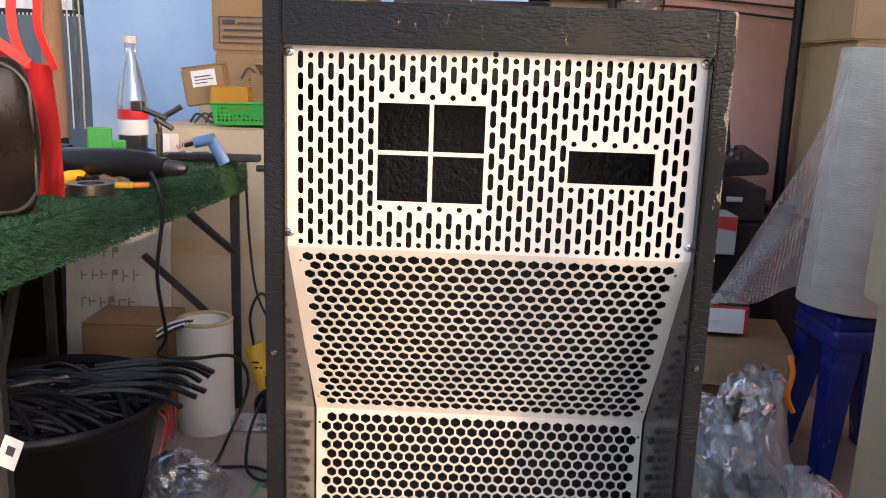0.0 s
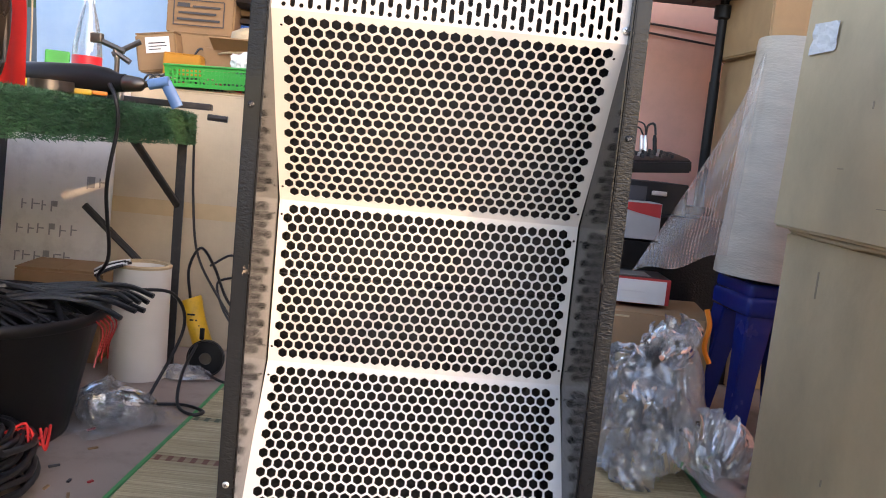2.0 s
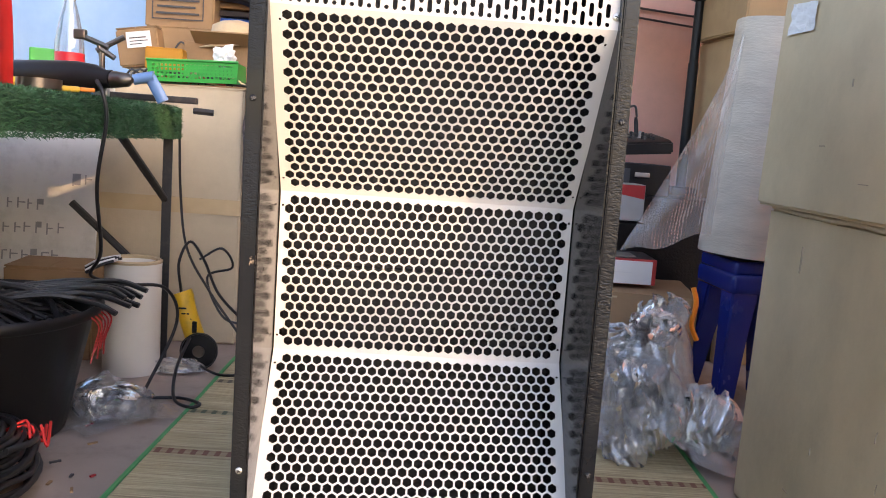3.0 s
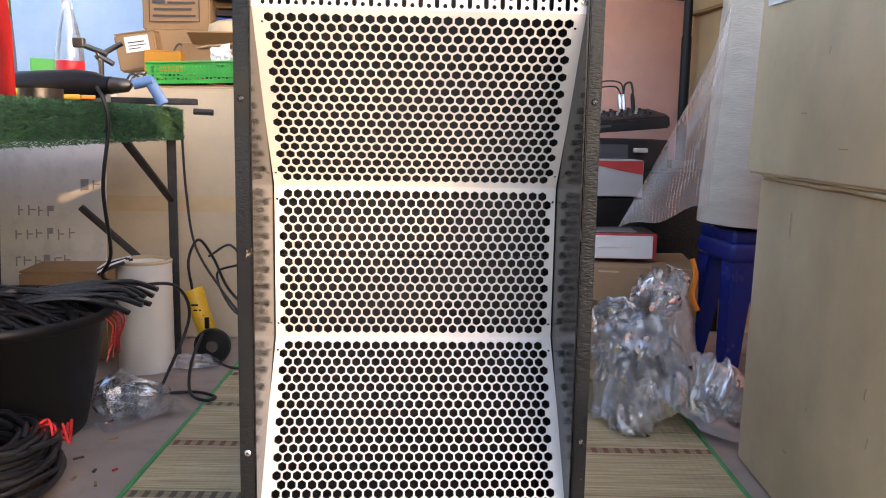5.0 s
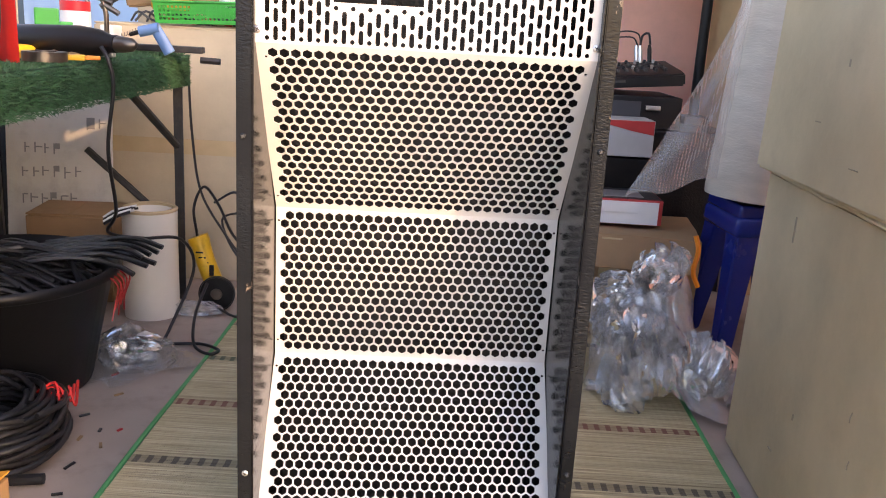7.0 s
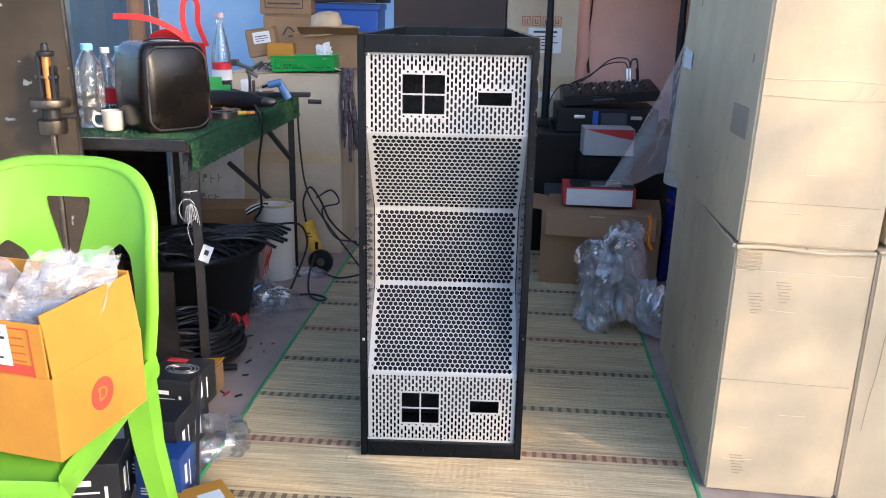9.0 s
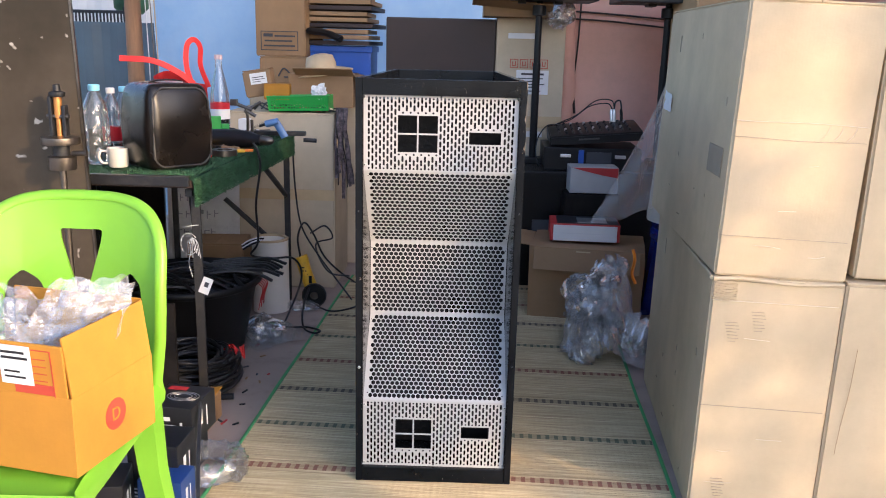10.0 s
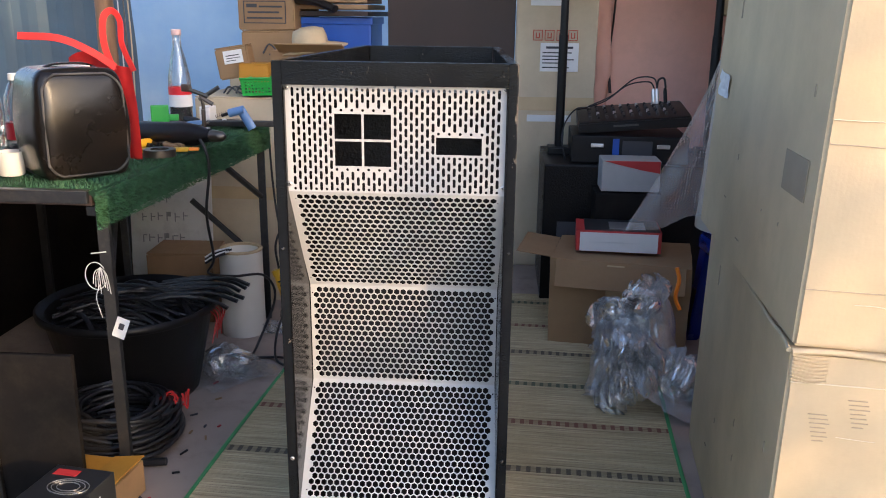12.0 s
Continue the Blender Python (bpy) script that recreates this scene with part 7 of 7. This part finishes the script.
# ---- unseen trees added to dapple sun on the cartons, shade bench and mat ----
def shade_tree(x, y, z0, z1, r, clumps, seed, label):
    th = thing("tree", pose(x, y, -0.012), label, "tree", "trees in the yard")
    part("trunk", tube([(0, 0, 0), (0.04, 0.03, z0 * 0.5), (-0.03, 0.05, z0 + 0.2), (0.0, 0.0, z1 - 0.3)], 0.045, 10), M_WOOD, th, smooth=60)
    rng = random.Random(seed)
    vs, fs = [], []
    for k in range(clumps):
        a, q, z = rng.uniform(0, 6.283), math.sqrt(rng.random()), rng.uniform(0, 1)
        wide = r * (0.55 + 0.45 * math.sin(math.pi * (0.15 + 0.75 * z)))
        c = Vector((math.cos(a) * q * wide, math.sin(a) * q * wide, z0 + (z1 - z0) * z))
        if k % 7 == 0:
            o = Vector((0, 0.03, max(z0 * 0.8, c.z - 0.3)))
            part("limb", tube([o, o.lerp(c, 0.5) + Vector((0, 0, 0.05)), c], 0.012, 6), M_WOOD, th, smooth=60)
        for j in range(13):
            p = c + Vector((rng.gauss(0, 0.055), rng.gauss(0, 0.055), rng.gauss(0, 0.085)))
            u = Vector((rng.uniform(-1, 1), rng.uniform(-1, 1), rng.uniform(-1, 1))).normalized()
            w = u.cross(Vector((rng.uniform(-1, 1), rng.uniform(-1, 1), rng.uniform(-1, 1)))).normalized()
            L = rng.uniform(0.06, 0.10)
            n = len(vs)
            vs += [tuple(p - u * L), tuple(p + w * L * 0.4), tuple(p + u * L), tuple(p - w * L * 0.4)]
            fs.append((n, n + 1, n + 2, n + 3))
    me = bpy.data.meshes.new("crown")
    me.from_pydata(vs, [], fs)
    me.materials.append(M_LEAF)
    ob = new("crown", me)
    ob.parent = th
    tagged(ob, "airy crown of small green leaves", kind="stuff")


shade_tree(5.3, -3.72, 1.3, 3.6, 1.08, 92, 17, "unseen slender leafy tree added to dapple the sun on the cartons")
shade_tree(6.6, -4.2, 3.95, 5.2, 1.2, 170, 23, "unseen tall dense leafy tree added to shade the boxes behind the bench")
shade_tree(5.6, -5.35, 1.5, 2.9, 1.0, 80, 31, "unseen low thin leafy tree added to break up the sun on the mat")
